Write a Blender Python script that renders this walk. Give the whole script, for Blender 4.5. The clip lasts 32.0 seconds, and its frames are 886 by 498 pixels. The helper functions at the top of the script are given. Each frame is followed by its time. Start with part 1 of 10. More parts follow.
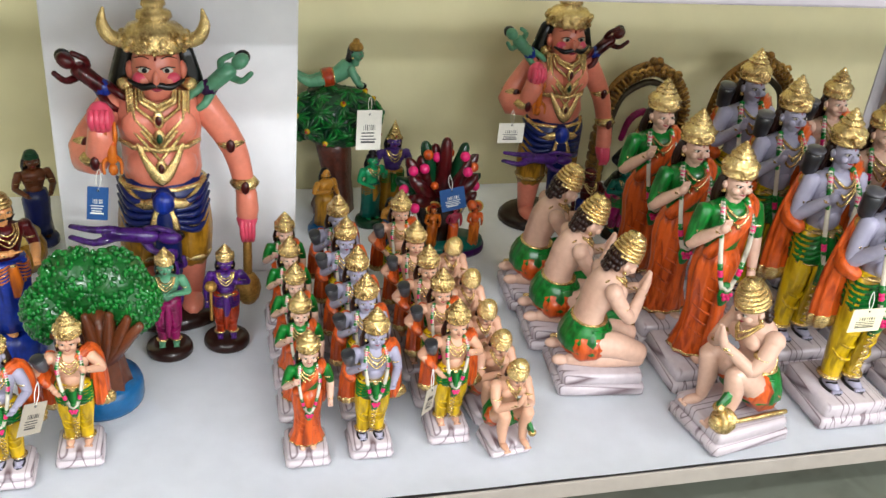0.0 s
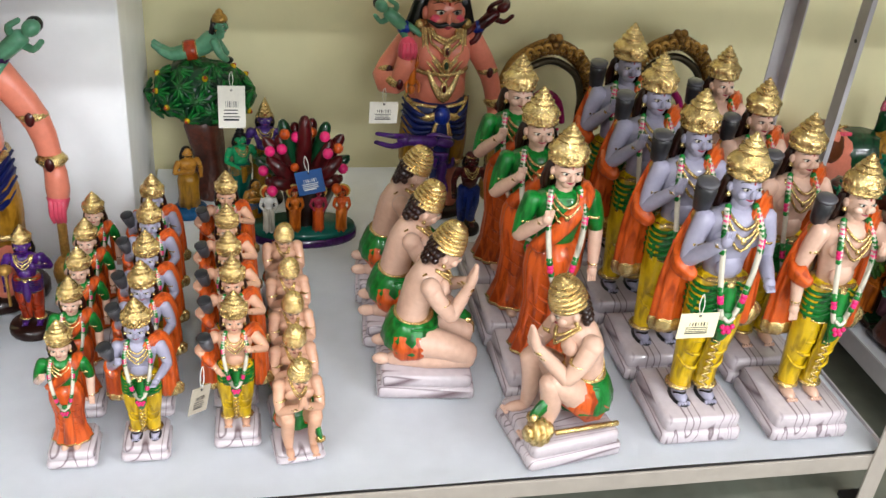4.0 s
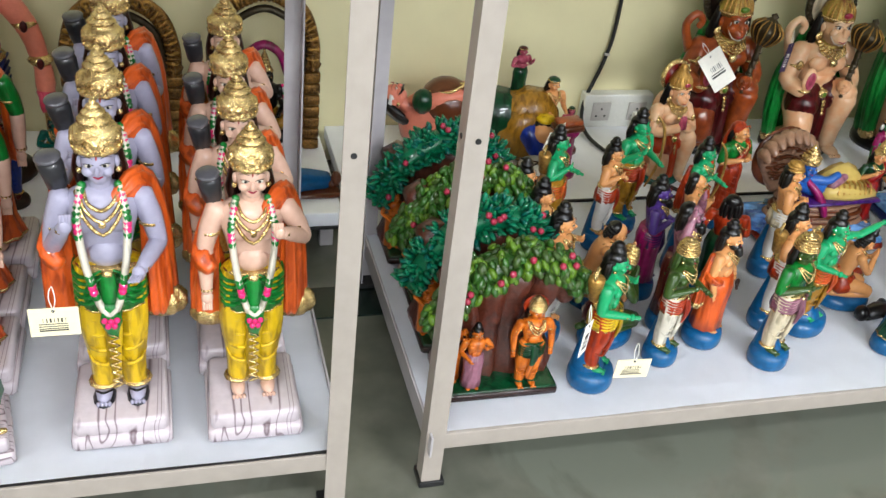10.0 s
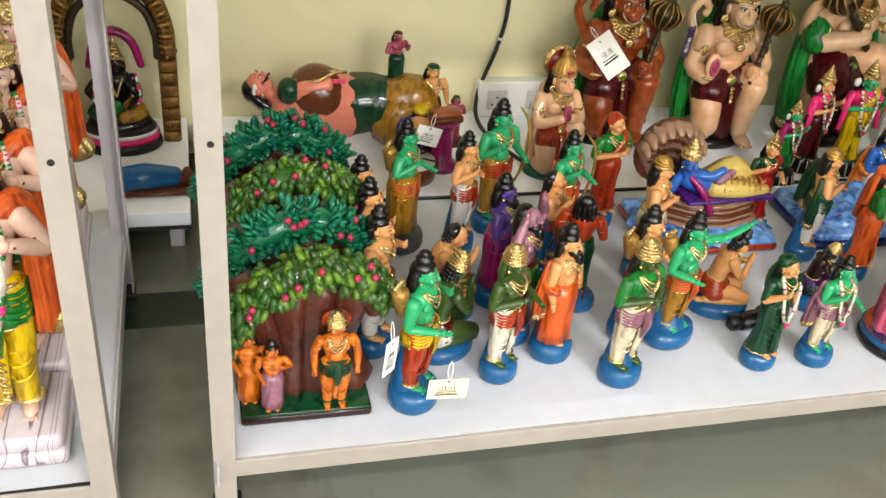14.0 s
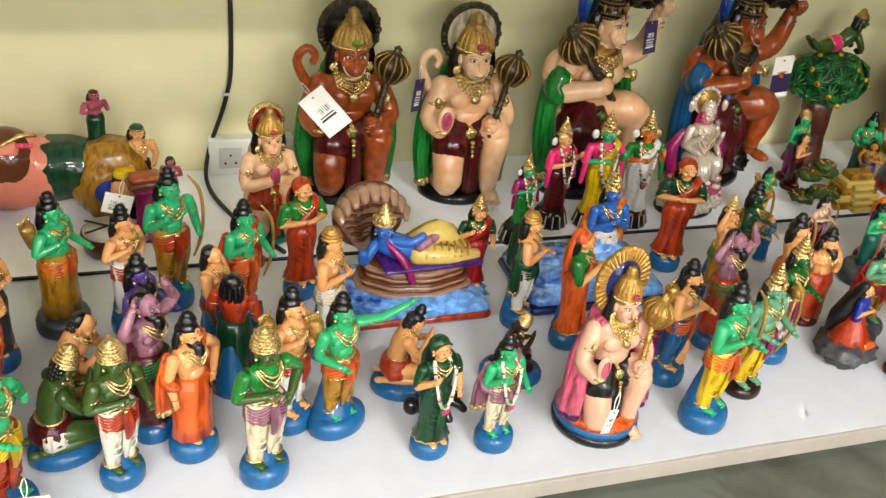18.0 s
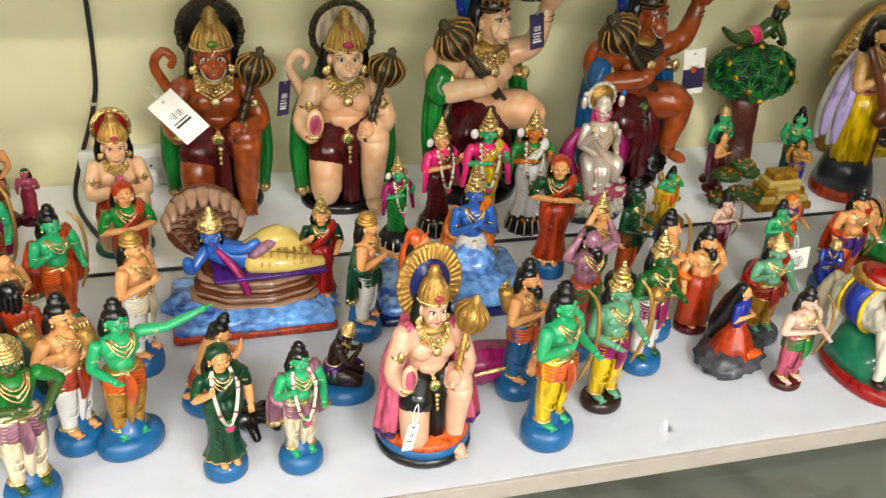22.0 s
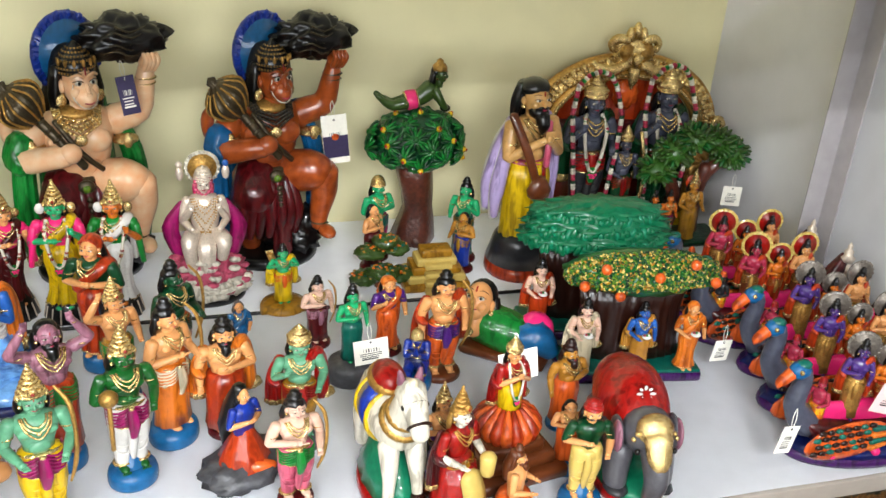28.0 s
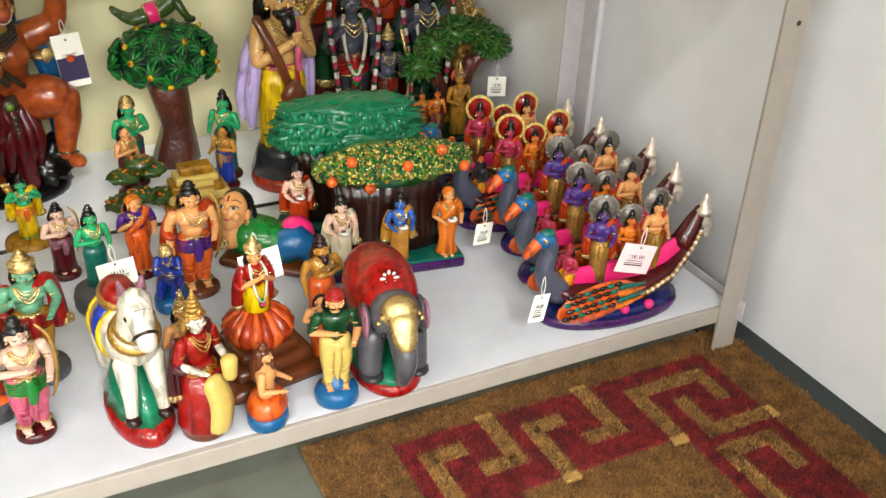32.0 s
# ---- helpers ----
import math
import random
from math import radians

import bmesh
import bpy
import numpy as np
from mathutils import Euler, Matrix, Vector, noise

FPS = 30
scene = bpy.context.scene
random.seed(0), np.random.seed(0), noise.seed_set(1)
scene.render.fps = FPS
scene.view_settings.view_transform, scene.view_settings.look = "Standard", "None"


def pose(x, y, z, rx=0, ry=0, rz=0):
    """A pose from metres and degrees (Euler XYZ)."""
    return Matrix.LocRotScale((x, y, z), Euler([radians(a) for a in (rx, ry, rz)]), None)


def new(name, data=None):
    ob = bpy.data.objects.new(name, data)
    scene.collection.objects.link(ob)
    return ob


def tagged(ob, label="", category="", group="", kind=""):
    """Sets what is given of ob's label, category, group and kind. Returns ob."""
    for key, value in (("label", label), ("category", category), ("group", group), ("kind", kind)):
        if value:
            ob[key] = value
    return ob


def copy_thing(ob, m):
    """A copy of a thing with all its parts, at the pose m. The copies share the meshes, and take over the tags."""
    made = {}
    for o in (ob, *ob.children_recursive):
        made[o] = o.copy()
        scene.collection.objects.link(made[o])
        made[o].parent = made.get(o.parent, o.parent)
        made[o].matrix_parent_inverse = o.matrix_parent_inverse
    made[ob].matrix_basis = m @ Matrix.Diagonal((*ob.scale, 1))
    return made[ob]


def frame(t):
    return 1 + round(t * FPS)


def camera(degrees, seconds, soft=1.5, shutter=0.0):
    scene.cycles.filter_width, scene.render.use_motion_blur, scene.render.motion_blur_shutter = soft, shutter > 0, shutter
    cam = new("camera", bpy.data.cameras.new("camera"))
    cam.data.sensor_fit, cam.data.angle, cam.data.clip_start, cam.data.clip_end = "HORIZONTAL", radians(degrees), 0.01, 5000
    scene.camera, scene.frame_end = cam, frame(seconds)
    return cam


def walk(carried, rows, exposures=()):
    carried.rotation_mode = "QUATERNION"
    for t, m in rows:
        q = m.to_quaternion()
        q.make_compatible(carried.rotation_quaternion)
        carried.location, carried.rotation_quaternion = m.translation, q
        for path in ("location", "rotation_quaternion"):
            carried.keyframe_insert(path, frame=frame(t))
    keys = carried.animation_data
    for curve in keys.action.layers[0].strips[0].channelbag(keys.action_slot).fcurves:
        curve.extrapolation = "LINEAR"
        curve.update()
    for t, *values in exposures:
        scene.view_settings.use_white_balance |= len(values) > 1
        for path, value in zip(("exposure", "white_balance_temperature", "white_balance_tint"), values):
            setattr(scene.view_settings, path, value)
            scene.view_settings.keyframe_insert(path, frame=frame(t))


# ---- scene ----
cam = camera(49.6, 32.0)
METRES, EYE, TILT, LEAN, TURN = 4.1, 1.212, 0.0, 0.0, -16.7
ROWS = [
    (0.0, 0.0, 0.0, 0.0, 2.84, -29.45, -5.04),
    (0.5, 0.0112, 0.0085, -0.0006, 3.18, -28.13, -4.72),
    (1.0, 0.0202, 0.0148, -0.0023, 3.5, -28.11, -4.26),
    (1.5, 0.0349, 0.0179, -0.0088, 3.08, -29.93, -4.32),
    (2.0, 0.0509, 0.0196, -0.0059, 4.08, -30.79, -4.58),
    (2.5, 0.0595, 0.0256, -0.0026, 3.79, -30.3, -5.64),
    (4.5, 0.109, 0.0422, -0.0089, 6.56, -30.82, -4.61),
    (5.0, 0.1216, 0.0424, -0.0092, 6.63, -31.65, -5.08),
    (5.5, 0.1357, 0.0443, -0.0075, 7.41, -31.2, -5.51),
    (6.0, 0.1474, 0.0436, -0.0023, 9.02, -30.59, -5.68),
    (6.5, 0.1516, 0.0493, 0.0014, 7.31, -30.06, -5.73),
    (7.0, 0.154, 0.0606, 0.0039, 5.12, -30.05, -5.48),
    (7.5, 0.1718, 0.0659, 0.0015, 2.33, -29.92, -4.3),
    (8.0, 0.2106, 0.0639, 0.0001, 2.86, -30.79, -3.4),
    (8.5, 0.2406, 0.0713, -0.0028, 3.49, -31.59, -3.96),
    (9.0, 0.2566, 0.0781, -0.0062, 3.81, -33.38, -4.47),
    (9.5, 0.2639, 0.0953, -0.0028, 1.44, -32.89, -5.38),
    (10.0, 0.29, 0.0978, -0.0039, 2.54, -33.11, -5.94),
    (10.5, 0.3198, 0.1017, -0.0081, 5.78, -33.07, -5.29),
    (11.0, 0.3325, 0.0993, -0.0079, 6.61, -32.75, -5.13),
    (11.5, 0.3376, 0.0976, -0.0076, 6.17, -32.87, -5.55),
    (12.0, 0.3444, 0.1006, -0.007, 5.15, -32.35, -5.96),
    (12.5, 0.3534, 0.1021, -0.0079, 4.89, -32.5, -6.12),
    (13.0, 0.3616, 0.1058, -0.0051, 5.8, -33.17, -6.5),
    (13.5, 0.3628, 0.1237, -0.0068, 5.44, -33.74, -6.18),
    (14.0, 0.3705, 0.1372, -0.0069, 3.44, -34.31, -5.32),
    (14.5, 0.3932, 0.1416, -0.0027, 5.95, -31.6, -4.76),
    (15.0, 0.4183, 0.146, -0.0, 5.87, -30.3, -4.47),
    (15.5, 0.4344, 0.1459, -0.0009, 4.84, -30.83, -4.69),
    (17.5, 0.4833, 0.169, 0.001, 2.0, -32.43, -5.08),
    (18.0, 0.4868, 0.1814, 0.0023, -0.45, -32.18, -5.98),
    (18.5, 0.4824, 0.1907, 0.006, -2.2, -29.05, -7.4),
    (19.0, 0.4969, 0.1842, -0.0013, -0.1, -26.84, -5.59),
    (19.5, 0.516, 0.1748, -0.013, 1.72, -23.95, -3.61),
    (20.0, 0.5306, 0.178, -0.0168, 1.34, -23.79, -3.25),
    (20.5, 0.5439, 0.181, -0.0196, 0.57, -25.84, -2.69),
    (21.0, 0.5604, 0.1837, -0.0179, 0.16, -28.01, -2.55),
    (21.5, 0.5762, 0.1849, -0.0141, 1.55, -28.94, -2.74),
    (22.0, 0.5825, 0.2039, -0.0177, 1.62, -30.37, -3.39),
    (22.5, 0.5943, 0.2167, -0.0151, 0.13, -29.69, -4.62),
    (23.0, 0.6247, 0.2125, -0.0154, 3.07, -27.33, -4.22),
    (23.5, 0.6548, 0.2128, -0.0126, 2.15, -26.21, -3.45),
    (24.0, 0.6736, 0.2149, -0.0125, 2.2, -26.27, -3.33),
    (24.5, 0.6894, 0.2123, -0.0143, 3.69, -26.22, -2.8),
    (25.0, 0.6945, 0.2358, -0.0145, 2.15, -28.79, -3.56),
    (25.5, 0.7016, 0.2535, -0.0136, 0.2, -27.46, -4.61),
    (27.5, 0.7705, 0.2647, -0.024, 2.68, -28.16, -3.61),
    (28.0, 0.7793, 0.2607, -0.0212, 1.11, -26.73, -3.66),
    (28.5, 0.7858, 0.2591, -0.0208, -0.15, -26.0, -3.91),
    (29.0, 0.7928, 0.2606, -0.0209, -1.74, -25.84, -3.9),
    (29.5, 0.7978, 0.2617, -0.0218, -2.92, -26.01, -3.72),
    (30.0, 0.8038, 0.2627, -0.0249, -4.24, -26.67, -3.42),
    (30.5, 0.8098, 0.263, -0.0269, -5.81, -27.42, -3.19),
    (31.0, 0.8142, 0.2613, -0.0302, -7.33, -28.37, -2.98),
    (31.5, 0.8186, 0.2589, -0.0342, -8.64, -29.33, -2.58),
    (32.0, 0.8233, 0.2566, -0.0363, -9.7, -30.06, -2.23),
]
walk(cam, [(t, pose(0, 0, EYE, TILT, LEAN, TURN) @ pose(METRES * x, METRES * y, METRES * z, 90 + pitch, roll, yaw)) for t, x, y, z, yaw, pitch, roll in ROWS],
     [(0.0, -0.04, 6450, 10), (2.0, -0.08, 6450, 10), (6.0, -0.07, 6350, 10), (8.0, 0.02, 6050, 10), (9.5, -0.04, 6200, 10), (11.0, 0.0, 6450, 10), (12.5, 0.09, 6750, 10), (15.0, 0.19, 6950, 10), (18.0, 0.26, 7000, 10),
      (20.0, 0.26, 6100, 10), (21.0, 0.25, 6700, 10), (22.0, 0.26, 7000, 10), (23.0, 0.32, 6700, 10), (25.0, 0.38, 6550, 10), (28.0, 0.56, 6500, 10), (30.0, 0.56, 6450, 10), (32.0, 0.54, 6950, 10)])

# ---------------- light ----------------
world = bpy.data.worlds.new("room_air")
world.use_nodes = True
world.node_tree.nodes["Background"].inputs[0].default_value = (0.95, 0.97, 1.0, 1)
world.node_tree.nodes["Background"].inputs[1].default_value = 0.25
scene.world = world


def tube_lamp(x, y, power, rz=0):
    lamp = bpy.data.lights.new("ceiling_lamp_light", "AREA")
    lamp.shape, lamp.size, lamp.size_y, lamp.energy = "RECTANGLE", 1.2, 0.22, power
    lamp.color = (0.945, 0.975, 1.0)
    ob = new("ceiling_lamp_light", lamp)
    ob.matrix_world = pose(x, y, 2.68, 0, 0, rz)


LAMPS = [(-1.4, -0.45, 52), (0.5, -0.45, 24), (2.4, -0.45, 12), (-1.3, -1.9, 56), (1.1, -1.9, 62), (3.5, -1.9, 110), (-1.3, -3.3, 40), (1.1, -3.3, 90), (3.5, -3.3, 140)]
for lx, ly, watts in LAMPS:
    tube_lamp(lx, ly, watts)

# Unseen area lamp added as frontal fill for the wall under the shelves.
front_fill = bpy.data.lights.new("front_fill_light", "AREA")
front_fill.shape, front_fill.size, front_fill.size_y, front_fill.energy, front_fill.color = "RECTANGLE", 5.0, 1.7, 90, (0.93, 0.97, 1.0)
new("front_fill_light", front_fill).matrix_world = pose(2.4, -3.94, 1.63, 90, 0, 0)

# ---------------- materials ----------------
MATS = {}


def lin(c):
    return tuple(((v / 255) / 12.92 if v / 255 <= 0.04045 else ((v / 255 + 0.055) / 1.055) ** 2.4) for v in c) + (1.0,)


def surface(name, rgb, rough=0.4, metal=0.0, coat=0.0, vary=0.12, scale=40.0, bump=0.15, bump_scale=180.0, dark=None, depth=1.0, shine=0.5, folds=0.0):
    """Principled material with two scales of colour variation and fine relief; folds adds brushed-on darker shading in
    the creases of moulded cloth.
    """
    m = bpy.data.materials.new(name)
    m.use_nodes = True
    n, l = m.node_tree.nodes, m.node_tree.links
    b = n["Principled BSDF"]
    c = tuple(v ** (1.06 if depth < 1 else 1) * depth for v in lin(rgb)[:3]) + (1.0,)
    co = n.new("ShaderNodeTexCoord")
    fine, broad = n.new("ShaderNodeTexNoise"), n.new("ShaderNodeTexNoise")
    fine.inputs["Scale"].default_value, fine.inputs["Detail"].default_value = scale * 4, 4
    broad.inputs["Scale"].default_value, broad.inputs["Detail"].default_value = scale * 0.5, 3
    l.new(co.outputs["Object"], fine.inputs["Vector"])
    l.new(co.outputs["Object"], broad.inputs["Vector"])
    add = n.new("ShaderNodeMath")
    add.operation = "ADD"
    l.new(fine.outputs["Fac"], add.inputs[0])
    l.new(broad.outputs["Fac"], add.inputs[1])
    ramp = n.new("ShaderNodeMapRange")
    ramp.inputs["From Min"].default_value, ramp.inputs["From Max"].default_value = 0.7, 1.3
    l.new(add.outputs[0], ramp.inputs["Value"])
    mix = n.new("ShaderNodeMix")
    mix.data_type = "RGBA"
    d = lin(dark) if dark else tuple(v * (1 - 2 * vary) for v in c[:3]) + (1,)
    mix.inputs["A"].default_value = d
    mix.inputs["B"].default_value = tuple(min(1, v * (1 + vary)) for v in c[:3]) + (1,)
    l.new(ramp.outputs["Result"], mix.inputs["Factor"])
    tint = mix.outputs["Result"]
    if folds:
        # Airbrushed fold shading goes into the colour, darkest in the bumped creases.
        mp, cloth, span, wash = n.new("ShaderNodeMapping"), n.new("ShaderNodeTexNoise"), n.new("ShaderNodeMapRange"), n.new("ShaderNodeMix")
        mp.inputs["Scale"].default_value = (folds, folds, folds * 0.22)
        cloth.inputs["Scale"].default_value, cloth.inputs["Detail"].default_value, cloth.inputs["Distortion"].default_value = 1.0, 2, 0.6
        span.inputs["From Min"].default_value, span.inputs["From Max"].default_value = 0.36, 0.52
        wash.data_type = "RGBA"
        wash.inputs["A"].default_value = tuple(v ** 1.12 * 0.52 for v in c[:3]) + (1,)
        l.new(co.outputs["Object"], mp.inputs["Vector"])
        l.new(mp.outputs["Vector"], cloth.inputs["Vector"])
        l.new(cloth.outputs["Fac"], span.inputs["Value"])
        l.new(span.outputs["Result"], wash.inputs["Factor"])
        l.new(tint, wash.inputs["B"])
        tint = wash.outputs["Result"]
    l.new(tint, b.inputs["Base Color"])
    b.inputs["Roughness"].default_value, b.inputs["Metallic"].default_value = rough, metal
    b.inputs["Coat Weight"].default_value, b.inputs["Coat Roughness"].default_value = coat, 0.05
    b.inputs["Specular IOR Level"].default_value = shine
    if bump:
        relief, bn = n.new("ShaderNodeTexNoise"), n.new("ShaderNodeBump")
        relief.inputs["Scale"].default_value, relief.inputs["Detail"].default_value = bump_scale, 3
        bn.inputs["Strength"].default_value, bn.inputs["Distance"].default_value = bump, 0.004
        l.new(co.outputs["Object"], relief.inputs["Vector"])
        l.new(relief.outputs["Fac"], bn.inputs["Height"])
        l.new(bn.outputs["Normal"], b.inputs["Normal"])
        if folds:
            crease = n.new("ShaderNodeBump")
            crease.inputs["Strength"].default_value, crease.inputs["Distance"].default_value = 0.55, 0.004
            l.new(cloth.outputs["Fac"], crease.inputs["Height"])
            l.new(bn.outputs["Normal"], crease.inputs["Normal"])
            l.new(crease.outputs["Normal"], b.inputs["Normal"])
    MATS[name] = m
    return m


PAINTS = {
    "skin": (238, 186, 156), "pale_skin": (240, 198, 176), "coral": (248, 150, 124), "tan_skin": (240, 172, 110), "blue_skin": (184, 180, 202),
    "green_skin": (40, 178, 116), "leaf_skin": (120, 190, 150), "rust_skin": (192, 96, 42), "amber": (224, 158, 62), "sky_skin": (52, 120, 214),
    "violet_skin": (96, 66, 150), "olive": (74, 102, 44), "mauve": (190, 130, 150), "cream": (238, 222, 190), "ivory": (240, 232, 214),
    "orange": (236, 106, 40), "deep_orange": (216, 76, 30), "saffron": (236, 130, 40), "yellow": (240, 200, 24), "mustard": (206, 150, 44), "green": (28, 154, 62),
    "dark_green": (14, 84, 48), "teal": (12, 120, 104), "sea": (24, 150, 110), "lime": (110, 150, 40), "forest": (30, 112, 46), "blue": (28, 116, 176),
    "navy": (24, 40, 110), "royal": (30, 70, 190), "violet": (100, 46, 150), "purple": (84, 24, 110), "magenta": (190, 30, 120), "pink": (238, 110, 140),
    "hot_pink": (250, 50, 130), "rose": (200, 60, 90), "red": (190, 30, 24), "maroon": (104, 20, 26), "brown": (124, 66, 34), "dark_brown": (52, 24, 16),
    "bright_green": (24, 146, 54), "black": (20, 17, 17), "grey": (104, 102, 108), "dark_grey": (62, 62, 66), "white": (236, 232, 226), "lilac": (196, 176, 222), "blush": (246, 92, 120),
    "cream_skin": (240, 206, 168), "straw": (226, 196, 110), "hood_tan": (196, 152, 122), "slate_skin": (98, 102, 120), "warm_skin": (244, 190, 118), "leaf_olive": (66, 116, 42), "teal_leaf": (12, 132, 88),
}
PALE = {"tan_skin", "green_skin", "skin", "pale_skin", "cream_skin", "blue_skin", "coral", "ivory", "white", "cream", "lilac", "yellow", "straw", "hot_pink", "blush", "orange", "saffron"}
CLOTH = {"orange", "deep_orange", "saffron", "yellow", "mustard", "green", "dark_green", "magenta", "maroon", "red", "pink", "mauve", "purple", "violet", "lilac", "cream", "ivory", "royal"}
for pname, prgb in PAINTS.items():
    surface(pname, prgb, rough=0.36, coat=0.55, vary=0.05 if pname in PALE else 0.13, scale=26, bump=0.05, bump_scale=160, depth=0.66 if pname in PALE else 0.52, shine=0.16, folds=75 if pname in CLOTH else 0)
surface("rust_skin", (196, 98, 42), rough=0.3, coat=0.65, vary=0.1, scale=13, bump=0.06, bump_scale=160, depth=0.62, shine=0.2, dark=(104, 40, 14))
surface("cream_skin", (240, 206, 168), rough=0.32, coat=0.65, vary=0.06, scale=12, bump=0.05, bump_scale=160, depth=0.7, shine=0.18, dark=(206, 148, 104))
surface("gold", (232, 206, 144), rough=0.24, metal=0.85, vary=0.16, scale=70, bump=0.45, bump_scale=420, dark=(142, 108, 56))
surface("antique_gold", (138, 100, 46), rough=0.4, metal=0.65, vary=0.3, scale=60, bump=0.5, bump_scale=300, dark=(58, 38, 16))
surface("dull_gold", (178, 136, 68), rough=0.42, metal=0.7, vary=0.25, scale=50, bump=0.35, bump_scale=320)
surface("silver", (206, 192, 176), rough=0.3, metal=0.45, vary=0.12, scale=60, bump=0.2, bump_scale=300)
surface("olive_gold", (150, 136, 60), rough=0.38, metal=0.5, vary=0.35, scale=40, bump=0.25, bump_scale=300, dark=(120, 60, 40))
surface("bronze", (66, 56, 38), rough=0.35, metal=0.6, vary=0.25, scale=60, bump=0.25, bump_scale=300)
surface("wall_paint", (222, 214, 170), rough=0.62, vary=0.025, scale=3, bump=0.06, bump_scale=90)
surface("grey_paint", (206, 205, 208), rough=0.55, vary=0.03, scale=3, bump=0.06, bump_scale=90)
surface("pillar_paint", (240, 240, 242), rough=0.55, vary=0.03, scale=4, bump=0.06, bump_scale=90)
# Unseen closing walls, toned down so less light bounces back onto the dolls.
surface("dimmed_far_wall", (150, 144, 126), rough=0.7, vary=0.12, scale=2, bump=0.05)
surface("ceiling_paint", (238, 238, 234), rough=0.8, vary=0.02, scale=3, bump=0.05)
surface("fascia_paint", (150, 142, 147), rough=0.4, coat=0.2, vary=0.04, scale=6, bump=0.04)
surface("rack_paint", (152, 143, 134), rough=0.4, coat=0.2, vary=0.05, scale=9, bump=0.05, bump_scale=120)
surface("rack_side", (166, 161, 163), rough=0.42, coat=0.2, vary=0.05, scale=9, bump=0.05, bump_scale=120)
surface("sheet_white", (244, 246, 252), rough=0.5, vary=0.02, scale=7, bump=0.08, bump_scale=30)
surface("card", (238, 234, 222), rough=0.6, vary=0.03, scale=30, bump=0.05)
surface("cream_card", (226, 214, 178), rough=0.6, vary=0.03, scale=30, bump=0.05)
surface("pink_card", (236, 206, 206), rough=0.6, vary=0.03, scale=30, bump=0.05)
surface("grey_card", (168, 158, 142), rough=0.5, vary=0.05, scale=30, bump=0.05)
surface("blue_card", (30, 76, 132), rough=0.5, vary=0.06, scale=30, bump=0.05)
surface("indigo_card", (44, 34, 74), rough=0.5, vary=0.1, scale=30, bump=0.05)
surface("ink", (28, 28, 32), rough=0.6, vary=0.05, bump=0)
surface("red_ink", (176, 60, 40), rough=0.6, vary=0.05, bump=0)
surface("string_white", (228, 226, 218), rough=0.8, vary=0.06, bump=0)
surface("rubber_black", (18, 18, 19), rough=0.5, vary=0.1, bump=0.1)
surface("socket_plastic", (224, 224, 216), rough=0.4, coat=0.1, vary=0.03, bump=0.02)
surface("dark_marble", (22, 38, 34), rough=0.25, vary=0.3, scale=9, bump=0.03, dark=(8, 16, 15))
surface("coir_tan", (136, 95, 44), rough=0.95, vary=0.28, scale=70, bump=0.9, bump_scale=500, dark=(70, 44, 16))
surface("coir_red", (136, 28, 30), rough=0.95, vary=0.25, scale=70, bump=0.9, bump_scale=500, dark=(58, 8, 9))
surface("cut_pile", (166, 126, 66), rough=0.95, vary=0.2, scale=60, bump=0.3, bump_scale=400)
surface("loop_grey", (120, 112, 104), rough=0.4, metal=0.5, vary=0.2, scale=60, bump=0.2, bump_scale=300)
surface("river", (104, 158, 214), rough=0.22, coat=0.5, vary=0.3, scale=16, bump=0.7, bump_scale=60, dark=(16, 52, 128))
surface("rock_paint", (66, 66, 70), rough=0.45, vary=0.3, scale=20, bump=0.5, bump_scale=70)
surface("bark_paint", (78, 34, 20), rough=0.4, coat=0.3, vary=0.3, scale=26, bump=0.5, bump_scale=110)
surface("lamp_glass", (245, 245, 240), rough=0.4, vary=0.0, bump=0)
MATS["lamp_glass"].node_tree.nodes["Principled BSDF"].inputs["Emission Color"].default_value = (1, 0.97, 0.92, 1)
MATS["lamp_glass"].node_tree.nodes["Principled BSDF"].inputs["Emission Strength"].default_value = 3.0


# Emissive colour for the made-up panel beyond the added window.
surface("window_glow", (225, 232, 240), rough=0.8, vary=0.02, bump=0)
MATS["window_glow"].node_tree.nodes["Principled BSDF"].inputs["Emission Color"].default_value = (0.9, 0.95, 1, 1)
MATS["window_glow"].node_tree.nodes["Principled BSDF"].inputs["Emission Strength"].default_value = 2.0


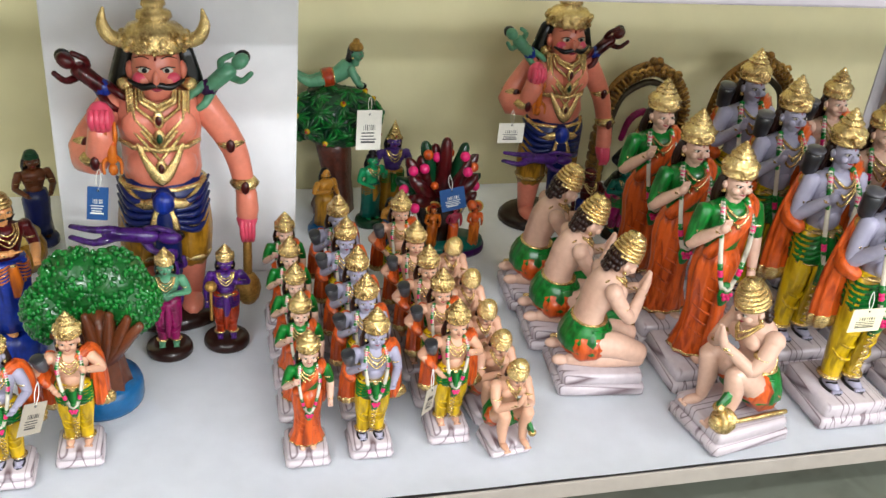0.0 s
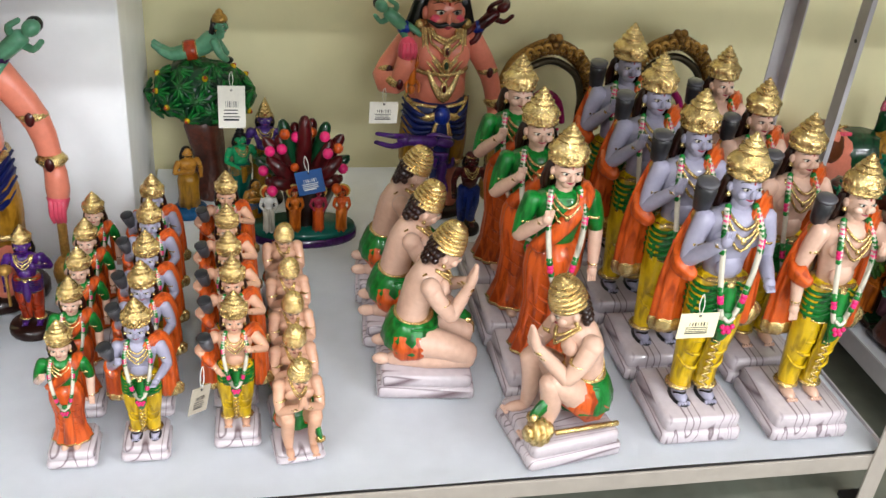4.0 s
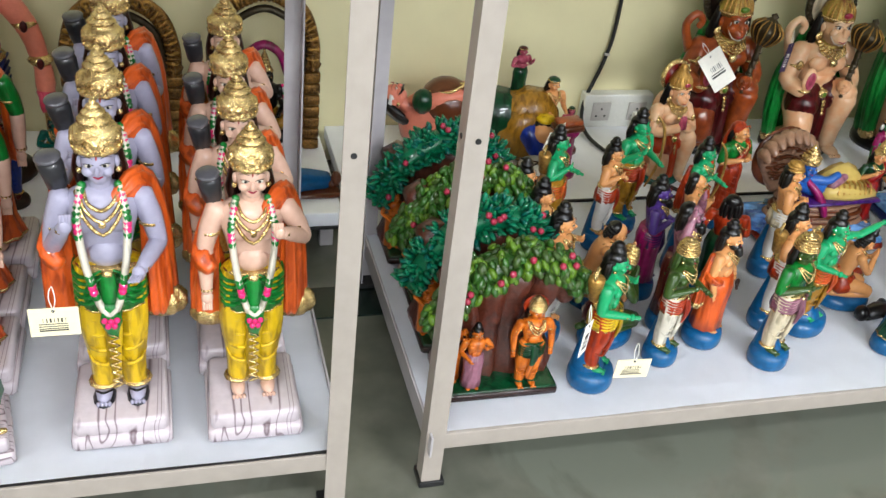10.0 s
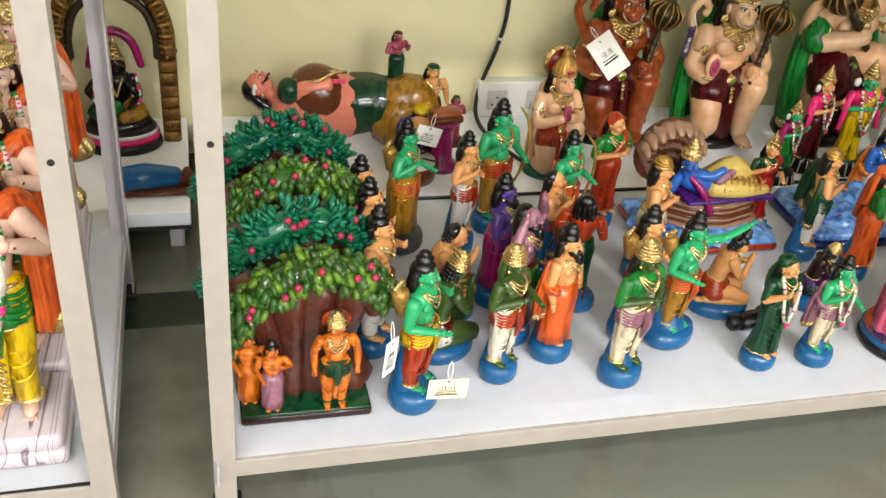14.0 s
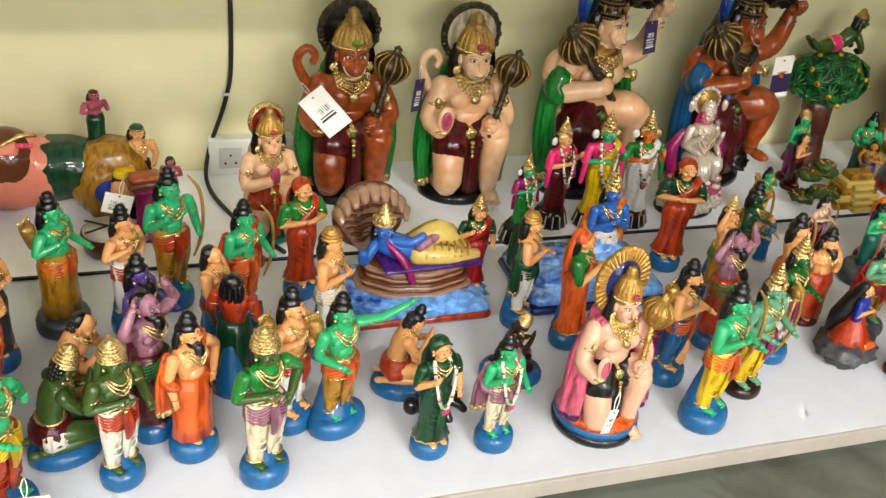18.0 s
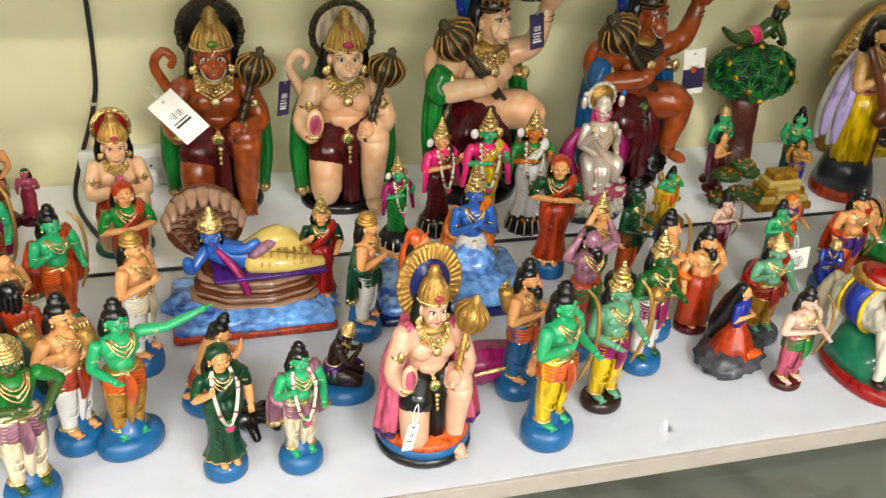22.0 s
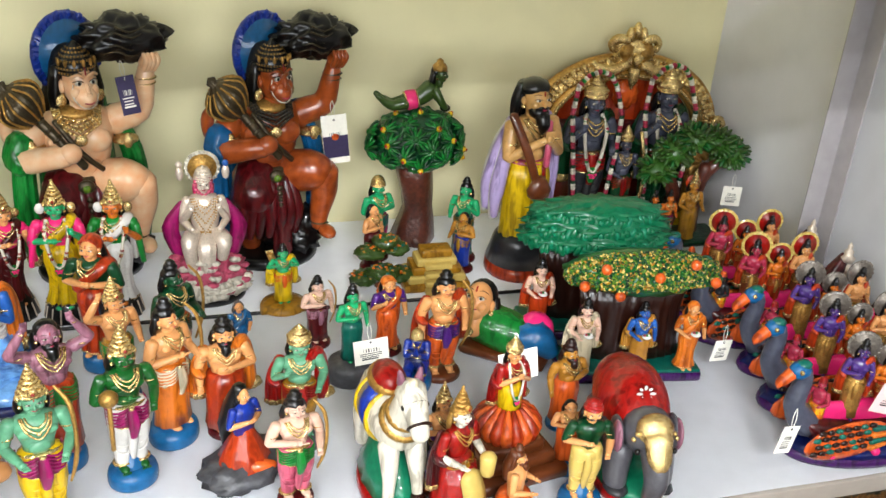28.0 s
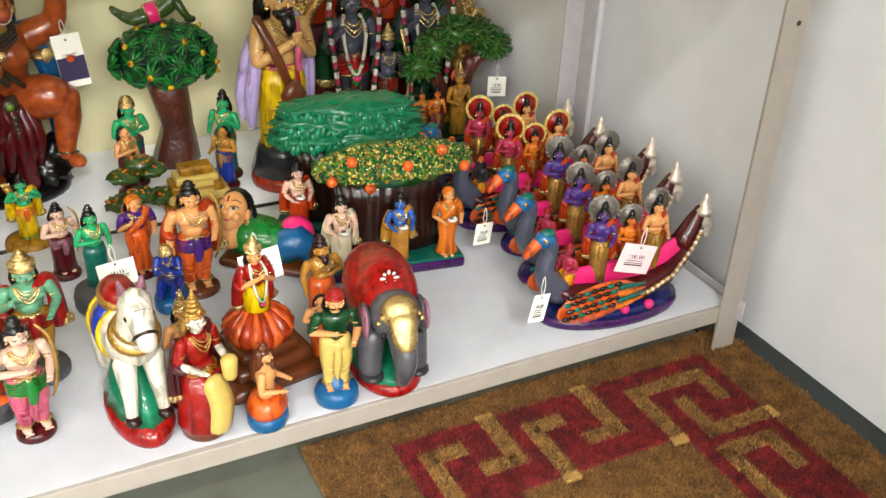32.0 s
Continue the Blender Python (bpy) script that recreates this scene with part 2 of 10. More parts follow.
def grain_material():
    """Pale pinkish block painted with dark wavering wood rings."""
    m = surface("painted_woodgrain", (186, 175, 180), rough=0.35, coat=0.4, vary=0.05, scale=20)
    n, l = m.node_tree.nodes, m.node_tree.links
    b, co = n["Principled BSDF"], n.new("ShaderNodeTexCoord")
    mp = n.new("ShaderNodeMapping")
    mp.inputs["Scale"].default_value = (26, 1.3, 7)
    w = n.new("ShaderNodeTexNoise")
    w.inputs["Scale"].default_value, w.inputs["Detail"].default_value, w.inputs["Roughness"].default_value = 1.0, 1.0, 0.4
    times, wrap, r = n.new("ShaderNodeMath"), n.new("ShaderNodeMath"), n.new("ShaderNodeMapRange")
    times.operation, wrap.operation = "MULTIPLY", "PINGPONG"
    times.inputs[1].default_value, wrap.inputs[1].default_value = 11.0, 0.5
    r.inputs["From Min"].default_value, r.inputs["From Max"].default_value = 0.0, 0.12
    mix = n.new("ShaderNodeMix")
    mix.data_type = "RGBA"
    mix.inputs["A"].default_value = lin((92, 72, 78))
    l.new(co.outputs["Object"], mp.inputs["Vector"])
    l.new(mp.outputs["Vector"], w.inputs["Vector"])
    l.new(w.outputs["Fac"], times.inputs[0])
    l.new(times.outputs[0], wrap.inputs[0])
    l.new(wrap.outputs[0], r.inputs["Value"])
    l.new(r.outputs["Result"], mix.inputs["Factor"])
    old = b.inputs["Base Color"].links[0].from_socket
    l.new(old, mix.inputs["B"])
    l.new(mix.outputs["Result"], b.inputs["Base Color"])


grain_material()


def marble_floor():
    """Grey-green polished floor stone with soft clouds and thin veins."""
    m = surface("floor_stone", (102, 102, 91), rough=0.22, vary=0.08, scale=3, bump=0.02, dark=(78, 80, 70))
    n, l = m.node_tree.nodes, m.node_tree.links
    b, co = n["Principled BSDF"], n.new("ShaderNodeTexCoord")
    v = n.new("ShaderNodeTexNoise")
    v.inputs["Scale"].default_value, v.inputs["Detail"].default_value, v.inputs["Distortion"].default_value = 2.2, 8, 1.6
    r = n.new("ShaderNodeMapRange")
    r.inputs["From Min"].default_value, r.inputs["From Max"].default_value = 0.46, 0.52
    mix = n.new("ShaderNodeMix")
    mix.data_type = "RGBA"
    mix.inputs["A"].default_value = lin((100, 103, 92))
    l.new(co.outputs["Object"], v.inputs["Vector"])
    l.new(v.outputs["Fac"], r.inputs["Value"])
    l.new(r.outputs["Result"], mix.inputs["Factor"])
    old = b.inputs["Base Color"].links[0].from_socket
    l.new(old, mix.inputs["B"])
    l.new(mix.outputs["Result"], b.inputs["Base Color"])


marble_floor()


def fibre_tint(name):
    """Each loose fibre gets its own shade."""
    m = MATS[name]
    n, l = m.node_tree.nodes, m.node_tree.links
    b = n["Principled BSDF"]
    old = b.inputs["Base Color"].links[0].from_socket
    geo, hue, span = n.new("ShaderNodeNewGeometry"), n.new("ShaderNodeHueSaturation"), n.new("ShaderNodeMapRange")
    span.inputs["To Min"].default_value, span.inputs["To Max"].default_value = 0.45, 1.6
    l.new(geo.outputs["Random Per Island"], span.inputs["Value"])
    l.new(span.outputs["Result"], hue.inputs["Value"])
    l.new(old, hue.inputs["Color"])
    l.new(hue.outputs["Color"], b.inputs["Base Color"])


fibre_tint("coir_tan")
fibre_tint("coir_red")

# ---------------- modelling helpers ----------------


class Sculpt:
    """Collects smooth pieces into one mesh with a paint for each face."""

    def __init__(self):
        self.v, self.f, self.k, self.paints, self.count = [], [], [], [], 0
        self.at = Matrix.Identity(4)
        self.name, self.label, self.done = "body", "", []

    def mark(self, name, label="", fresh=False):
        """Let the pieces that follow be a part of this name; fresh starts another of the kind."""
        self.done.append([self.name, self.label, self.v, self.f, self.k, self.paints, self.count])
        self.name, self.label, self.v, self.f, self.k, self.paints, self.count = name, label, [], [], [], [], 0
        if not fresh:
            for i, d in enumerate(self.done):
                if d[0] == name:
                    self.name, self.label, self.v, self.f, self.k, self.paints, self.count = self.done.pop(i)
                    break

    def resize(self, by):
        for v in [self.v] + [d[2] for d in self.done]:
            for piece in v:
                piece *= by

    def add(self, verts, faces, paint):
        if paint not in self.paints:
            self.paints.append(paint)
        k = self.paints.index(paint)
        m = np.array(self.at)
        verts = np.asarray(verts, float) @ m[:3, :3].T + m[:3, 3]
        self.v.append(verts)
        base = self.count
        self.f.extend([tuple(i + base for i in f) for f in faces])
        self.k.extend([k] * len(faces))
        self.count += len(verts)

    def grid(self, rings, paint, cap=True):
        """Skin a list of closed rings of equal length."""
        n, r = len(rings[0]), len(rings)
        verts = np.concatenate(rings)
        faces = [(i * n + j, i * n + (j + 1) % n, (i + 1) * n + (j + 1) % n, (i + 1) * n + j) for i in range(r - 1) for j in range(n)]
        if cap:
            faces += [tuple(range(n - 1, -1, -1)), tuple(range((r - 1) * n, r * n))]
        self.add(verts, faces, paint)

    def ball(self, c, r, paint, turn=None, n=10, k=7):
        r = (r, r, r) if isinstance(r, (int, float)) else r
        th = np.linspace(0, 2 * np.pi, n, endpoint=False)
        rings = []
        for p in np.linspace(0.06, np.pi - 0.06, k):
            q = np.stack([np.sin(p) * np.cos(th) * r[0], np.sin(p) * np.sin(th) * r[1], np.full(n, -np.cos(p) * r[2])], 1)
            if turn is not None:
                q = q @ np.array(Euler([radians(a) for a in turn]).to_matrix()).T
            rings.append(q + np.array(c))
        self.grid(rings, paint)

    def limb(self, pts, radii, paint, n=8, flat=1.0, sub=3, ripple=0.0, folds=0):
        """A rounded tube along a smooth line; flat squeezes it front to back."""
        p = np.array(pts, float)
        r = np.array([radii] * len(p) if isinstance(radii, (int, float)) else radii, float)
        if len(p) > 2 and sub > 1:
            q, rr = [], []
            e = np.concatenate([[2 * p[0] - p[1]], p, [2 * p[-1] - p[-2]]])
            for i in range(len(p) - 1):
                a, b, c, d = e[i], e[i + 1], e[i + 2], e[i + 3]
                for s in np.arange(sub) / sub:
                    q.append(0.5 * (2 * b + (c - a) * s + (2 * a - 5 * b + 4 * c - d) * s * s + (3 * b - a - 3 * c + d) * s ** 3))
                    rr.append(r[i] + (r[i + 1] - r[i]) * s)
            q.append(p[-1]), rr.append(r[-1])
            p, r = np.array(q), np.array(rr)
        t = np.gradient(p, axis=0)
        t /= np.linalg.norm(t, axis=1)[:, None] + 1e-9
        p = np.concatenate([[p[0] - t[0] * r[0] * 0.6], [p[0] - t[0] * r[0] * 0.35], p, [p[-1] + t[-1] * r[-1] * 0.35], [p[-1] + t[-1] * r[-1] * 0.6]])
        r = np.concatenate([[r[0] * 0.35], [r[0] * 0.8], r, [r[-1] * 0.8], [r[-1] * 0.35]])
        t = np.concatenate([[t[0]], [t[0]], t, [t[-1]], [t[-1]]])
        th = np.linspace(0, 2 * np.pi, n, endpoint=False)
        wave = 1 + ripple * np.cos(folds * th)
        rings = []
        ref = np.array([0, -1.0, 0]) if abs(t[0][1]) < 0.9 else np.array([1.0, 0, 0])
        for i in range(len(p)):
            ref = ref - t[i] * ref.dot(t[i])
            ref /= np.linalg.norm(ref) + 1e-9
            side = np.cross(t[i], ref)
            rings.append(p[i] + r[i] * ((np.cos(th) * wave)[:, None] * side + (np.sin(th) * wave * flat)[:, None] * ref))
        self.grid(rings, paint)

    def lathe(self, prof, paint, c=(0, 0, 0), sx=1.0, sy=1.0, n=16, ripple=0.0, folds=0, turn=None):
        th = np.linspace(0, 2 * np.pi, n, endpoint=False)
        wave = 1 + ripple * np.cos(folds * th)
        rings = []
        for r, z in prof:
            r = max(r, 1e-4)
            q = np.stack([np.cos(th) * r * sx * wave, np.sin(th) * r * sy * wave, np.full(n, z)], 1)
            if turn is not None:
                q = q @ np.array(Euler([radians(a) for a in turn]).to_matrix()).T
            rings.append(q + np.array(c))
        self.grid(rings, paint)

    def slab(self, c, size, paint, bevel=0.004, turn=0.0):
        """A block with rounded edges, c at the middle of its bottom."""
        w, d, h = size[0] / 2, size[1] / 2, size[2]
        b = min(bevel, w * 0.6, d * 0.6, h * 0.45)
        rings = []
        for z, s in ((0, b), (b, 0), (h - b, 0), (h - b * 0.3, b * 0.3), (h, b)):
            x, y = w - s, d - s
            q = np.array([(-x, -y + b, 0), (-x + b, -y, 0), (x - b, -y, 0), (x, -y + b, 0), (x, y - b, 0), (x - b, y, 0), (-x + b, y, 0), (-x, y - b, 0)], float)
            q[:, 2] = z
            a = radians(turn)
            q = q @ np.array([[math.cos(a), math.sin(a), 0], [-math.sin(a), math.cos(a), 0], [0, 0, 1]])
            rings.append(q + np.array(c))
        self.grid(rings, paint)

    def beads(self, pts, r, paints, step=1.6):
        """Beads strung along a line, in turn of the paints given."""
        p = np.array(pts, float)
        seg = np.linalg.norm(np.diff(p, axis=0), axis=1)
        s = np.concatenate([[0], np.cumsum(seg)])
        for i, d in enumerate(np.arange(0, s[-1], r * step)):
            self.ball([np.interp(d, s, p[:, a]) for a in range(3)], r, paints[i % len(paints)], n=6, k=4)

    def mesh(self, name):
        me = bpy.data.meshes.new(name)
        me.from_pydata(np.concatenate(self.v).tolist(), [], self.f)
        for p in self.paints:
            me.materials.append(MATS[p])
        me.polygons.foreach_set("material_index", self.k)
        me.polygons.foreach_set("use_smooth", [True] * len(self.f))
        me.update()
        return me

    def put(self, name, m, label, category, group="", kind=""):
        self.mark("", fresh=True)
        pieces = [d for d in self.done if d[6]]
        if len(pieces) == 1:
            self.name, self.label, self.v, self.f, self.k, self.paints, self.count = pieces[0]
            ob = new(name, self.mesh(name))
        else:
            ob = new(name)
            for d in pieces:
                self.name, self.label, self.v, self.f, self.k, self.paints, self.count = d
                child = new(self.name, self.mesh(self.name))
                child.parent = ob
                tagged(child, self.label)
        ob.matrix_world = m
        return tagged(ob, label, category, group, kind)


def block_mesh(size, bevel=0.003, segs=2):
    """A bevelled box, bottom middle at the origin."""
    bm = bmesh.new()
    bmesh.ops.create_cube(bm, size=1.0)
    bmesh.ops.scale(bm, vec=size, verts=bm.verts)
    bmesh.ops.translate(bm, vec=(0, 0, size[2] / 2), verts=bm.verts)
    if bevel:
        bmesh.ops.bevel(bm, geom=bm.edges, offset=bevel, segments=segs, affect="EDGES", profile=0.5)
    return bm


def part(name, bm, material, parent=None, label="", m=None):
    me = bpy.data.meshes.new(name)
    bm.to_mesh(me)
    bm.free()
    me.materials.append(MATS[material])
    ob = new(name, me)
    if parent is not None:
        ob.parent = parent
    if m is not None:
        ob.matrix_basis = m
    return tagged(ob, label)


def holder(name, m, label, category, group="", kind=""):
    ob = new(name)
    ob.matrix_world = m
    return tagged(ob, label, category, group, kind)

# ---------------- room ----------------
WALL_Y, LEDGE_Y = 2.24, 1.812
FRONT_Y, SHELF_Z = 1.072, 0.128
FRONT2_Y, SHELF2_Z = 1.103, 0.115
LEDGE_Z = 0.10


def structure(name, size, x, y, z, material, label, rz=0, bevel=0.0):
    ob = part(name, block_mesh(size, bevel), material, None, "", pose(x, y, z, 0, 0, rz))
    return tagged(ob, label, name.split("_")[0], "", "structure")


structure("floor", (8.4, 6.4, 0.1), 1.4, -0.9, -0.1, "floor_stone", "polished grey-green stone shop floor")
structure("floor_border", (6.4, 0.103, 0.004), 1.5, 1.622, 0.0, "dark_marble", "dark green marble strip set into the floor")
structure("wall_back", (8.4, 0.15, 2.75), 1.4, WALL_Y + 0.075, 0, "wall_paint", "pale yellow painted wall behind the shelves")
structure("wall_side", (0.15, 6.1, 2.75), 4.883, -0.97, 0, "grey_paint", "plain light grey wall beside the shelves")
structure("pillar_corner", (0.075, 0.49, 2.75), 4.7725, 1.994, 0, "grey_paint", "pale grey pillar boxed into the corner", bevel=0.003)
# Unseen stub added behind the camera to keep lamp light off the side wall.
structure("wall_return", (0.66, 0.12, 2.75), 4.478, -0.4, 0, "grey_paint", "plain unseen wall stub added to block lamp light")
structure("wall_left", (0.15, 6.4, 2.75), -2.55, -0.9, 0, "dimmed_far_wall", "plain unseen end wall, darkened to cut bounce light")
structure("wall_front_low", (8.4, 0.15, 0.75), 1.4, -4.05, 0, "dimmed_far_wall", "plain unseen wall under the added window, darkened")
structure("wall_front_top", (8.4, 0.15, 0.25), 1.4, -4.05, 2.5, "dimmed_far_wall", "plain unseen wall over the added window, darkened")
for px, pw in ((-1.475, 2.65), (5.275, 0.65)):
    structure("wall_front_end", (pw, 0.15, 1.75), px, -4.05, 0.75, "dimmed_far_wall", "plain unseen wall beside the added window, darkened")
# Window added out of view to give the front fill lamp an opening.
fill_window = holder("added_window", pose(2.4, -4.05, 0.75), "unseen window added to hold the front fill lamp", "window", "", "structure")
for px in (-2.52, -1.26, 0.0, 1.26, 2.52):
    part("window_frame", block_mesh((0.06, 0.08, 1.75), 0.003), "ceiling_paint", fill_window, "", pose(px, 0, 0))
part("window_sill", block_mesh((5.1, 0.2, 0.03), 0.003), "ceiling_paint", fill_window, "", pose(0, 0.03, 0))
# Glowing panel added out of view, behind the added window.
structure("backdrop", (14, 0.1, 6), 1.4, -9.0, -0.5, "window_glow", "glowing panel added beyond the unseen window")
structure("ceiling", (8.4, 6.4, 0.1), 1.4, -0.9, 2.75, "ceiling_paint", "plain white shop ceiling")
structure("floor_border_side", (0.1, 3.4, 0.004), 4.757, -0.14, 0.0, "dark_marble", "dark green marble strip along the side wall")
structure("pillar", (0.46, 0.444, 2.75), -0.021, 2.017, 0, "pillar_paint", "white painted square pillar standing against the wall", bevel=0.004)
for lx, ly, watts in LAMPS:
    lamp = holder("ceiling_lamp", pose(lx, ly, 2.69), "white ceiling light fitting with a long glowing cover", "lamp", "ceiling lamps of the shop")
    part("lamp_body", block_mesh((1.26, 0.28, 0.05), 0.004), "ceiling_paint", lamp, "", pose(0, 0, 0.01))
    part("lamp_cover", block_mesh((1.2, 0.22, 0.006), 0.001), "lamp_glass", lamp, "", pose(0, 0, 0.002))


# ---------------- racks ----------------
def angle_mesh(length, w=0.032, t=0.003):
    """An upright steel L-angle, outer corner at the origin, flanges along +x and +y."""
    bm = bmesh.new()
    prof = [(0, 0), (w, 0), (w, t), (t, t), (t, w), (0, w)]
    lo = [bm.verts.new((x, y, 0)) for x, y in prof]
    hi = [bm.verts.new((x, y, length)) for x, y in prof]
    for i in range(6):
        j = (i + 1) % 6
        bm.faces.new((lo[i], lo[j], hi[j], hi[i]))
    bm.faces.new(lo[::-1]), bm.faces.new(hi)
    return bm


def hole_mesh(r=0.0042):
    bm = bmesh.new()
    bmesh.ops.create_cone(bm, segments=12, radius1=r, radius2=r, depth=0.001, cap_ends=True)
    return bm


def rack(x0, x1, label, wide, front, top):
    """A painted steel rack between x0 and x1 with a low shelf and an upper shelf."""
    r = holder("display_rack", pose(0, 0, 0), label, "shelf rack", "racks along the wall")
    for x, sx in ((x0, 1), (x1, -1)):
        for y, sy in ((front, 1), (1.70, -1)):
            p = part("post", angle_mesh(2.05, 0.05 if wide and sx < 0 else 0.032), "rack_paint" if sy > 0 else "rack_side", r, "", Matrix.Translation((x, y, 0)) @ Matrix.Diagonal((sx, sy, 1, 1)))
            part("foot", block_mesh((0.043, 0.043, 0.012), 0.002), "rubber_black", p, "worn rubber foot", pose(0.018, 0.018, 0.0))
            for z in (0.64,):
                part("bolt_hole", hole_mesh(), "rubber_black", p, "", pose(0.018, -0.0006 * 1, z, 90))
                part("bolt_hole", hole_mesh(), "rubber_black", p, "", pose(-0.0006, 0.018, z, 0, 90))
    w, mid = x1 - x0, (x0 + x1) / 2
    part("front_rail", block_mesh((w - 0.006, 0.028, 0.033), 0.002), "rack_paint", r, "cream painted front rail", pose(mid, front + 0.017, top - 0.035))
    part("back_rail", block_mesh((w - 0.006, 0.02, 0.033), 0.002), "rack_side", r, "", pose(mid, 1.686, top - 0.035))
    for x in (x0 + 0.006, x1 - 0.006):
        part("side_rail", block_mesh((0.004, 0.60, 0.042), 0.001), "rack_side", r, "scuffed grey side rail", pose(x, 1.39, top - 0.035))
    part("shelf_panel", block_mesh((w - 0.02, 0.58, 0.02), 0.002), "rack_side", r, "", pose(mid, 1.40, top - 0.024))
    part("upper_shelf", block_mesh((w - 0.01, 0.60, 0.02), 0.002), "rack_side", r, "", pose(mid, 1.39, 0.945))
    part("upper_rail", block_mesh((w + 0.004, 0.03, 0.052), 0.004), "fascia_paint", r, "pale mauve-grey folded steel edge of the upper shelf", pose(mid, front - 0.012, 0.912 if wide else 0.926))
    if wide:
        for cx, cz, cw in ((2.486, 0.944, 0.003), (2.488, 0.937, 0.004), (2.485, 0.931, 0.0025)):
            part("paint_chip", block_mesh((cw, 0.002, 0.0036), 0.0006), "rubber_black", r, "", pose(cx, front - 0.0275, cz))
    return r


rack(-1.60, 1.478, "cream painted steel display rack full of painted dolls", False, FRONT_Y, SHELF_Z)
rack(1.611, 4.722, "cream painted steel display rack crowded with painted dolls", True, FRONT2_Y, SHELF2_Z)


def sheet(name, x0, x1, y0, y1, z, label, hang=0.0, seed=1):
    """A thin white covering with a slightly uneven surface and a front edge that curls."""
    rng = random.Random(seed)
    bm = bmesh.new()
    nx, ny = 60, 14
    rows = []
    for j in range(ny + 1):
        row = []
        for i in range(nx + 1):
            x, y = x0 + (x1 - x0) * i / nx, y0 + (y1 - y0) * j / ny
            zz = z + 0.0004 * noise.noise((x * 7, y * 7, seed)) + (0.002 * max(0, noise.noise((x * 2.5, seed, 0))) if j == 0 else 0)
            row.append(bm.verts.new((x, y + (0.0025 * noise.noise((x * 5, 3, seed)) if j in (0, ny) else 0), zz)))
        rows.append(row)
    for j in range(ny):
        for i in range(nx):
            bm.faces.new((rows[j][i], rows[j][i + 1], rows[j + 1][i + 1], rows[j + 1][i]))
    bmesh.ops.solidify(bm, geom=bm.faces[:], thickness=-0.0015)
    ob = part(name, bm, "sheet_white")
    return tagged(ob, label, "shelf sheet", "white shelf sheets")


sheet("shelf_sheet", -1.55, -0.044, 1.082, 1.79, SHELF_Z + 0.0005, "white plastic sheet laid over the low shelf", seed=2)
sheet("shelf_sheet", -0.046, 1.472, 1.082, 1.79, SHELF_Z + 0.0005, "white plastic sheet laid over the low shelf, scuffed near the front", seed=3)
sheet("shelf_sheet", 1.622, 3.322, 1.110, 1.79, SHELF2_Z + 0.0005, "white plastic sheet laid over the low shelf", seed=4)
sheet("shelf_sheet", 3.32, 4.698, 1.110, 1.79, SHELF2_Z + 0.0012, "white plastic sheet laid over the low shelf, its joint showing", seed=5)
sheet("shelf_sheet", -1.55, 4.7, 1.085, 1.70, 0.968, "white sheet covering the upper shelf", seed=6)


# Thin black strip along the front edge of the sheet.
liner = part("sheet_edge_strip", block_mesh((1.50, 0.03, 0.0018), 0.0), "rubber_black", None, "", pose(0.715, 1.0935, SHELF_Z - 0.0018))
tagged(liner, "thin black strip along the front edge under the white sheet", "shelf liner")


def bench(x0, x1, label):
    b = holder("display_bench", pose(0, 0, 0), label, "bench", "benches along the wall")
    mid, w = (x0 + x1) / 2, x1 - x0
    part("bench_top", block_mesh((w, WALL_Y - LEDGE_Y - 0.004, 0.034), 0.003), "sheet_white", b, "white laminate top", pose(mid, (WALL_Y + LEDGE_Y) / 2, LEDGE_Z - 0.034))
    for x in (x0 + 0.03, x1 - 0.03):
        for y in (LEDGE_Y + 0.04, WALL_Y - 0.05):
            part("leg", block_mesh((0.03, 0.03, LEDGE_Z - 0.035), 0.002), "rack_side", b, "", pose(x, y, 0))
    part("edge_strip", block_mesh((w, 0.004, 0.008), 0.001), "rubber_black", b, "black edging strip", pose(mid, LEDGE_Y - 0.003, LEDGE_Z - 0.038))


bench(0.215, 1.592, "low white bench behind the rack, holding taller dolls")
bench(-2.2, -0.255, "low white bench behind the rack beside the pillar")
bench(1.612, 4.632, "low white bench behind the rack, holding the tallest dolls")


def cable(name, pts, r, label):
    s = Sculpt()
    s.limb(pts, r, "rubber_black", n=8, sub=6)
    return s.put(name, pose(0, 0, 0), label, "cable")


cable("power_cable", [(2.352, 2.232, 1.3), (2.354, 2.232, 0.75), (2.358, 2.230, 0.40), (2.343, 2.226, 0.285), (2.30, 2.21, 0.16), (2.292, 2.13, 0.112), (2.34, 1.98, 0.107), (2.42, 1.84, 0.107)], 0.0052, "black power cable hanging down the yellow wall to the bench")
cable("power_cable", [(1.64, 1.821, 0.104), (2.0, 1.819, 0.1045), (2.9, 1.821, 0.104), (3.6, 1.819, 0.1045), (4.1, 1.822, 0.104)], 0.004, "thin black cable lying along the front edge of the bench")
clip = Sculpt()
clip.slab((0, 0, 0), (0.014, 0.010, 0.006), "white", 0.001)
clip.put("cable_clip", pose(2.346, 2.224, 0.298), "small white plastic cable clip", "cable clip")

box = holder("socket_board", pose(2.40, WALL_Y - 0.02, LEDGE_Z), "white wall socket board with two outlets and a plugged lead", "socket")
part("board", block_mesh((0.20, 0.036, 0.095), 0.004), "socket_plastic", box)
for sx in (-0.05, 0.055):
    o = part("outlet", block_mesh((0.052, 0.004, 0.052), 0.001), "white", box, "", pose(sx, -0.021, 0.022))
    for hx, hz in ((-0.012, 0.014), (0.012, 0.014), (0, 0.034)):
        part("pin_hole", hole_mesh(0.003), "rubber_black", o, "", pose(hx, -0.0024, hz, 90))
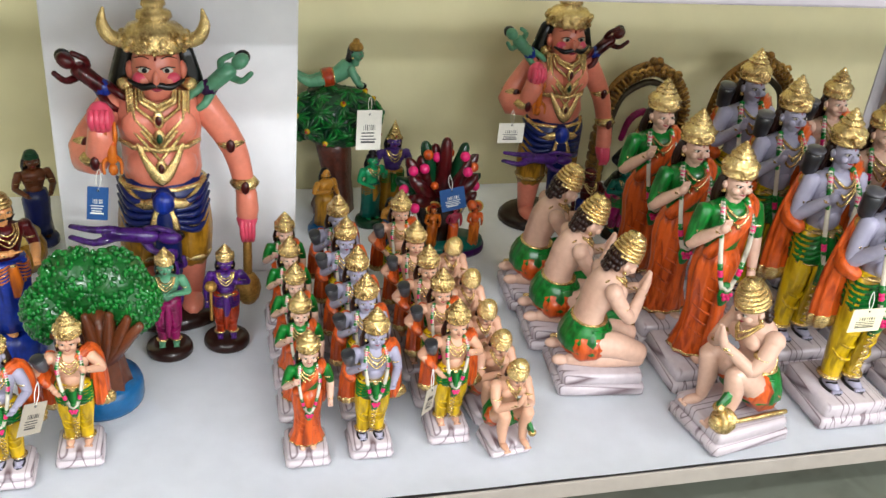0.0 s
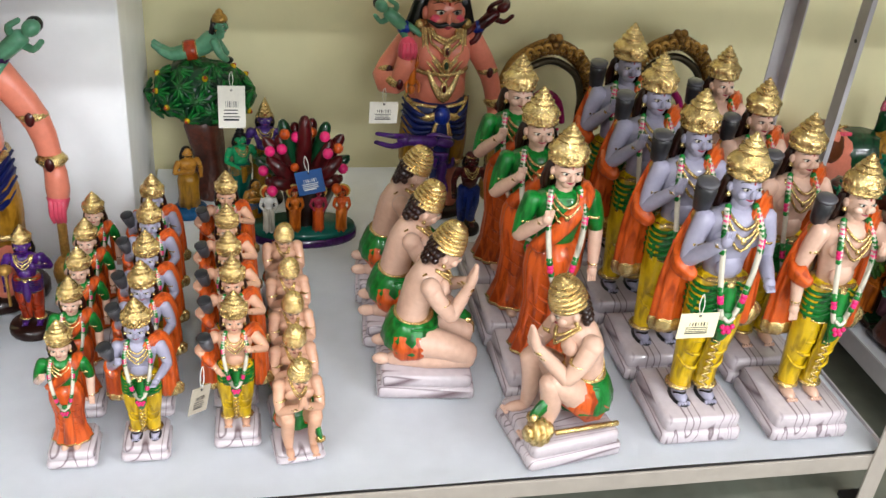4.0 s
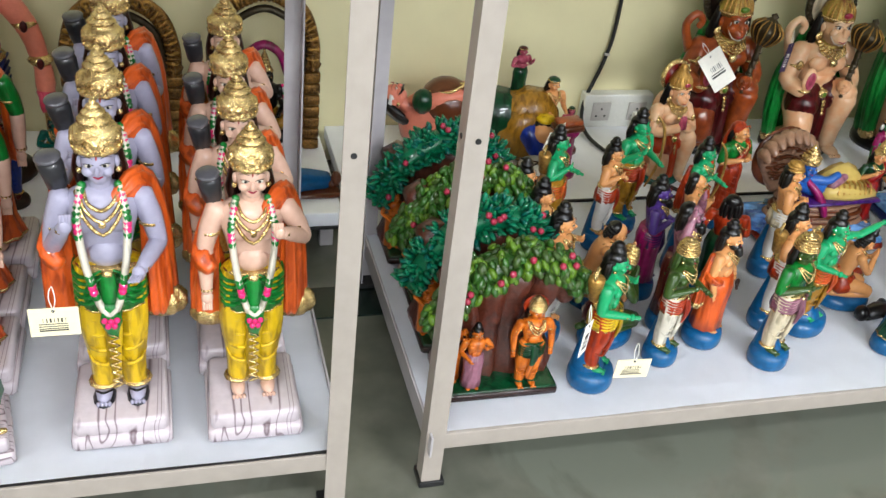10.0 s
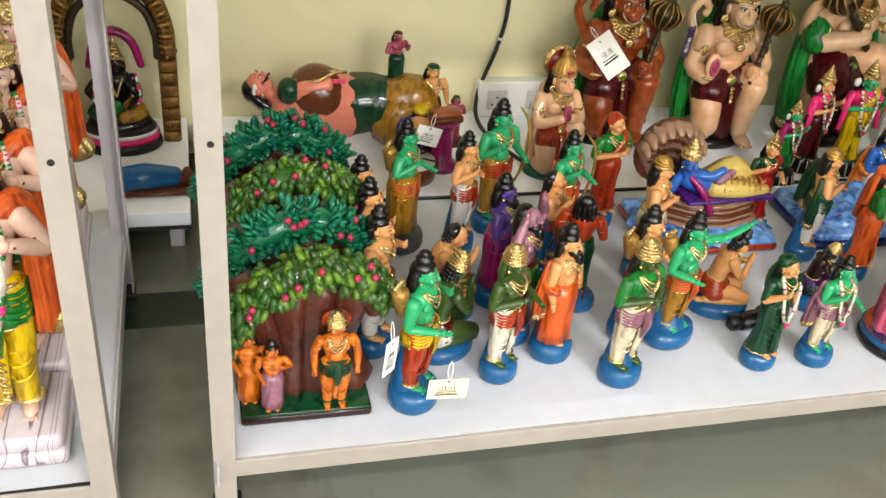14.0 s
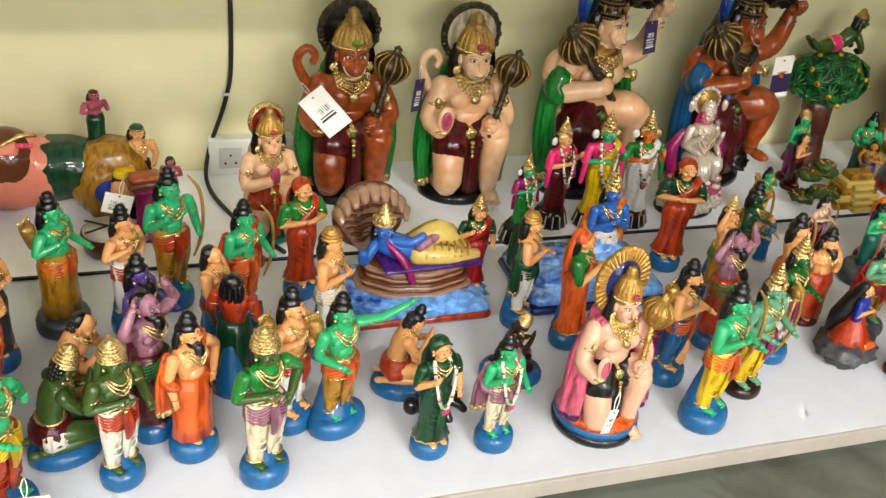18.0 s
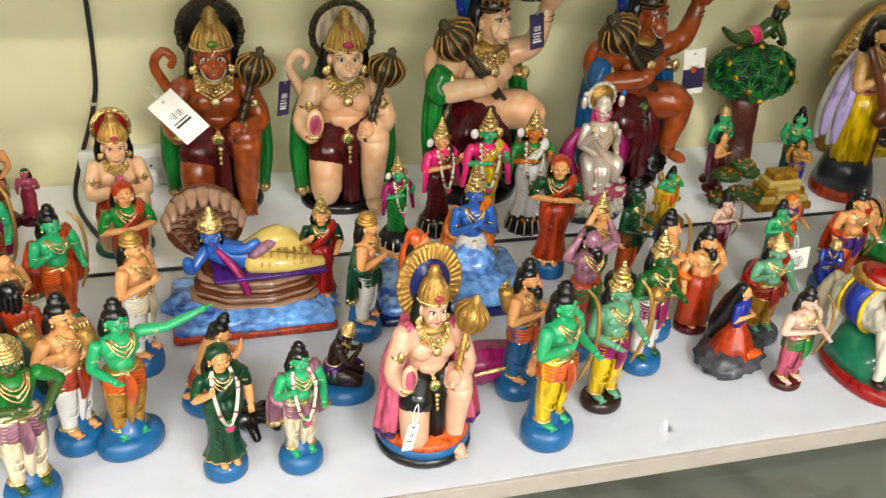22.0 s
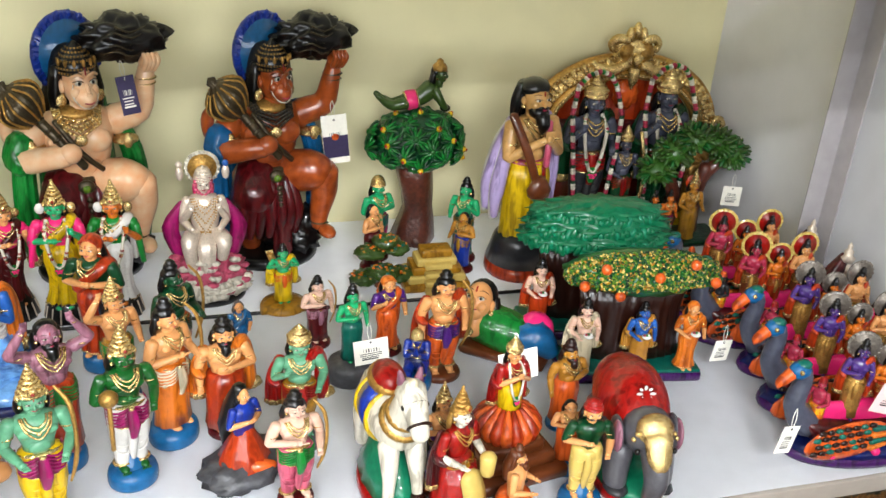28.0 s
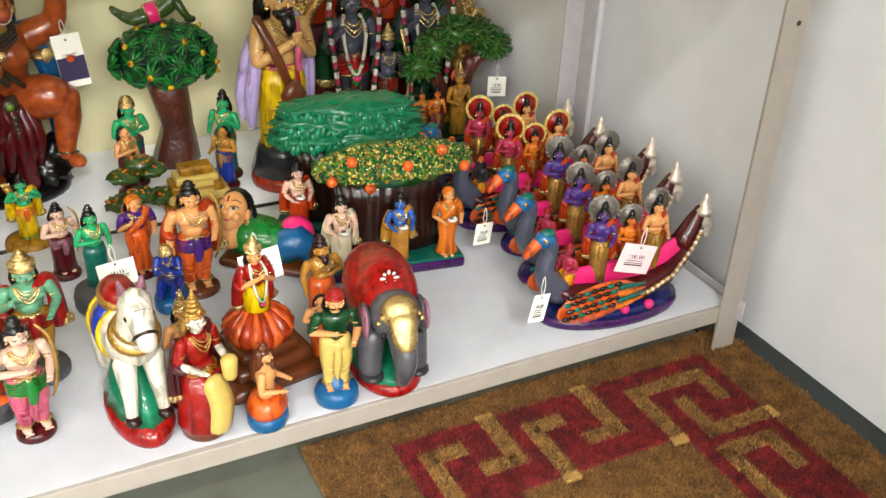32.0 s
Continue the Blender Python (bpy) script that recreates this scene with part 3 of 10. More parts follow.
part("plug", block_mesh((0.03, 0.03, 0.03), 0.006), "socket_plastic", box, "white plug", pose(0.055, -0.038, 0.02))

# ---------------- doll kit ----------------
ARMS = {
    "down": ((0.165, 0.0, 0.63), (0.165, -0.04, 0.47)),
    "fold": ((0.175, -0.01, 0.62), (0.03, -0.12, 0.67)),
    "pray": ((0.155, -0.04, 0.60), (0.014, -0.15, 0.73)),
    "raise": ((0.165, -0.02, 0.62), (0.11, -0.14, 0.75)),
    "hold": ((0.165, 0.0, 0.61), (0.11, -0.15, 0.60)),
    "point": ((0.26, -0.05, 0.78), (0.44, -0.10, 0.86)),
    "up": ((0.21, -0.02, 0.84), (0.13, -0.03, 1.0)),
    "hip": ((0.23, 0.03, 0.64), (0.12, -0.06, 0.54)),
    "chest": ((0.19, 0.0, 0.66), (0.10, -0.11, 0.74)),
}


def tiered_crown(s, z, r, h, paint="gold", y=0.0):
    s.lathe([(r * 0.95, 0), (r * 1.14, 0.03 * h), (r * 1.14, 0.1 * h), (r * 1.02, 0.13 * h), (r * 1.16, 0.24 * h), (r * 1.14, 0.36 * h), (r * 0.95, 0.47 * h), (r * 0.62, 0.53 * h), (r * 0.78, 0.57 * h), (r * 0.76, 0.63 * h), (r * 0.42, 0.67 * h),
             (r * 0.56, 0.7 * h), (r * 0.53, 0.76 * h), (r * 0.26, 0.8 * h), (r * 0.36, 0.83 * h), (r * 0.3, 0.88 * h), (r * 0.12, 0.91 * h), (r * 0.18, 0.95 * h), (r * 0.04, h)], paint, (0, y, z), n=20, ripple=0.035, folds=10)
    s.lathe([(r * 0.42, 0), (r * 0.46, 0.05 * r), (r * 0.36, 0.1 * r), (r * 0.3, 0.04 * r), (r * 0.2, 0.14 * r), (0.0, 0.2 * r)], paint, (0, y - r * 1.12, z + 0.28 * h), n=14, turn=(80, 0, 0))
    for i in range(16):
        a = math.radians(i * 22.5 - 90)
        s.ball((r * 1.12 * math.cos(a), y + r * 1.12 * math.sin(a), z + 0.13 * h), r * 0.105, paint, n=6, k=4)
    for i in range(8):
        a = math.radians(i * 45 - 67)
        s.ball((r * 1.08 * math.cos(a), y + r * 1.08 * math.sin(a), z + 0.3 * h), (r * 0.2, r * 0.2, 0.09 * h), paint, n=7, k=5)


def ring_stack(s, z, r, h, paint="gold", y=0.0):
    prof = []
    for i in range(6):
        q = r * math.sqrt(1.0 - (i / 6.3) ** 2)
        prof += [(q * 0.8, h * i * 0.15), (q * 1.05, h * (i * 0.15 + 0.05)), (q * 1.0, h * (i * 0.15 + 0.11)), (q * 0.86, h * (i * 0.15 + 0.145))]
    prof += [(r * 0.14, h * 0.9), (r * 0.17, h * 0.95), (r * 0.03, h)]
    s.lathe(prof, paint, (0, y, z), n=20)


def halo(s, z, r, paint, rim, y=0.05, inner=None, band=0.84):
    s.lathe([(r, -0.012), (r * 1.04, 0), (r, 0.012)], rim, (0, y, z), n=22, turn=(90, 0, 0))
    s.lathe([(r * band, 0.0), (r * band, 0.0145)], inner or paint, (0, y, z), n=20, turn=(90, 0, 0))
    for i in range(18):
        a = i * math.tau / 18
        s.ball((r * 0.97 * math.cos(a), y - 0.008, z + r * 0.97 * math.sin(a)), r * 0.1, rim, n=6, k=4)


def head(s, skin, hair, kind, paint2="red", beard=False, female=False, monkey=False, mustache=False, gold="gold", curls=False):
    """Head of a doll whose body is one unit tall; the chin is at 0.84."""
    s.limb([(0, 0.0, 0.80), (0, -0.006, 0.86)], 0.034, skin)
    s.ball((0, -0.008, 0.91), (0.05, 0.058, 0.068), skin, n=16, k=11)
    s.ball((0, -0.018, 0.872), (0.034, 0.046, 0.036), skin, n=12, k=7)
    s.ball((0, -0.068, 0.9), (0.0085, 0.013, 0.018), skin, n=8, k=6)
    for sx in (-1, 1):
        s.ball((sx * 0.023, -0.0605, 0.918), (0.0125, 0.0045, 0.0064), "ivory", n=8, k=5)
        s.ball((sx * 0.022, -0.0640, 0.918), (0.0056, 0.003, 0.0054), "black", n=7, k=5)
        s.limb([(sx * 0.012, -0.0635, 0.9425), (sx * 0.025, -0.0595, 0.947), (sx * 0.042, -0.045, 0.939)], [0.001, 0.0015, 0.0008], "black", n=5)
        s.limb([(sx * 0.009, -0.0655, 0.921), (sx * 0.023, -0.0660, 0.9265), (sx * 0.038, -0.053, 0.9215)], 0.0013, "black", n=5)
        s.ball((sx * 0.052, -0.002, 0.902), (0.010, 0.016, 0.02), skin, n=7, k=5)
        s.ball((sx * 0.026, -0.047, 0.892), (0.02, 0.018, 0.018), skin, n=8, k=6)
        s.ball((sx * 0.055, -0.008, 0.876), 0.0105, gold, n=7, k=5)
    s.limb([(-0.014, -0.0585, 0.8785), (0, -0.0645, 0.8755), (0.014, -0.0585, 0.8785)], [0.0016, 0.004, 0.0016], "rose", n=6)
    s.limb([(0, -0.066, 0.94), (0, -0.062, 0.958)], 0.0028, "red", n=5)
    if monkey:
        s.ball((0, -0.06, 0.885), (0.033, 0.03, 0.028), "pale_skin", n=12, k=7)
        s.limb([(-0.018, -0.085, 0.878), (0, -0.09, 0.875), (0.018, -0.085, 0.878)], 0.003, "maroon", n=5)
    if beard:
        s.ball((0, -0.036, 0.855), (0.042, 0.042, 0.036), hair, n=12, k=7)
        s.limb([(0, -0.062, 0.845), (0, -0.075, 0.80), (0, -0.07, 0.765)], [0.03, 0.027, 0.010], hair)
        s.limb([(-0.03, -0.055, 0.878), (0, -0.07, 0.886), (0.03, -0.055, 0.878)], 0.006, hair, n=6)
        s.ball((0, -0.074, 0.874), (0.012, 0.005, 0.004), "rose", n=8, k=4)
    if mustache:
        s.limb([(-0.055, -0.05, 0.895), (-0.028, -0.068, 0.884), (0, -0.072, 0.89), (0.028, -0.068, 0.884), (0.055, -0.05, 0.895)], [0.003, 0.008, 0.006, 0.008, 0.003], "black", n=7)
    # hair: curls gathered at the nape, or long over the shoulders
    if curls:
        s.ball((0, 0.026, 0.93), (0.056, 0.046, 0.055), hair, n=14, k=9)
        for i in range(26):
            a, row = math.radians(15 + 150 * (i % 7) / 6), i // 7
            s.ball((0.05 * math.cos(a), 0.022 + 0.042 * math.sin(a), 0.935 - 0.026 * row), (0.017, 0.017, 0.016), hair, n=7, k=5)
    else:
        s.ball((0, 0.026, 0.925), (0.06, 0.05, 0.068), hair, n=14, k=9)
        for i in range(5):
            a = math.radians(20 + 35 * i)
            s.limb([(0.05 * math.cos(a), 0.02 + 0.03 * math.sin(a), 0.92), (0.062 * math.cos(a), 0.03 + 0.03 * math.sin(a), 0.85), (0.06 * math.cos(a), 0.035 + 0.03 * math.sin(a), 0.79)], [0.02, 0.021, 0.013], hair, n=10, ripple=0.12, folds=4)
        for sx in (-1, 1):
            s.limb([(sx * 0.052, 0.022, 0.93), (sx * 0.06, 0.026, 0.87), (sx * 0.062, 0.03, 0.815)], [0.014, 0.017, 0.011], hair, n=12, ripple=0.14, folds=4)
    if kind == "crown":
        tiered_crown(s, 0.945, 0.062, 0.165, gold, 0.002)
    elif kind == "coil":
        ring_stack(s, 0.932, 0.07, 0.122, gold, 0.002)
    elif kind == "tall":
        s.lathe([(0.056, 0), (0.066, 0.008), (0.066, 0.018), (0.056, 0.024)], gold, (0, 0, 0.943), n=24)
        for i, (q, z0) in enumerate(((0.058, 0.97), (0.05, 1.002), (0.041, 1.03), (0.032, 1.055), (0.023, 1.077), (0.014, 1.097))):
            s.lathe([(q * 0.66, -0.016), (q * 0.98, -0.009), (q, 0.002), (q * 0.86, 0.011), (q * 0.6, 0.014)], gold, (0, 0, z0), n=24, ripple=0.07, folds=8)
        s.ball((0, 0, 1.118), (0.011, 0.011, 0.018), gold, n=8, k=6)
        s.ball((0, -0.058, 0.985), (0.024, 0.016, 0.03), gold, n=10, k=6)
        s.ball((0, -0.07, 0.985), (0.01, 0.007, 0.012), "red", n=8, k=5)
        for sx in (-1, 1):
            s.ball((sx * 0.06, -0.012, 0.94), (0.015, 0.02, 0.022), gold, n=8, k=6)
    elif kind == "bun":
        s.lathe([(0.058, 0), (0.05, 0.02), (0.034, 0.035), (0.042, 0.05), (0.044, 0.065), (0.03, 0.08), (0.026, 0.085), (0.03, 0.098), (0.012, 0.115), (0.002, 0.118)], hair, (0, 0.006, 0.95), n=14, ripple=0.06, folds=7)
    elif kind == "turban":
        for i in range(3):
            s.lathe([(0.045, -0.016), (0.066 - 0.008 * i, -0.006), (0.066 - 0.008 * i, 0.008), (0.045, 0.018)], paint2, (0, 0, 0.952 + 0.02 * i), n=16)
        s.ball((0, 0, 1.0), (0.042, 0.042, 0.03), paint2, n=10, k=6)
    elif kind == "veil":
        s.ball((0, 0.024, 0.925), (0.068, 0.062, 0.078), paint2, n=16, k=10)
        s.limb([(0, 0.045, 0.93), (0, 0.07, 0.82), (0.02, 0.075, 0.68)], [0.06, 0.085, 0.09], paint2, flat=0.45, n=10)
        s.limb([(-0.052, -0.03, 0.95), (-0.03, -0.042, 0.98), (0, -0.045, 0.988), (0.03, -0.042, 0.98), (0.052, -0.03, 0.95)], 0.007, paint2, n=6)
    elif kind == "cap":
        s.ball((0, 0.0, 0.955), (0.06, 0.063, 0.045), paint2, n=14, k=8)
        s.lathe([(0.062, 0), (0.066, 0.008), (0.06, 0.018)], "gold", (0, 0, 0.945), n=16)


def arm(s, side, pose_name, skin, sleeve=None, gold="gold", fat=1.0):
    elbow, hand = ARMS[pose_name]
    sh = np.array((side * 0.118, 0.0, 0.782))
    e, h = np.array((side * elbow[0], elbow[1], elbow[2])), np.array((side * hand[0], hand[1], hand[2]))
    s.limb([sh, (sh + e) / 2 + np.array((side * 0.006, 0, 0)), e], [0.042 * fat, 0.038 * fat, 0.031 * fat], sleeve or skin, n=9)
    s.limb([e, (e + h) / 2, h], [0.031 * fat, 0.029 * fat, 0.021 * fat], skin, n=9)
    d = (h - e) / (np.linalg.norm(h - e) + 1e-9)
    s.ball(h + d * 0.022, (0.023 * fat, 0.018 * fat, 0.027 * fat), skin, n=9, k=6)
    up = np.array((0, 0, 1.0)) if pose_name in ("raise", "pray", "chest", "up") else d
    for i in range(4):
        o = np.array((side * (i - 1.5) * 0.009, 0, 0))
        s.limb([h + d * 0.03 + o, h + d * 0.035 + up * 0.032 + o], 0.0062 * fat, skin, n=5)
    s.ball(h - d * 0.012, (0.026 * fat, 0.026 * fat, 0.010), gold, n=9, k=4)
    m = sh + (e - sh) * 0.55
    s.ball(m, (0.045 * fat, 0.045 * fat, 0.010), gold, n=9, k=4)
    return h + d * 0.03


def figure(s, skin="skin", lower="dhoti", cloth="yellow", sash="green", top=None, shawl=None, arms=("down", "down"), hair="black", kind="crown", paint2="red",
           beard=False, garland=None, gold="gold", beads=True, monkey=False, mustache=False, hem="gold", fat=1.0, scale=(1.1, 1.1, 1.12), rise=1.0):
    """A standing doll, feet at the origin, facing -y, one unit to the top of the head."""
    foot = s.at.copy()
    s.at = foot @ Matrix.Diagonal((1, 1, rise, 1))
    if lower == "dhoti":
        for sx in (-1, 1):
            s.limb([(sx * 0.05 * fat, 0.0, 0.53), (sx * 0.056 * fat, -0.01, 0.33), (sx * 0.048 * fat, 0.008, 0.17), (sx * 0.05 * fat, 0.004, 0.055)], [0.066 * fat, 0.062 * fat, 0.05 * fat, 0.043 * fat], cloth, n=14, ripple=0.05, folds=7)
            for i in range(5):
                zf = 0.16 + 0.065 * i
                rf = (0.05 + 0.0035 * i) * fat
                cx = sx * (0.049 + 0.0015 * i) * fat
                s.limb([(cx - sx * rf * 0.9, -0.02, zf + 0.03), (cx - sx * rf * 0.3, -rf - 0.006, zf), (cx + sx * rf * 0.6, -rf * 0.85, zf + 0.008), (cx + sx * rf, -0.01, zf + 0.035)], [0.003, 0.0075, 0.0065, 0.003], cloth, n=6, sub=2)
            s.lathe([(0.05 * fat, 0), (0.056 * fat, 0.006), (0.05 * fat, 0.014)], hem, (sx * 0.056 * fat, 0.004, 0.045), n=12)
            s.ball((sx * 0.058 * fat, -0.03, 0.02), (0.03, 0.058, 0.022), skin, n=10, k=6)
            for i in range(4):
                s.ball((sx * 0.058 * fat + (i - 1.5) * 0.013, -0.084, 0.012), (0.008, 0.012, 0.009), skin, n=6, k=4)
        s.limb([(0, -0.068, 0.5), (0.004, -0.078, 0.34), (-0.004, -0.066, 0.2), (0, -0.05, 0.1)], [0.024, 0.03, 0.024, 0.012], cloth, n=10, flat=0.6, ripple=0.12, folds=5)
        s.lathe([(0.085 * fat, 0.40), (0.106 * fat, 0.45), (0.1 * fat, 0.51), (0.085 * fat, 0.53)], cloth, sy=0.78, n=18, ripple=0.02, folds=9)
    elif lower == "robe":
        s.lathe([(0.08, 0.03), (0.125 * fat, 0.035), (0.115 * fat, 0.16), (0.115 * fat, 0.32), (0.122 * fat, 0.46), (0.1 * fat, 0.57)], cloth, sy=0.82, n=28, ripple=0.045, folds=9)
        for sx in (-1, 1):
            s.ball((sx * 0.05, -0.07, 0.02), (0.03, 0.05, 0.02), skin, n=9, k=5)
    else:
        s.lathe([(0.07, 0.025), (0.125 * fat, 0.02), (0.13 * fat, 0.04), (0.1 * fat, 0.14), (0.092 * fat, 0.28), (0.112 * fat, 0.44), (0.108 * fat, 0.52), (0.08 * fat, 0.585)], cloth, sy=0.82, n=40, ripple=0.06, folds=11)
        s.lathe([(0.128 * fat, 0), (0.136 * fat, 0.008), (0.126 * fat, 0.02)], hem, (0, 0, 0.026), sy=0.82, n=40, ripple=0.06, folds=11)
        for sx in (-1, 1):
            s.ball((sx * 0.04, -0.10, 0.018), (0.026, 0.04, 0.017), skin, n=9, k=5)
        s.limb([(0.0, -0.082, 0.52), (0.008, -0.088, 0.3), (0.0, -0.105, 0.07)], [0.02, 0.028, 0.036], cloth, n=15, flat=0.5, ripple=0.2, folds=5)
        for i in range(6):
            zf = 0.46 - 0.062 * i
            s.limb([(-0.1 * fat, -0.01, zf + 0.03), (-0.05 * fat, -0.082 * fat, zf), (0.03 * fat, -0.092 * fat, zf - 0.035), (0.09 * fat, -0.045, zf - 0.06)], [0.001, 0.0055, 0.005, 0.001], cloth, n=6, sub=2)
    # chest
    s.lathe([(0.076 * fat, 0.54), (0.078 * fat, 0.6), (0.095 * fat, 0.67), (0.118, 0.745), (0.112, 0.79), (0.07, 0.815), (0.032, 0.83)], top or skin, sy=0.66, n=18)
    if not top:
        for sx in (-1, 1):
            s.ball((sx * 0.05, -0.052, 0.72), (0.05, 0.026, 0.04), skin, n=10, k=6)
        s.ball((0, -0.045 * fat, 0.6), (0.06 * fat, 0.025 * fat, 0.05), skin, n=10, k=6)
    if sash:
        s.lathe([(0.085 * fat, 0), (0.118 * fat, 0.006), (0.116 * fat, 0.06), (0.098 * fat, 0.13)], sash, (0, 0, 0.4), sy=0.8, n=36, ripple=0.04, folds=12)
        for sx in (-1, 1):
            for i in range(5):
                zf = 0.41 + 0.026 * i
                s.limb([(sx * 0.112 * fat, 0.04, zf + 0.03), (sx * 0.11 * fat, -0.035, zf + 0.012), (sx * 0.07 * fat, -0.082 * fat, zf + 0.02), (sx * 0.02 * fat, -0.094 * fat, zf + 0.05)], [0.004, 0.0085, 0.0075, 0.004], sash, n=6, sub=2)
        s.limb([(0.0, -0.09, 0.54), (0.006, -0.105, 0.42), (0.0, -0.092, 0.31)], [0.026, 0.034, 0.018], sash, n=15, flat=0.5, ripple=0.12, folds=5)
        s.lathe([(0.09 * fat, 0), (0.107 * fat, 0.009), (0.09 * fat, 0.018)], hem, (0, 0, 0.54), sy=0.8, n=18)
        s.ball((0, -0.092, 0.548), (0.02, 0.012, 0.016), hem, n=8, k=5)
        s.lathe([(0.112 * fat, 0), (0.12 * fat, 0.005), (0.112 * fat, 0.01)], hem, (0, 0, 0.396), sy=0.8, n=36, ripple=0.04, folds=12)
    if shawl:
        s.limb([(0.05, -0.05, 0.79), (0.115, 0.02, 0.82), (0.15, 0.06, 0.7), (0.16, 0.065, 0.52), (0.165, 0.06, 0.34)], [0.026, 0.046, 0.06, 0.07, 0.076], shawl, n=36, flat=0.6, ripple=0.13, folds=9)
        s.limb([(0.164, 0.06, 0.35), (0.165, 0.06, 0.325)], [0.081, 0.081], hem, n=36, flat=0.6, ripple=0.13, folds=9)
        s.limb([(-0.12, 0.05, 0.78), (-0.15, 0.05, 0.64), (-0.155, 0.055, 0.5), (-0.15, 0.055, 0.32)], [0.03, 0.045, 0.058, 0.066], shawl, n=32, flat=0.6, ripple=0.14, folds=8)
        s.limb([(-0.15, 0.055, 0.33), (-0.15, 0.055, 0.305)], [0.07, 0.07], hem, n=32, flat=0.6, ripple=0.14, folds=8)
        s.limb([(-0.155, 0.055, 0.63), (-0.175, -0.015, 0.6), (-0.15, -0.06, 0.58)], [0.04, 0.04, 0.026], shawl, n=16, ripple=0.14, folds=5)
    if lower == "sari":
        s.limb([(-0.09, -0.06, 0.58), (-0.01, -0.082, 0.68), (0.075, -0.055, 0.78), (0.11, 0.02, 0.81), (0.12, 0.06, 0.66), (0.12, 0.07, 0.4)], [0.035, 0.04, 0.036, 0.04, 0.055, 0.05], cloth, n=14, flat=0.55, ripple=0.1, folds=8)
    grips = [arm(s, -1, arms[0], skin, top, gold), arm(s, 1, arms[1], skin, top, gold)]
    if beads:
        for w, d in ((0.05, 0.775), (0.065, 0.735), (0.075, 0.69)):
            s.limb([(-w, -0.03, 0.815), (-w * 0.75, -0.078, (d + 0.815) / 2), (0, -0.09, d), (w * 0.75, -0.078, (d + 0.815) / 2), (w, -0.03, 0.815)], 0.0065, gold, n=6)
        s.ball((0, -0.095, 0.73), (0.013, 0.007, 0.014), gold, n=7, k=5)
    if garland:
        for sx in (-1, 1):
            s.limb([(sx * 0.06, -0.03, 0.825), (sx * 0.075, -0.088, 0.74), (sx * 0.062, -0.112, 0.6), (sx * 0.035, -0.12, 0.47), (sx * 0.006, -0.122, 0.405)], 0.0115, "ivory", n=8, ripple=0.1, folds=4)
            s.beads([(sx * 0.055, -0.025, 0.83), (sx * 0.078, -0.085, 0.75), (sx * 0.074, -0.1, 0.69)], 0.0155, garland, 1.15)
            s.beads([(sx * 0.055, -0.116, 0.555), (sx * 0.044, -0.122, 0.5), (sx * 0.034, -0.124, 0.47)], 0.0155, garland, 1.15)
        s.limb([(0, -0.118, 0.44), (0, -0.125, 0.39), (0, -0.118, 0.34)], [0.028, 0.036, 0.018], "green", n=12, flat=0.5)
        for q in ((-0.02, 0.405), (0.0, 0.4), (0.02, 0.405), (-0.01, 0.383), (0.011, 0.383)):
            s.ball((q[0], -0.142, q[1]), (0.0115, 0.01, 0.0115), "hot_pink", n=7, k=5)
        s.limb([(-0.02, -0.136, 0.44), (0, -0.14, 0.425), (0.02, -0.136, 0.44)], 0.008, "ivory", n=6)
    s.at = foot @ Matrix.Translation((0, 0, 0.83 * rise)) @ Matrix.Diagonal((scale[0], scale[1], scale[2], 1)) @ Matrix.Translation((0, 0, -0.83))
    head(s, skin, hair, kind, paint2, beard, lower == "sari", monkey, mustache, gold)
    s.at = foot
    return grips


def puck(s, r, h, paint, sx=1.0, sy=1.0, c=(0, 0, 0)):
    s.lathe([(r * 0.96, 0), (r, h * 0.15), (r, h * 0.6), (r * 0.93, h * 0.9), (r * 0.6, h * 1.02), (0, h * 1.04)], paint, c, sx, sy, n=24)


GARLAND = ["green", "green", "hot_pink", "hot_pink", "green"]


def block_base(s, w, d, h):
    s.slab((0, 0, 0), (w, d, h * 0.55), "painted_woodgrain", 0.006)
    s.slab((0, 0, h * 0.45), (w * 0.93, d * 0.93, h * 0.6), "painted_woodgrain", 0.006)


RAW = {"crown": 1.11, "coil": 1.05, "tall": 1.145, "bun": 1.068, "turban": 1.03, "veil": 1.003, "cap": 1.0, "none": 0.99}


def total_height(kind, scale=(1.1, 1.1, 1.12), rise=1.0):
    return 0.83 * rise + (RAW[kind] - 0.83) * scale[2]


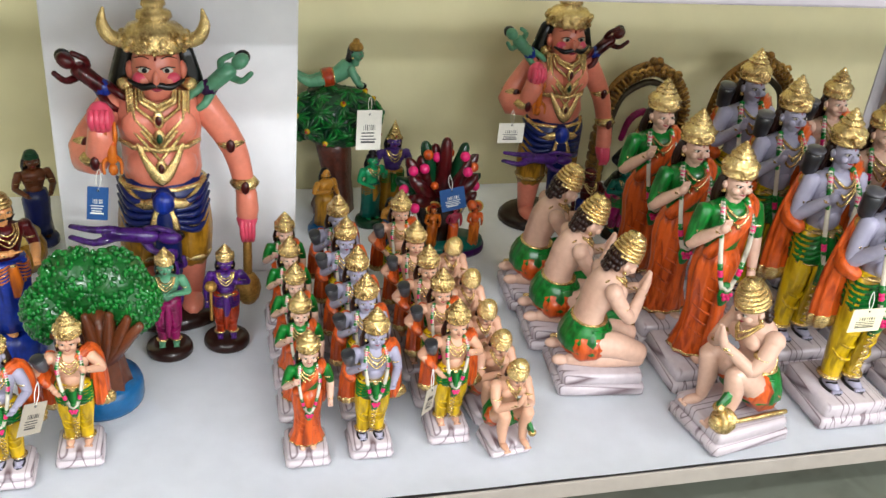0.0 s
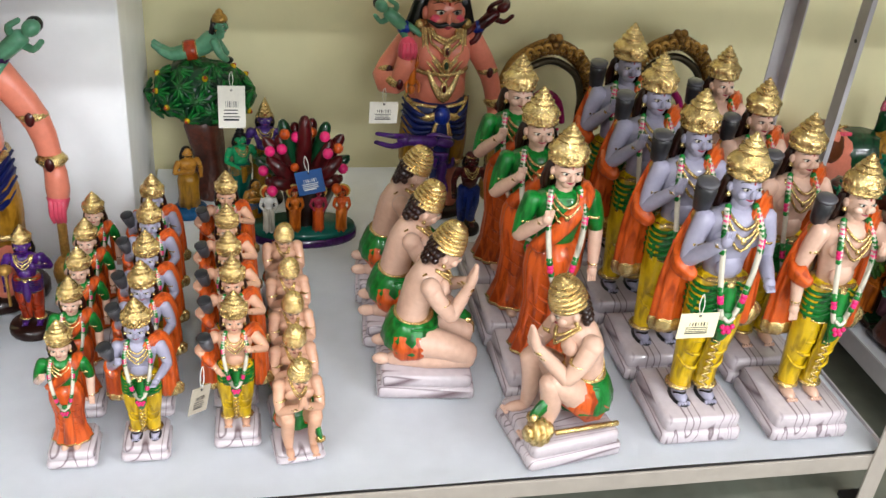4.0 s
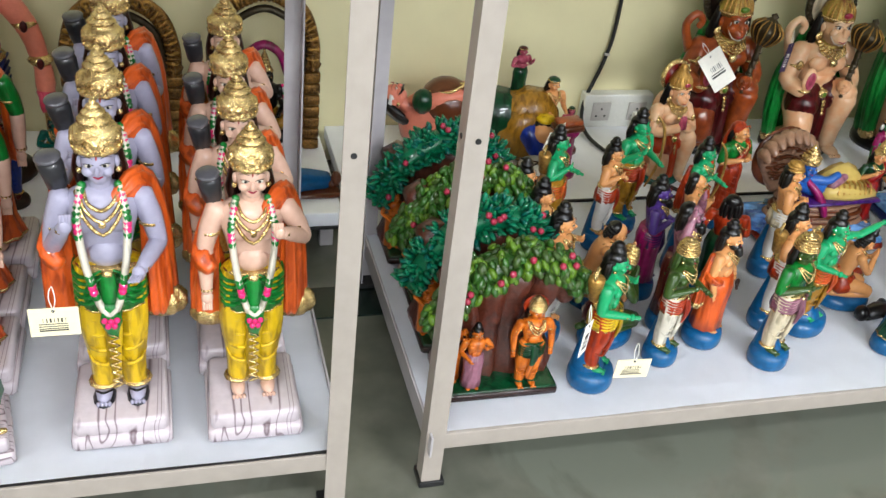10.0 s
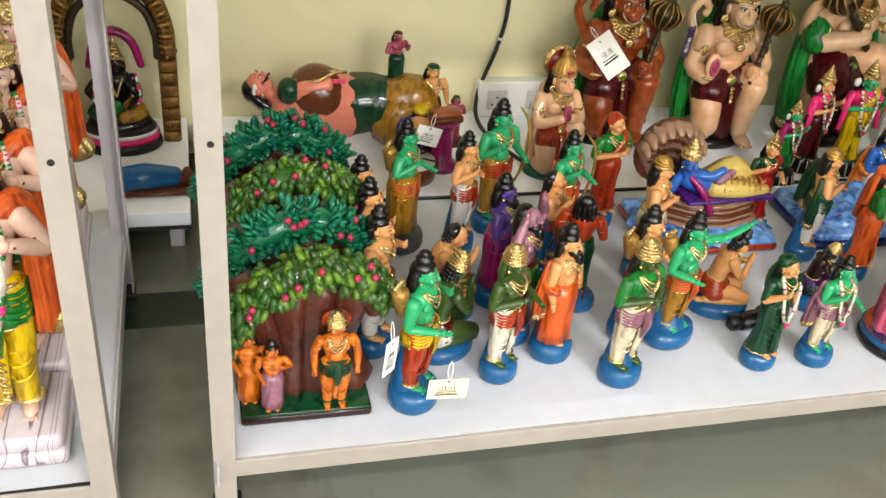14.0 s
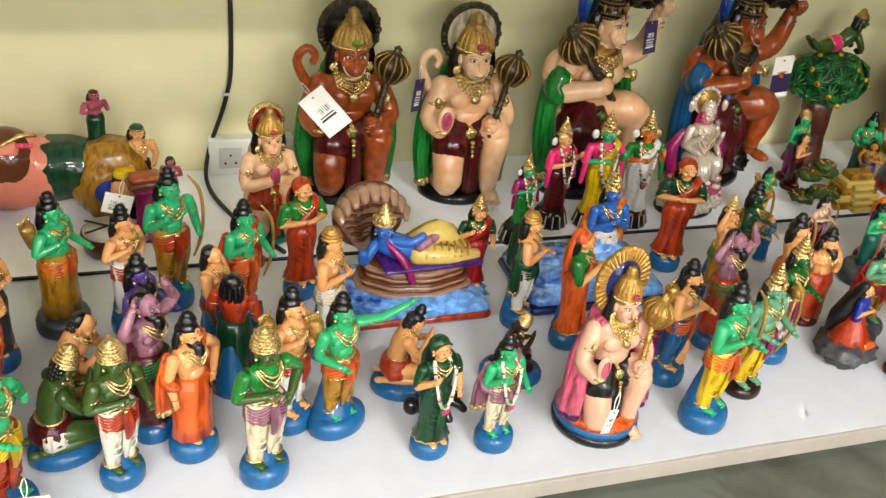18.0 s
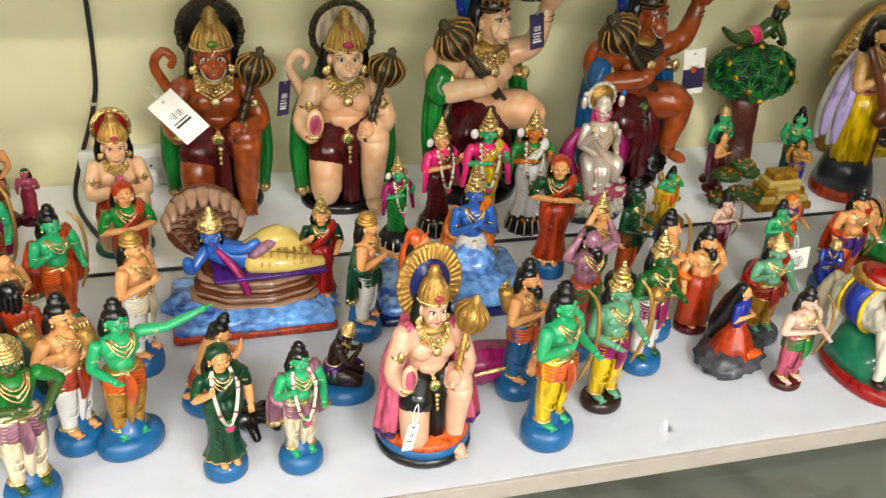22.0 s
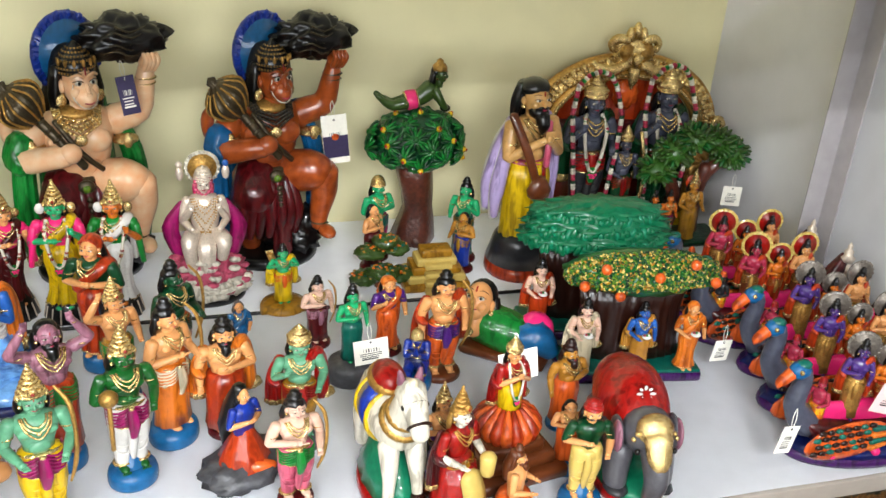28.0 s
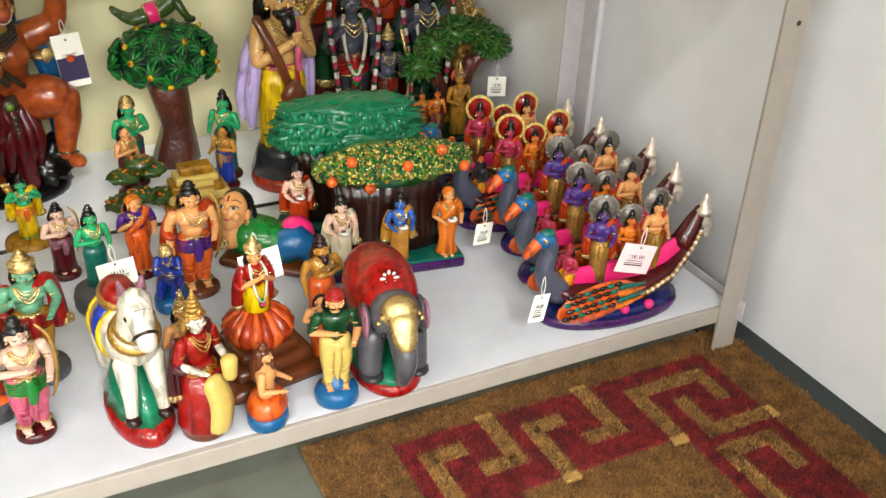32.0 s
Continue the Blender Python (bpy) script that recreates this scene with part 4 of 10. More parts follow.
def doll(name, x, y, h, label, rz=0, z=None, base="blue", base_r=0.036, base_h=0.028, prop=None, width=1.22, category="doll", group="", sx=1.0, **kw):
    """Build a standing doll of full height h on an oval foot and set it down."""
    s = Sculpt()
    if base:
        puck(s, base_r, base_h, base, 1.0, 0.92 * sx)
        if base == "blue":
            s.limb([(0, base_r * 0.2, base_h * 0.8), (0, base_r * 0.32, base_h * 1.9), (0, base_r * 0.3, base_h * 3.6)], [base_r * 0.72, base_r * 0.45, base_r * 0.22], base, n=14)
    k = (h - (base_h if base else 0)) / total_height(kw.get("kind", "crown"))
    s.at = Matrix.Translation((0, 0, base_h if base else 0)) @ Matrix.Diagonal((k * width, k * width, k, 1))
    grip = figure(s, **kw)
    if prop == "bow":
        s.limb([(0.1, -0.06, 1.02), (0.155, -0.1, 0.9), (0.165, -0.12, 0.68), (0.15, -0.1, 0.46), (0.12, -0.07, 0.3)], [0.007, 0.013, 0.011, 0.013, 0.007], "dull_gold", n=8)
    elif prop == "quiver":
        s.limb([(-0.1, 0.07, 0.66), (-0.15, 0.07, 0.86)], [0.035, 0.05], "dull_gold", n=10)
        for i in range(5):
            s.limb([(-0.15 + 0.016 * (i - 2), 0.07, 0.86), (-0.165 + 0.022 * (i - 2), 0.075, 0.93)], [0.008, 0.013], "gold", n=5)
    elif prop == "mace":
        s.limb([(-0.13, -0.13, 0.3), (-0.13, -0.13, 0.66)], 0.014, "dull_gold")
        s.ball((-0.13, -0.13, 0.72), (0.055, 0.055, 0.06), "dull_gold")
    elif prop == "jar":
        s.limb([(-0.13, -0.13, 0.62), (-0.13, -0.14, 0.72)], [0.045, 0.058], "dark_grey", n=12)
        s.lathe([(0.06, 0), (0.066, 0.006), (0.058, 0.014)], "grey", (-0.13, -0.142, 0.745), n=14)
    elif prop == "flute":
        s.limb([(-0.06, -0.085, 0.83), (0.12, -0.12, 0.72)], 0.008, "dull_gold", n=6)
    elif prop == "tray":
        s.lathe([(0.045, 0), (0.055, 0.012), (0.05, 0.02)], "white", (0, -0.16, 0.62), n=14)
        for i, c in enumerate(("rose", "white", "green")):
            s.ball((0.022 * (i - 1), -0.16, 0.645), 0.017, c, n=7, k=5)
    elif prop == "purse":
        s.ball((0.06, -0.12, 0.5), (0.03, 0.015, 0.03), "dark_brown")
        s.limb([(0.06, -0.12, 0.5), (0.07, -0.125, 0.42)], [0.016, 0.01], "dark_brown")
    s.at = Matrix.Identity(4)
    return s.put(name, pose(x, y, ON if z is None else z, 0, 0, rz), label, category, group)


def kneeler(s, k, base, skin="pale_skin", cloth="green", under="orange", kind="coil", hair="dark_brown", club=True, squat=False, monkey=False):
    """A kneeling or squatting doll with joined palms facing -y; k is the seated height without base and crown."""
    s.at = Matrix.Translation((0, 0, base)) @ Matrix.Diagonal((k, k, k, 1))
    for sx in (-1, 1):
        if squat:
            s.limb([(sx * 0.09, 0.14, 0.15), (sx * 0.14, -0.06, 0.33), (sx * 0.14, -0.19, 0.43)], [0.115, 0.095, 0.072], skin, n=14)
            s.limb([(sx * 0.14, -0.2, 0.42), (sx * 0.135, -0.17, 0.22), (sx * 0.125, -0.19, 0.05)], [0.073, 0.068, 0.042], skin, n=13)
            s.ball((sx * 0.125, -0.25, 0.032), (0.044, 0.10, 0.032), skin, n=12, k=7)
            for i in range(4):
                s.ball((sx * 0.125 + (i - 1.5) * 0.02, -0.345, 0.022), (0.012, 0.018, 0.014), skin, n=7, k=5)
            s.limb([(sx * 0.09, 0.15, 0.15), (sx * 0.13, 0.0, 0.28)], [0.132, 0.112], under, n=26, ripple=0.05, folds=9)
        else:
            s.limb([(sx * 0.1, 0.15, 0.2), (sx * 0.13, -0.08, 0.19), (sx * 0.13, -0.29, 0.11)], [0.12, 0.105, 0.085], skin, n=14)
            s.limb([(sx * 0.13, -0.29, 0.085), (sx * 0.125, 0.0, 0.06), (sx * 0.11, 0.25, 0.05)], [0.08, 0.07, 0.045], skin, n=13)
            s.ball((sx * 0.11, 0.31, 0.045), (0.045, 0.07, 0.042), skin, n=12, k=7)
            s.limb([(sx * 0.1, 0.17, 0.18), (sx * 0.12, 0.06, 0.19)], [0.135, 0.122], under, n=26, ripple=0.05, folds=9)
    s.ball((0, 0.15, 0.16), (0.17, 0.15, 0.13), under, n=18, k=10)
    s.lathe([(0.2, 0.13), (0.235, 0.16), (0.225, 0.24), (0.185, 0.33), (0.15, 0.37)], cloth, (0, 0.115, 0), sy=0.86, n=36, ripple=0.03, folds=12)
    for i in range(4):
        z0 = 0.20 + 0.04 * i
        s.limb([(-0.19, 0.12, z0 + 0.02), (-0.12, -0.03, z0 - 0.01), (0.0, -0.06, z0 - 0.02), (0.12, -0.03, z0 - 0.01), (0.19, 0.12, z0 + 0.02)], 0.012, cloth, n=7, sub=3)
    s.lathe([(0.155, 0), (0.165, 0.008), (0.155, 0.018)], "gold", (0, 0.105, 0.36), sy=0.86, n=24)
    s.limb([(0.1, -0.06, 0.28), (0.15, -0.2, 0.27), (0.17, -0.3, 0.2)], [0.05, 0.055, 0.04], cloth, n=20, flat=0.6, ripple=0.12, folds=6)
    s.limb([(0.17, -0.3, 0.205), (0.172, -0.315, 0.19)], [0.045, 0.045], "gold", n=20, flat=0.6, ripple=0.12, folds=6)
    # trunk, leaning a little forward
    s.limb([(0, 0.115, 0.34), (0, 0.10, 0.46), (0, 0.06, 0.58), (0, 0.02, 0.68)], [0.15, 0.145, 0.165, 0.15], skin, n=20, flat=0.76)
    for sx in (-1, 1):
        sh, el, ha = np.array((sx * 0.18, 0.02, 0.68)), np.array((sx * 0.2, -0.13, 0.47)), np.array((sx * 0.028, -0.265, 0.61))
        s.ball(sh, (0.075, 0.07, 0.07), skin, n=12, k=8)
        s.ball((sx * 0.075, -0.075, 0.62), (0.075, 0.045, 0.06), skin, n=12, k=8)
        s.limb([sh, (sh + el) / 2 + np.array((sx * 0.012, 0.01, 0)), el], [0.066, 0.06, 0.05], skin, n=12)
        s.limb([el, (el + ha) / 2, ha], [0.05, 0.046, 0.034], skin, n=12)
        s.limb([ha, ha + np.array((-sx * 0.012, -0.02, 0.06)), ha + np.array((-sx * 0.018, -0.035, 0.14))], [0.034, 0.032, 0.014], skin, n=10)
        s.ball(ha - (ha - el) * 0.12, (0.045, 0.045, 0.02), "gold", n=12, k=5)
        s.ball(ha - (ha - el) * 0.27, (0.047, 0.047, 0.014), "gold", n=12, k=5)
        s.ball(sh + (el - sh) * 0.5, (0.072, 0.066, 0.02), "gold", n=14, k=6)
    for w, d in ((0.07, 0.66), (0.085, 0.6)):
        s.beads([(-w, -0.02, 0.75), (-w * 0.7, -0.11, (d + 0.74) / 2), (0, -0.135, d), (w * 0.7, -0.11, (d + 0.74) / 2), (w, -0.02, 0.75)], 0.012, ["gold"], 1.2)
    s.limb([(-0.12, 0.05, 0.75), (-0.03, 0.15, 0.6), (0.1, 0.19, 0.45), (0.16, 0.1, 0.38)], 0.007, "gold", n=5)
    s.at = s.at @ Matrix.Translation((0, -0.025, 0.735)) @ Matrix.Rotation(radians(21), 4, "X") @ Matrix.Diagonal((1.72, 1.7, 1.7, 1)) @ Matrix.Translation((0, 0, -0.835))
    head(s, skin, hair, kind, "red", monkey=monkey, curls=True)
    s.at = Matrix.Translation((0, 0, base)) @ Matrix.Diagonal((k, k, k, 1))
    if club:
        s.limb([(0.21, 0.3, 0.04), (0.21, -0.14, 0.06)], 0.018, "gold", n=8)
        for i in range(5):
            q = 0.095 * math.sin(math.pi * (i + 1.2) / 6.4)
            s.lathe([(q * 0.7, -0.022), (q, -0.006), (q, 0.008), (q * 0.7, 0.022)], "gold", (0.21, -0.2 - 0.036 * i, 0.1), n=18, turn=(85, 0, 0))
    s.at = Matrix.Identity(4)


def tag_card(x, y, z, w, h, label, rz=0, rx=0, ry=0, material="card", cord=0.03, bars=4, group="price tags tied to the dolls"):
    """A printed paper tag on a loop of string, hanging against a doll."""
    t = holder("price_tag", pose(x, y, z, rx, ry, rz), label, "tag", group)
    card = part("card", block_mesh((w, 0.0012, h), 0.0), material, t, "", pose(0, 0, -h))
    rng = random.Random(round(x * 1000))
    ink = "ink" if material in ("card", "cream_card", "pink_card", "grey_card") else "card"
    for i in range(7):
        part("printed_line", block_mesh((w * (0.012 + 0.012 * (i % 3)), 0.0006, h * 0.14), 0.0), ink, card, "", pose(w * (-0.22 + 0.075 * i), -0.0008, h * 0.5))
    for i in range(bars):
        bw = w * (0.45 + 0.2 * rng.random())
        part("printed_line", block_mesh((bw, 0.0006, h * (0.025 if i < bars - 1 else 0.045)), 0.0), ink, card, "", pose(-w * 0.04 - (w * 0.5 - bw) * 0.2, -0.0008, h * (0.42 - 0.08 * i)))
    part("eyelet", hole_mesh(0.0022), "rubber_black", card, "", pose(0, -0.0009, h * 0.9, 90))
    s = Sculpt()
    s.limb([(0, -0.001, -h * 0.1), (0.004, 0.002, cord * 0.4), (0.001, 0.006, cord), (-0.004, 0.003, cord * 0.5), (0, 0.001, -h * 0.1)], 0.0007, "string_white", n=5)
    c = new("string", s.mesh("string"))
    c.parent = t
    return t

# ---------------- rack one: matching sets ----------------
def set_prince(h, skin, sash, label, name, base, jar, arms, shawl="orange", sandals=False, slim=False):
    s = Sculpt()
    w, d, bh = base
    block_base(s, w, d, bh)
    size, rise, wide = ((1.06, 1.06, 1.02), 1.06, 1.0) if slim else ((1.2, 1.2, 1.2), 1.0, 1.12)
    k = (h - bh) / total_height("crown", size, rise)
    s.at = Matrix.Translation((0, 0, bh)) @ Matrix.Diagonal((k * wide, k * wide, k, 1))
    figure(s, skin=skin, cloth="yellow", sash=sash, shawl=shawl, arms=arms, hair="dark_brown", garland=GARLAND, scale=size, rise=rise)
    for i in range(7):
        zz = 0.09 + 0.036 * i
        s.limb([(-0.018, -0.086 - 0.002 * i, zz), (0.016, -0.088 - 0.002 * i, zz + 0.016), (-0.016, -0.087 - 0.002 * i, zz + 0.034)], 0.0042, "gold", n=5, sub=2)
    if sandals:
        for sx in (-1, 1):
            s.ball((sx * 0.058, -0.032, 0.008), (0.04, 0.072, 0.010), "dark_grey", n=12, k=5)
            s.limb([(sx * 0.058 - 0.026, -0.03, 0.03), (sx * 0.058, -0.06, 0.045), (sx * 0.058 + 0.026, -0.03, 0.03)], 0.005, "black", n=5)
    if jar:
        s.limb([(-0.132, 0.028, 0.86), (-0.144, 0.0, 0.95)], [0.034, 0.041], "dark_grey", n=16, ripple=0.03, folds=8)
        s.lathe([(0.039, -0.004), (0.042, 0.004), (0.032, 0.01), (0.0, 0.012)], "grey", (-0.147, -0.007, 0.972), n=16, turn=(12, -6, 0))
        s.limb([(-0.09, 0.07, 0.62), (-0.135, 0.035, 0.82)], 0.026, "dull_gold", n=8)
    else:
        s.limb([(-0.165, -0.02, 0.7), (-0.185, -0.05, 0.79)], [0.036, 0.046], "grey", n=16, ripple=0.04, folds=8)
        s.lathe([(0.043, -0.004), (0.048, 0.004), (0.036, 0.01), (0.0, 0.012)], "dark_grey", (-0.19, -0.058, 0.815), n=16, turn=(16, -12, 0))
    s.at = Matrix.Identity(4)
    return s.put(name, pose(0, 0, 0), label, "doll")


def set_lady(h, label, name, base, top="green"):
    s = Sculpt()
    w, d, bh = base
    block_base(s, w, d, bh)
    size, rise, wide = ((1.08, 1.08, 1.04), 1.05, 1.08) if h > 0.4 else ((1.2, 1.2, 1.2), 1.0, 1.15)
    k = (h - bh) / total_height("crown", size, rise)
    s.at = Matrix.Translation((0, 0, bh)) @ Matrix.Diagonal((k * wide, k * wide, k, 1))
    figure(s, scale=size, rise=rise, skin="pale_skin", lower="sari", cloth="orange", sash=None, top=top, arms=("raise", "down"), hair="dark_brown", garland=GARLAND)
    s.at = Matrix.Identity(4)
    return s.put(name, pose(0, 0, 0), label, "doll")


def repeat(ob, places, rz=0, group=""):
    tagged(ob, group=group)
    for i, (x, y, z) in enumerate(places):
        m = pose(x, y, z, 0, 0, rz)
        if i:
            copy_thing(ob, m)
        else:
            ob.matrix_world = m


ON = SHELF_Z + 0.003
BIG, SMALL = (0.142, 0.15, 0.05), (0.072, 0.075, 0.03)
g = "large doll set on woodgrain blocks"
repeat(set_prince(0.53, "blue_skin", "green", "large pale blue doll with gold crown on woodgrain block", "standing_doll", BIG, True, ("raise", "hold"), sandals=True, slim=True),
       [(1.152, 1.20, ON), (1.15, 1.37, ON), (1.148, 1.54, ON), (1.152, 1.70, ON)], 0, g)
repeat(set_prince(0.50, "pale_skin", "green", "large fair doll with gold crown and orange shawl on woodgrain block", "standing_doll", BIG, True, ("down", "chest"), slim=True),
       [(1.345, 1.19, ON), (1.338, 1.345, ON), (1.336, 1.50, ON), (1.34, 1.67, ON)], 0, g)
repeat(set_lady(0.485, "large lady doll in orange sari and green blouse on woodgrain block", "standing_doll", BIG),
       [(0.922, 1.335, ON), (0.918, 1.485, ON), (0.924, 1.645, ON)], 0, g)
s = Sculpt()
block_base(s, 0.14, 0.165, 0.045)
kneeler(s, 0.245, 0.045)
repeat(s.put("kneeling_doll", pose(0, 0, 0), "kneeling fair doll with coiled gold crown and joined palms on block", "doll"), [(0.722, 1.345, ON), (0.714, 1.49, ON), (0.716, 1.63, ON)], 84, g)
s = Sculpt()
block_base(s, 0.14, 0.165, 0.045)
kneeler(s, 0.25, 0.045, squat=True)
s.put("kneeling_doll", pose(0.915, 1.168, ON, 0, 0, -80), "squatting fair doll with coiled gold crown and joined palms on block", "doll", g)

g = "small doll set in rows on woodgrain blocks"
repeat(set_lady(0.247, "small lady doll in orange sari with gold crown on woodgrain block", "standing_doll", SMALL),
       [(0.162, 1.20, ON), (0.162, 1.312, ON), (0.163, 1.40, ON), (0.163, 1.492, ON), (0.164, 1.585, ON)], 0, g)
repeat(set_prince(0.277, "blue_skin", "green", "small pale blue doll with gold crown on woodgrain block", "standing_doll", SMALL, False, ("raise", "hold"), sandals=True),
       [(0.267, 1.205, ON), (0.268, 1.305, ON), (0.268, 1.395, ON), (0.265, 1.503, ON), (0.264, 1.592, ON)], 0, g)
fair = set_prince(0.272, "skin", "green", "small fair doll with gold crown and orange shawl on woodgrain block", "standing_doll", SMALL, False, ("hip", "chest"))
repeat(fair, [(0.403, 1.222, ON), (0.401, 1.32, ON), (0.395, 1.398, ON), (0.392, 1.488, ON), (0.39, 1.612, ON), (-0.187, 1.25, ON)], 0, g)
s = Sculpt()
block_base(s, 0.076, 0.072, 0.026)
kneeler(s, 0.15, 0.026, skin="skin", squat=True, club=False)
repeat(s.put("kneeling_doll", pose(0, 0, 0), "small squatting fair doll with joined palms on woodgrain block", "doll"),
       [(0.494, 1.178, ON), (0.491, 1.262, ON), (0.493, 1.355, ON), (0.492, 1.46, ON), (0.489, 1.58, ON)], 8, g)
s = set_prince(0.277, "blue_skin", "green", "small pale blue doll with gold crown beside the shelf joint", "standing_doll", SMALL, False, ("raise", "hold"), sandals=True)
s.matrix_world = pose(-0.285, 1.215, ON)


# ---------------- rack one: giants, trees, shrines ----------------
def giant(x, y, z, h, rz, label, horns=True):
    """A large coral giant with moustache, jewels and little figures clinging to it."""
    s = Sculpt()
    k = h / 1.16
    s.at = wide = Matrix.Diagonal((k * 0.77, k * 0.74, k * 1.02, 1))
    puck(s, 0.26, 0.05, "dark_brown", 1.0, 0.8)
    for sx in (-1, 1):
        s.limb([(sx * 0.085, 0.0, 0.42), (sx * 0.10, -0.01, 0.24), (sx * 0.095, 0.0, 0.07)], [0.088, 0.075, 0.05], "coral", n=14)
        s.limb([(sx * 0.08, 0.0, 0.45), (sx * 0.10, -0.01, 0.34), (sx * 0.10, -0.01, 0.24)], [0.10, 0.097, 0.088], "mustard", n=16, ripple=0.05, folds=8)
        s.ball((sx * 0.10, -0.06, 0.06), (0.055, 0.10, 0.035), "coral")
        s.lathe([(0.09, 0), (0.096, 0.01), (0.088, 0.02)], "gold", (sx * 0.10, -0.01, 0.235), n=14)
    s.lathe([(0.12, 0.34), (0.175, 0.38), (0.185, 0.45), (0.17, 0.52), (0.14, 0.54)], "navy", sy=0.8, n=24, ripple=0.03, folds=10)
    for z0, q in ((0.368, 0.172), (0.512, 0.176)):
        s.lathe([(q, -0.004), (q + 0.012, 0.003), (q, 0.01)], "gold", (0, 0, z0), sy=0.8, n=30, ripple=0.03, folds=10)
    for i in range(5):
        for sx in (-1, 1):
            s.limb([(sx * 0.19, 0.0, 0.52 - 0.03 * i), (sx * 0.14, -0.115, 0.485 - 0.03 * i), (sx * 0.05, -0.155, 0.47 - 0.02 * i)], [0.006, 0.012, 0.01], "navy", n=7)
    s.limb([(0, -0.14, 0.5), (0.0, -0.165, 0.38), (0.01, -0.15, 0.22), (0.0, -0.13, 0.12)], [0.045, 0.06, 0.05, 0.03], "navy", n=12, flat=0.55, ripple=0.08, folds=6)
    for sx in (-1, 1):
        s.limb([(sx * 0.17, -0.03, 0.52), (sx * 0.1, -0.13, 0.47), (sx * 0.03, -0.16, 0.48)], [0.014, 0.018, 0.02], "gold", n=9)
        s.limb([(sx * 0.02, -0.17, 0.47), (sx * 0.045, -0.185, 0.4), (sx * 0.035, -0.175, 0.33)], [0.012, 0.018, 0.008], "gold", n=8, flat=0.5)
    s.ball((0, -0.165, 0.48), (0.05, 0.035, 0.04), "royal")
    s.lathe([(0.15, 0.50), (0.165, 0.55), (0.16, 0.62), (0.17, 0.70), (0.18, 0.76), (0.14, 0.81), (0.05, 0.84)], "coral", sy=0.68, n=22)
    s.ball((0, -0.05, 0.58), (0.15, 0.10, 0.09), "coral", n=16, k=9)
    for sx in (-1, 1):
        s.ball((sx * 0.075, -0.09, 0.72), (0.078, 0.04, 0.06), "coral", n=12, k=7)
    # arms
    s.limb([(0.18, 0.0, 0.77), (0.30, 0.0, 0.62), (0.35, -0.03, 0.46)], [0.058, 0.053, 0.043], "coral", n=14)
    s.limb([(0.35, -0.03, 0.46), (0.352, -0.045, 0.40), (0.35, -0.05, 0.34)], [0.046, 0.05, 0.036], "coral", n=10)
    s.limb([(0.35, -0.05, 0.37), (0.348, -0.055, 0.325)], [0.048, 0.03], "blush", n=10)
    for q in range(4):
        s.limb([(0.325 + 0.016 * q, -0.085, 0.37), (0.327 + 0.015 * q, -0.1, 0.33), (0.33 + 0.014 * q, -0.085, 0.3)], [0.012, 0.013, 0.009], "blush", n=7)
        s.limb([(-0.25 + 0.02 * q, -0.2, 0.75), (-0.252 + 0.02 * q, -0.22, 0.775), (-0.25 + 0.02 * q, -0.205, 0.8)], [0.013, 0.015, 0.012], "blush", n=7)
    s.limb([(-0.18, 0.0, 0.77), (-0.32, -0.02, 0.62), (-0.25, -0.13, 0.62)], [0.058, 0.053, 0.046], "coral", n=14)
    s.limb([(-0.25, -0.13, 0.62), (-0.22, -0.16, 0.72)], [0.048, 0.055], "coral", n=10)
    s.ball((-0.22, -0.165, 0.77), (0.055, 0.05, 0.055), "blush")
    for p in ((0.285, 0.0, 0.64), (0.342, -0.03, 0.5), (-0.29, -0.012, 0.66), (-0.255, -0.125, 0.63)):
        s.ball(p, (0.066, 0.066, 0.026), "gold", n=12, k=5)
        s.ball((p[0], p[1] - 0.064, p[2]), (0.02, 0.01, 0.024), "maroon", n=8, k=5)
    # collars and chains
    for w, d, r in ((0.06, 0.80, 0.009), (0.07, 0.782, 0.009), (0.085, 0.74, 0.008), (0.10, 0.675, 0.009), (0.108, 0.655, 0.008), (0.12, 0.62, 0.008)):
        s.beads([(-w, -0.06, 0.83), (-w * 0.95, -0.115, (d + 0.83) / 2), (0, -0.145, d), (w * 0.95, -0.115, (d + 0.83) / 2), (w, -0.06, 0.83)], r, ["gold"], 1.1)
    s.limb([(-0.09, -0.125, 0.67), (-0.045, -0.15, 0.6), (0, -0.158, 0.565), (0.045, -0.15, 0.6), (0.09, -0.125, 0.67)], [0.009, 0.018, 0.026, 0.018, 0.009], "gold", n=10, flat=0.5, ripple=0.06, folds=5)
    s.beads([(-0.16, -0.02, 0.655), (-0.11, -0.115, 0.66), (0, -0.15, 0.655), (0.11, -0.115, 0.66), (0.16, -0.02, 0.655)], 0.011, ["gold"], 1.1)
    for z0, c in ((0.76, "maroon"), (0.70, "dark_green"), (0.6, "maroon")):
        s.ball((0, -0.155, z0), (0.024, 0.014, 0.03), "gold", n=10, k=6)
        s.ball((0, -0.166, z0), (0.013, 0.008, 0.017), c, n=8, k=5)
    # head
    s.at = s.at @ Matrix.Translation((0, -0.02, -0.43)) @ Matrix.Diagonal((1.95, 1.75, 1.46, 1))
    head(s, "coral", "black", "none", mustache=True)
    for sx in (-1, 1):
        s.ball((sx * 0.03, -0.0475, 0.897), (0.0185, 0.016, 0.014), "blush", n=10, k=6)
        s.limb([(sx * 0.056, 0.02, 0.94), (sx * 0.07, 0.024, 0.87), (sx * 0.08, 0.024, 0.81)], [0.02, 0.026, 0.016], "black", n=15, ripple=0.12, folds=5)
        s.ball((sx * 0.066, -0.01, 0.872), 0.016, "gold", n=9, k=6)
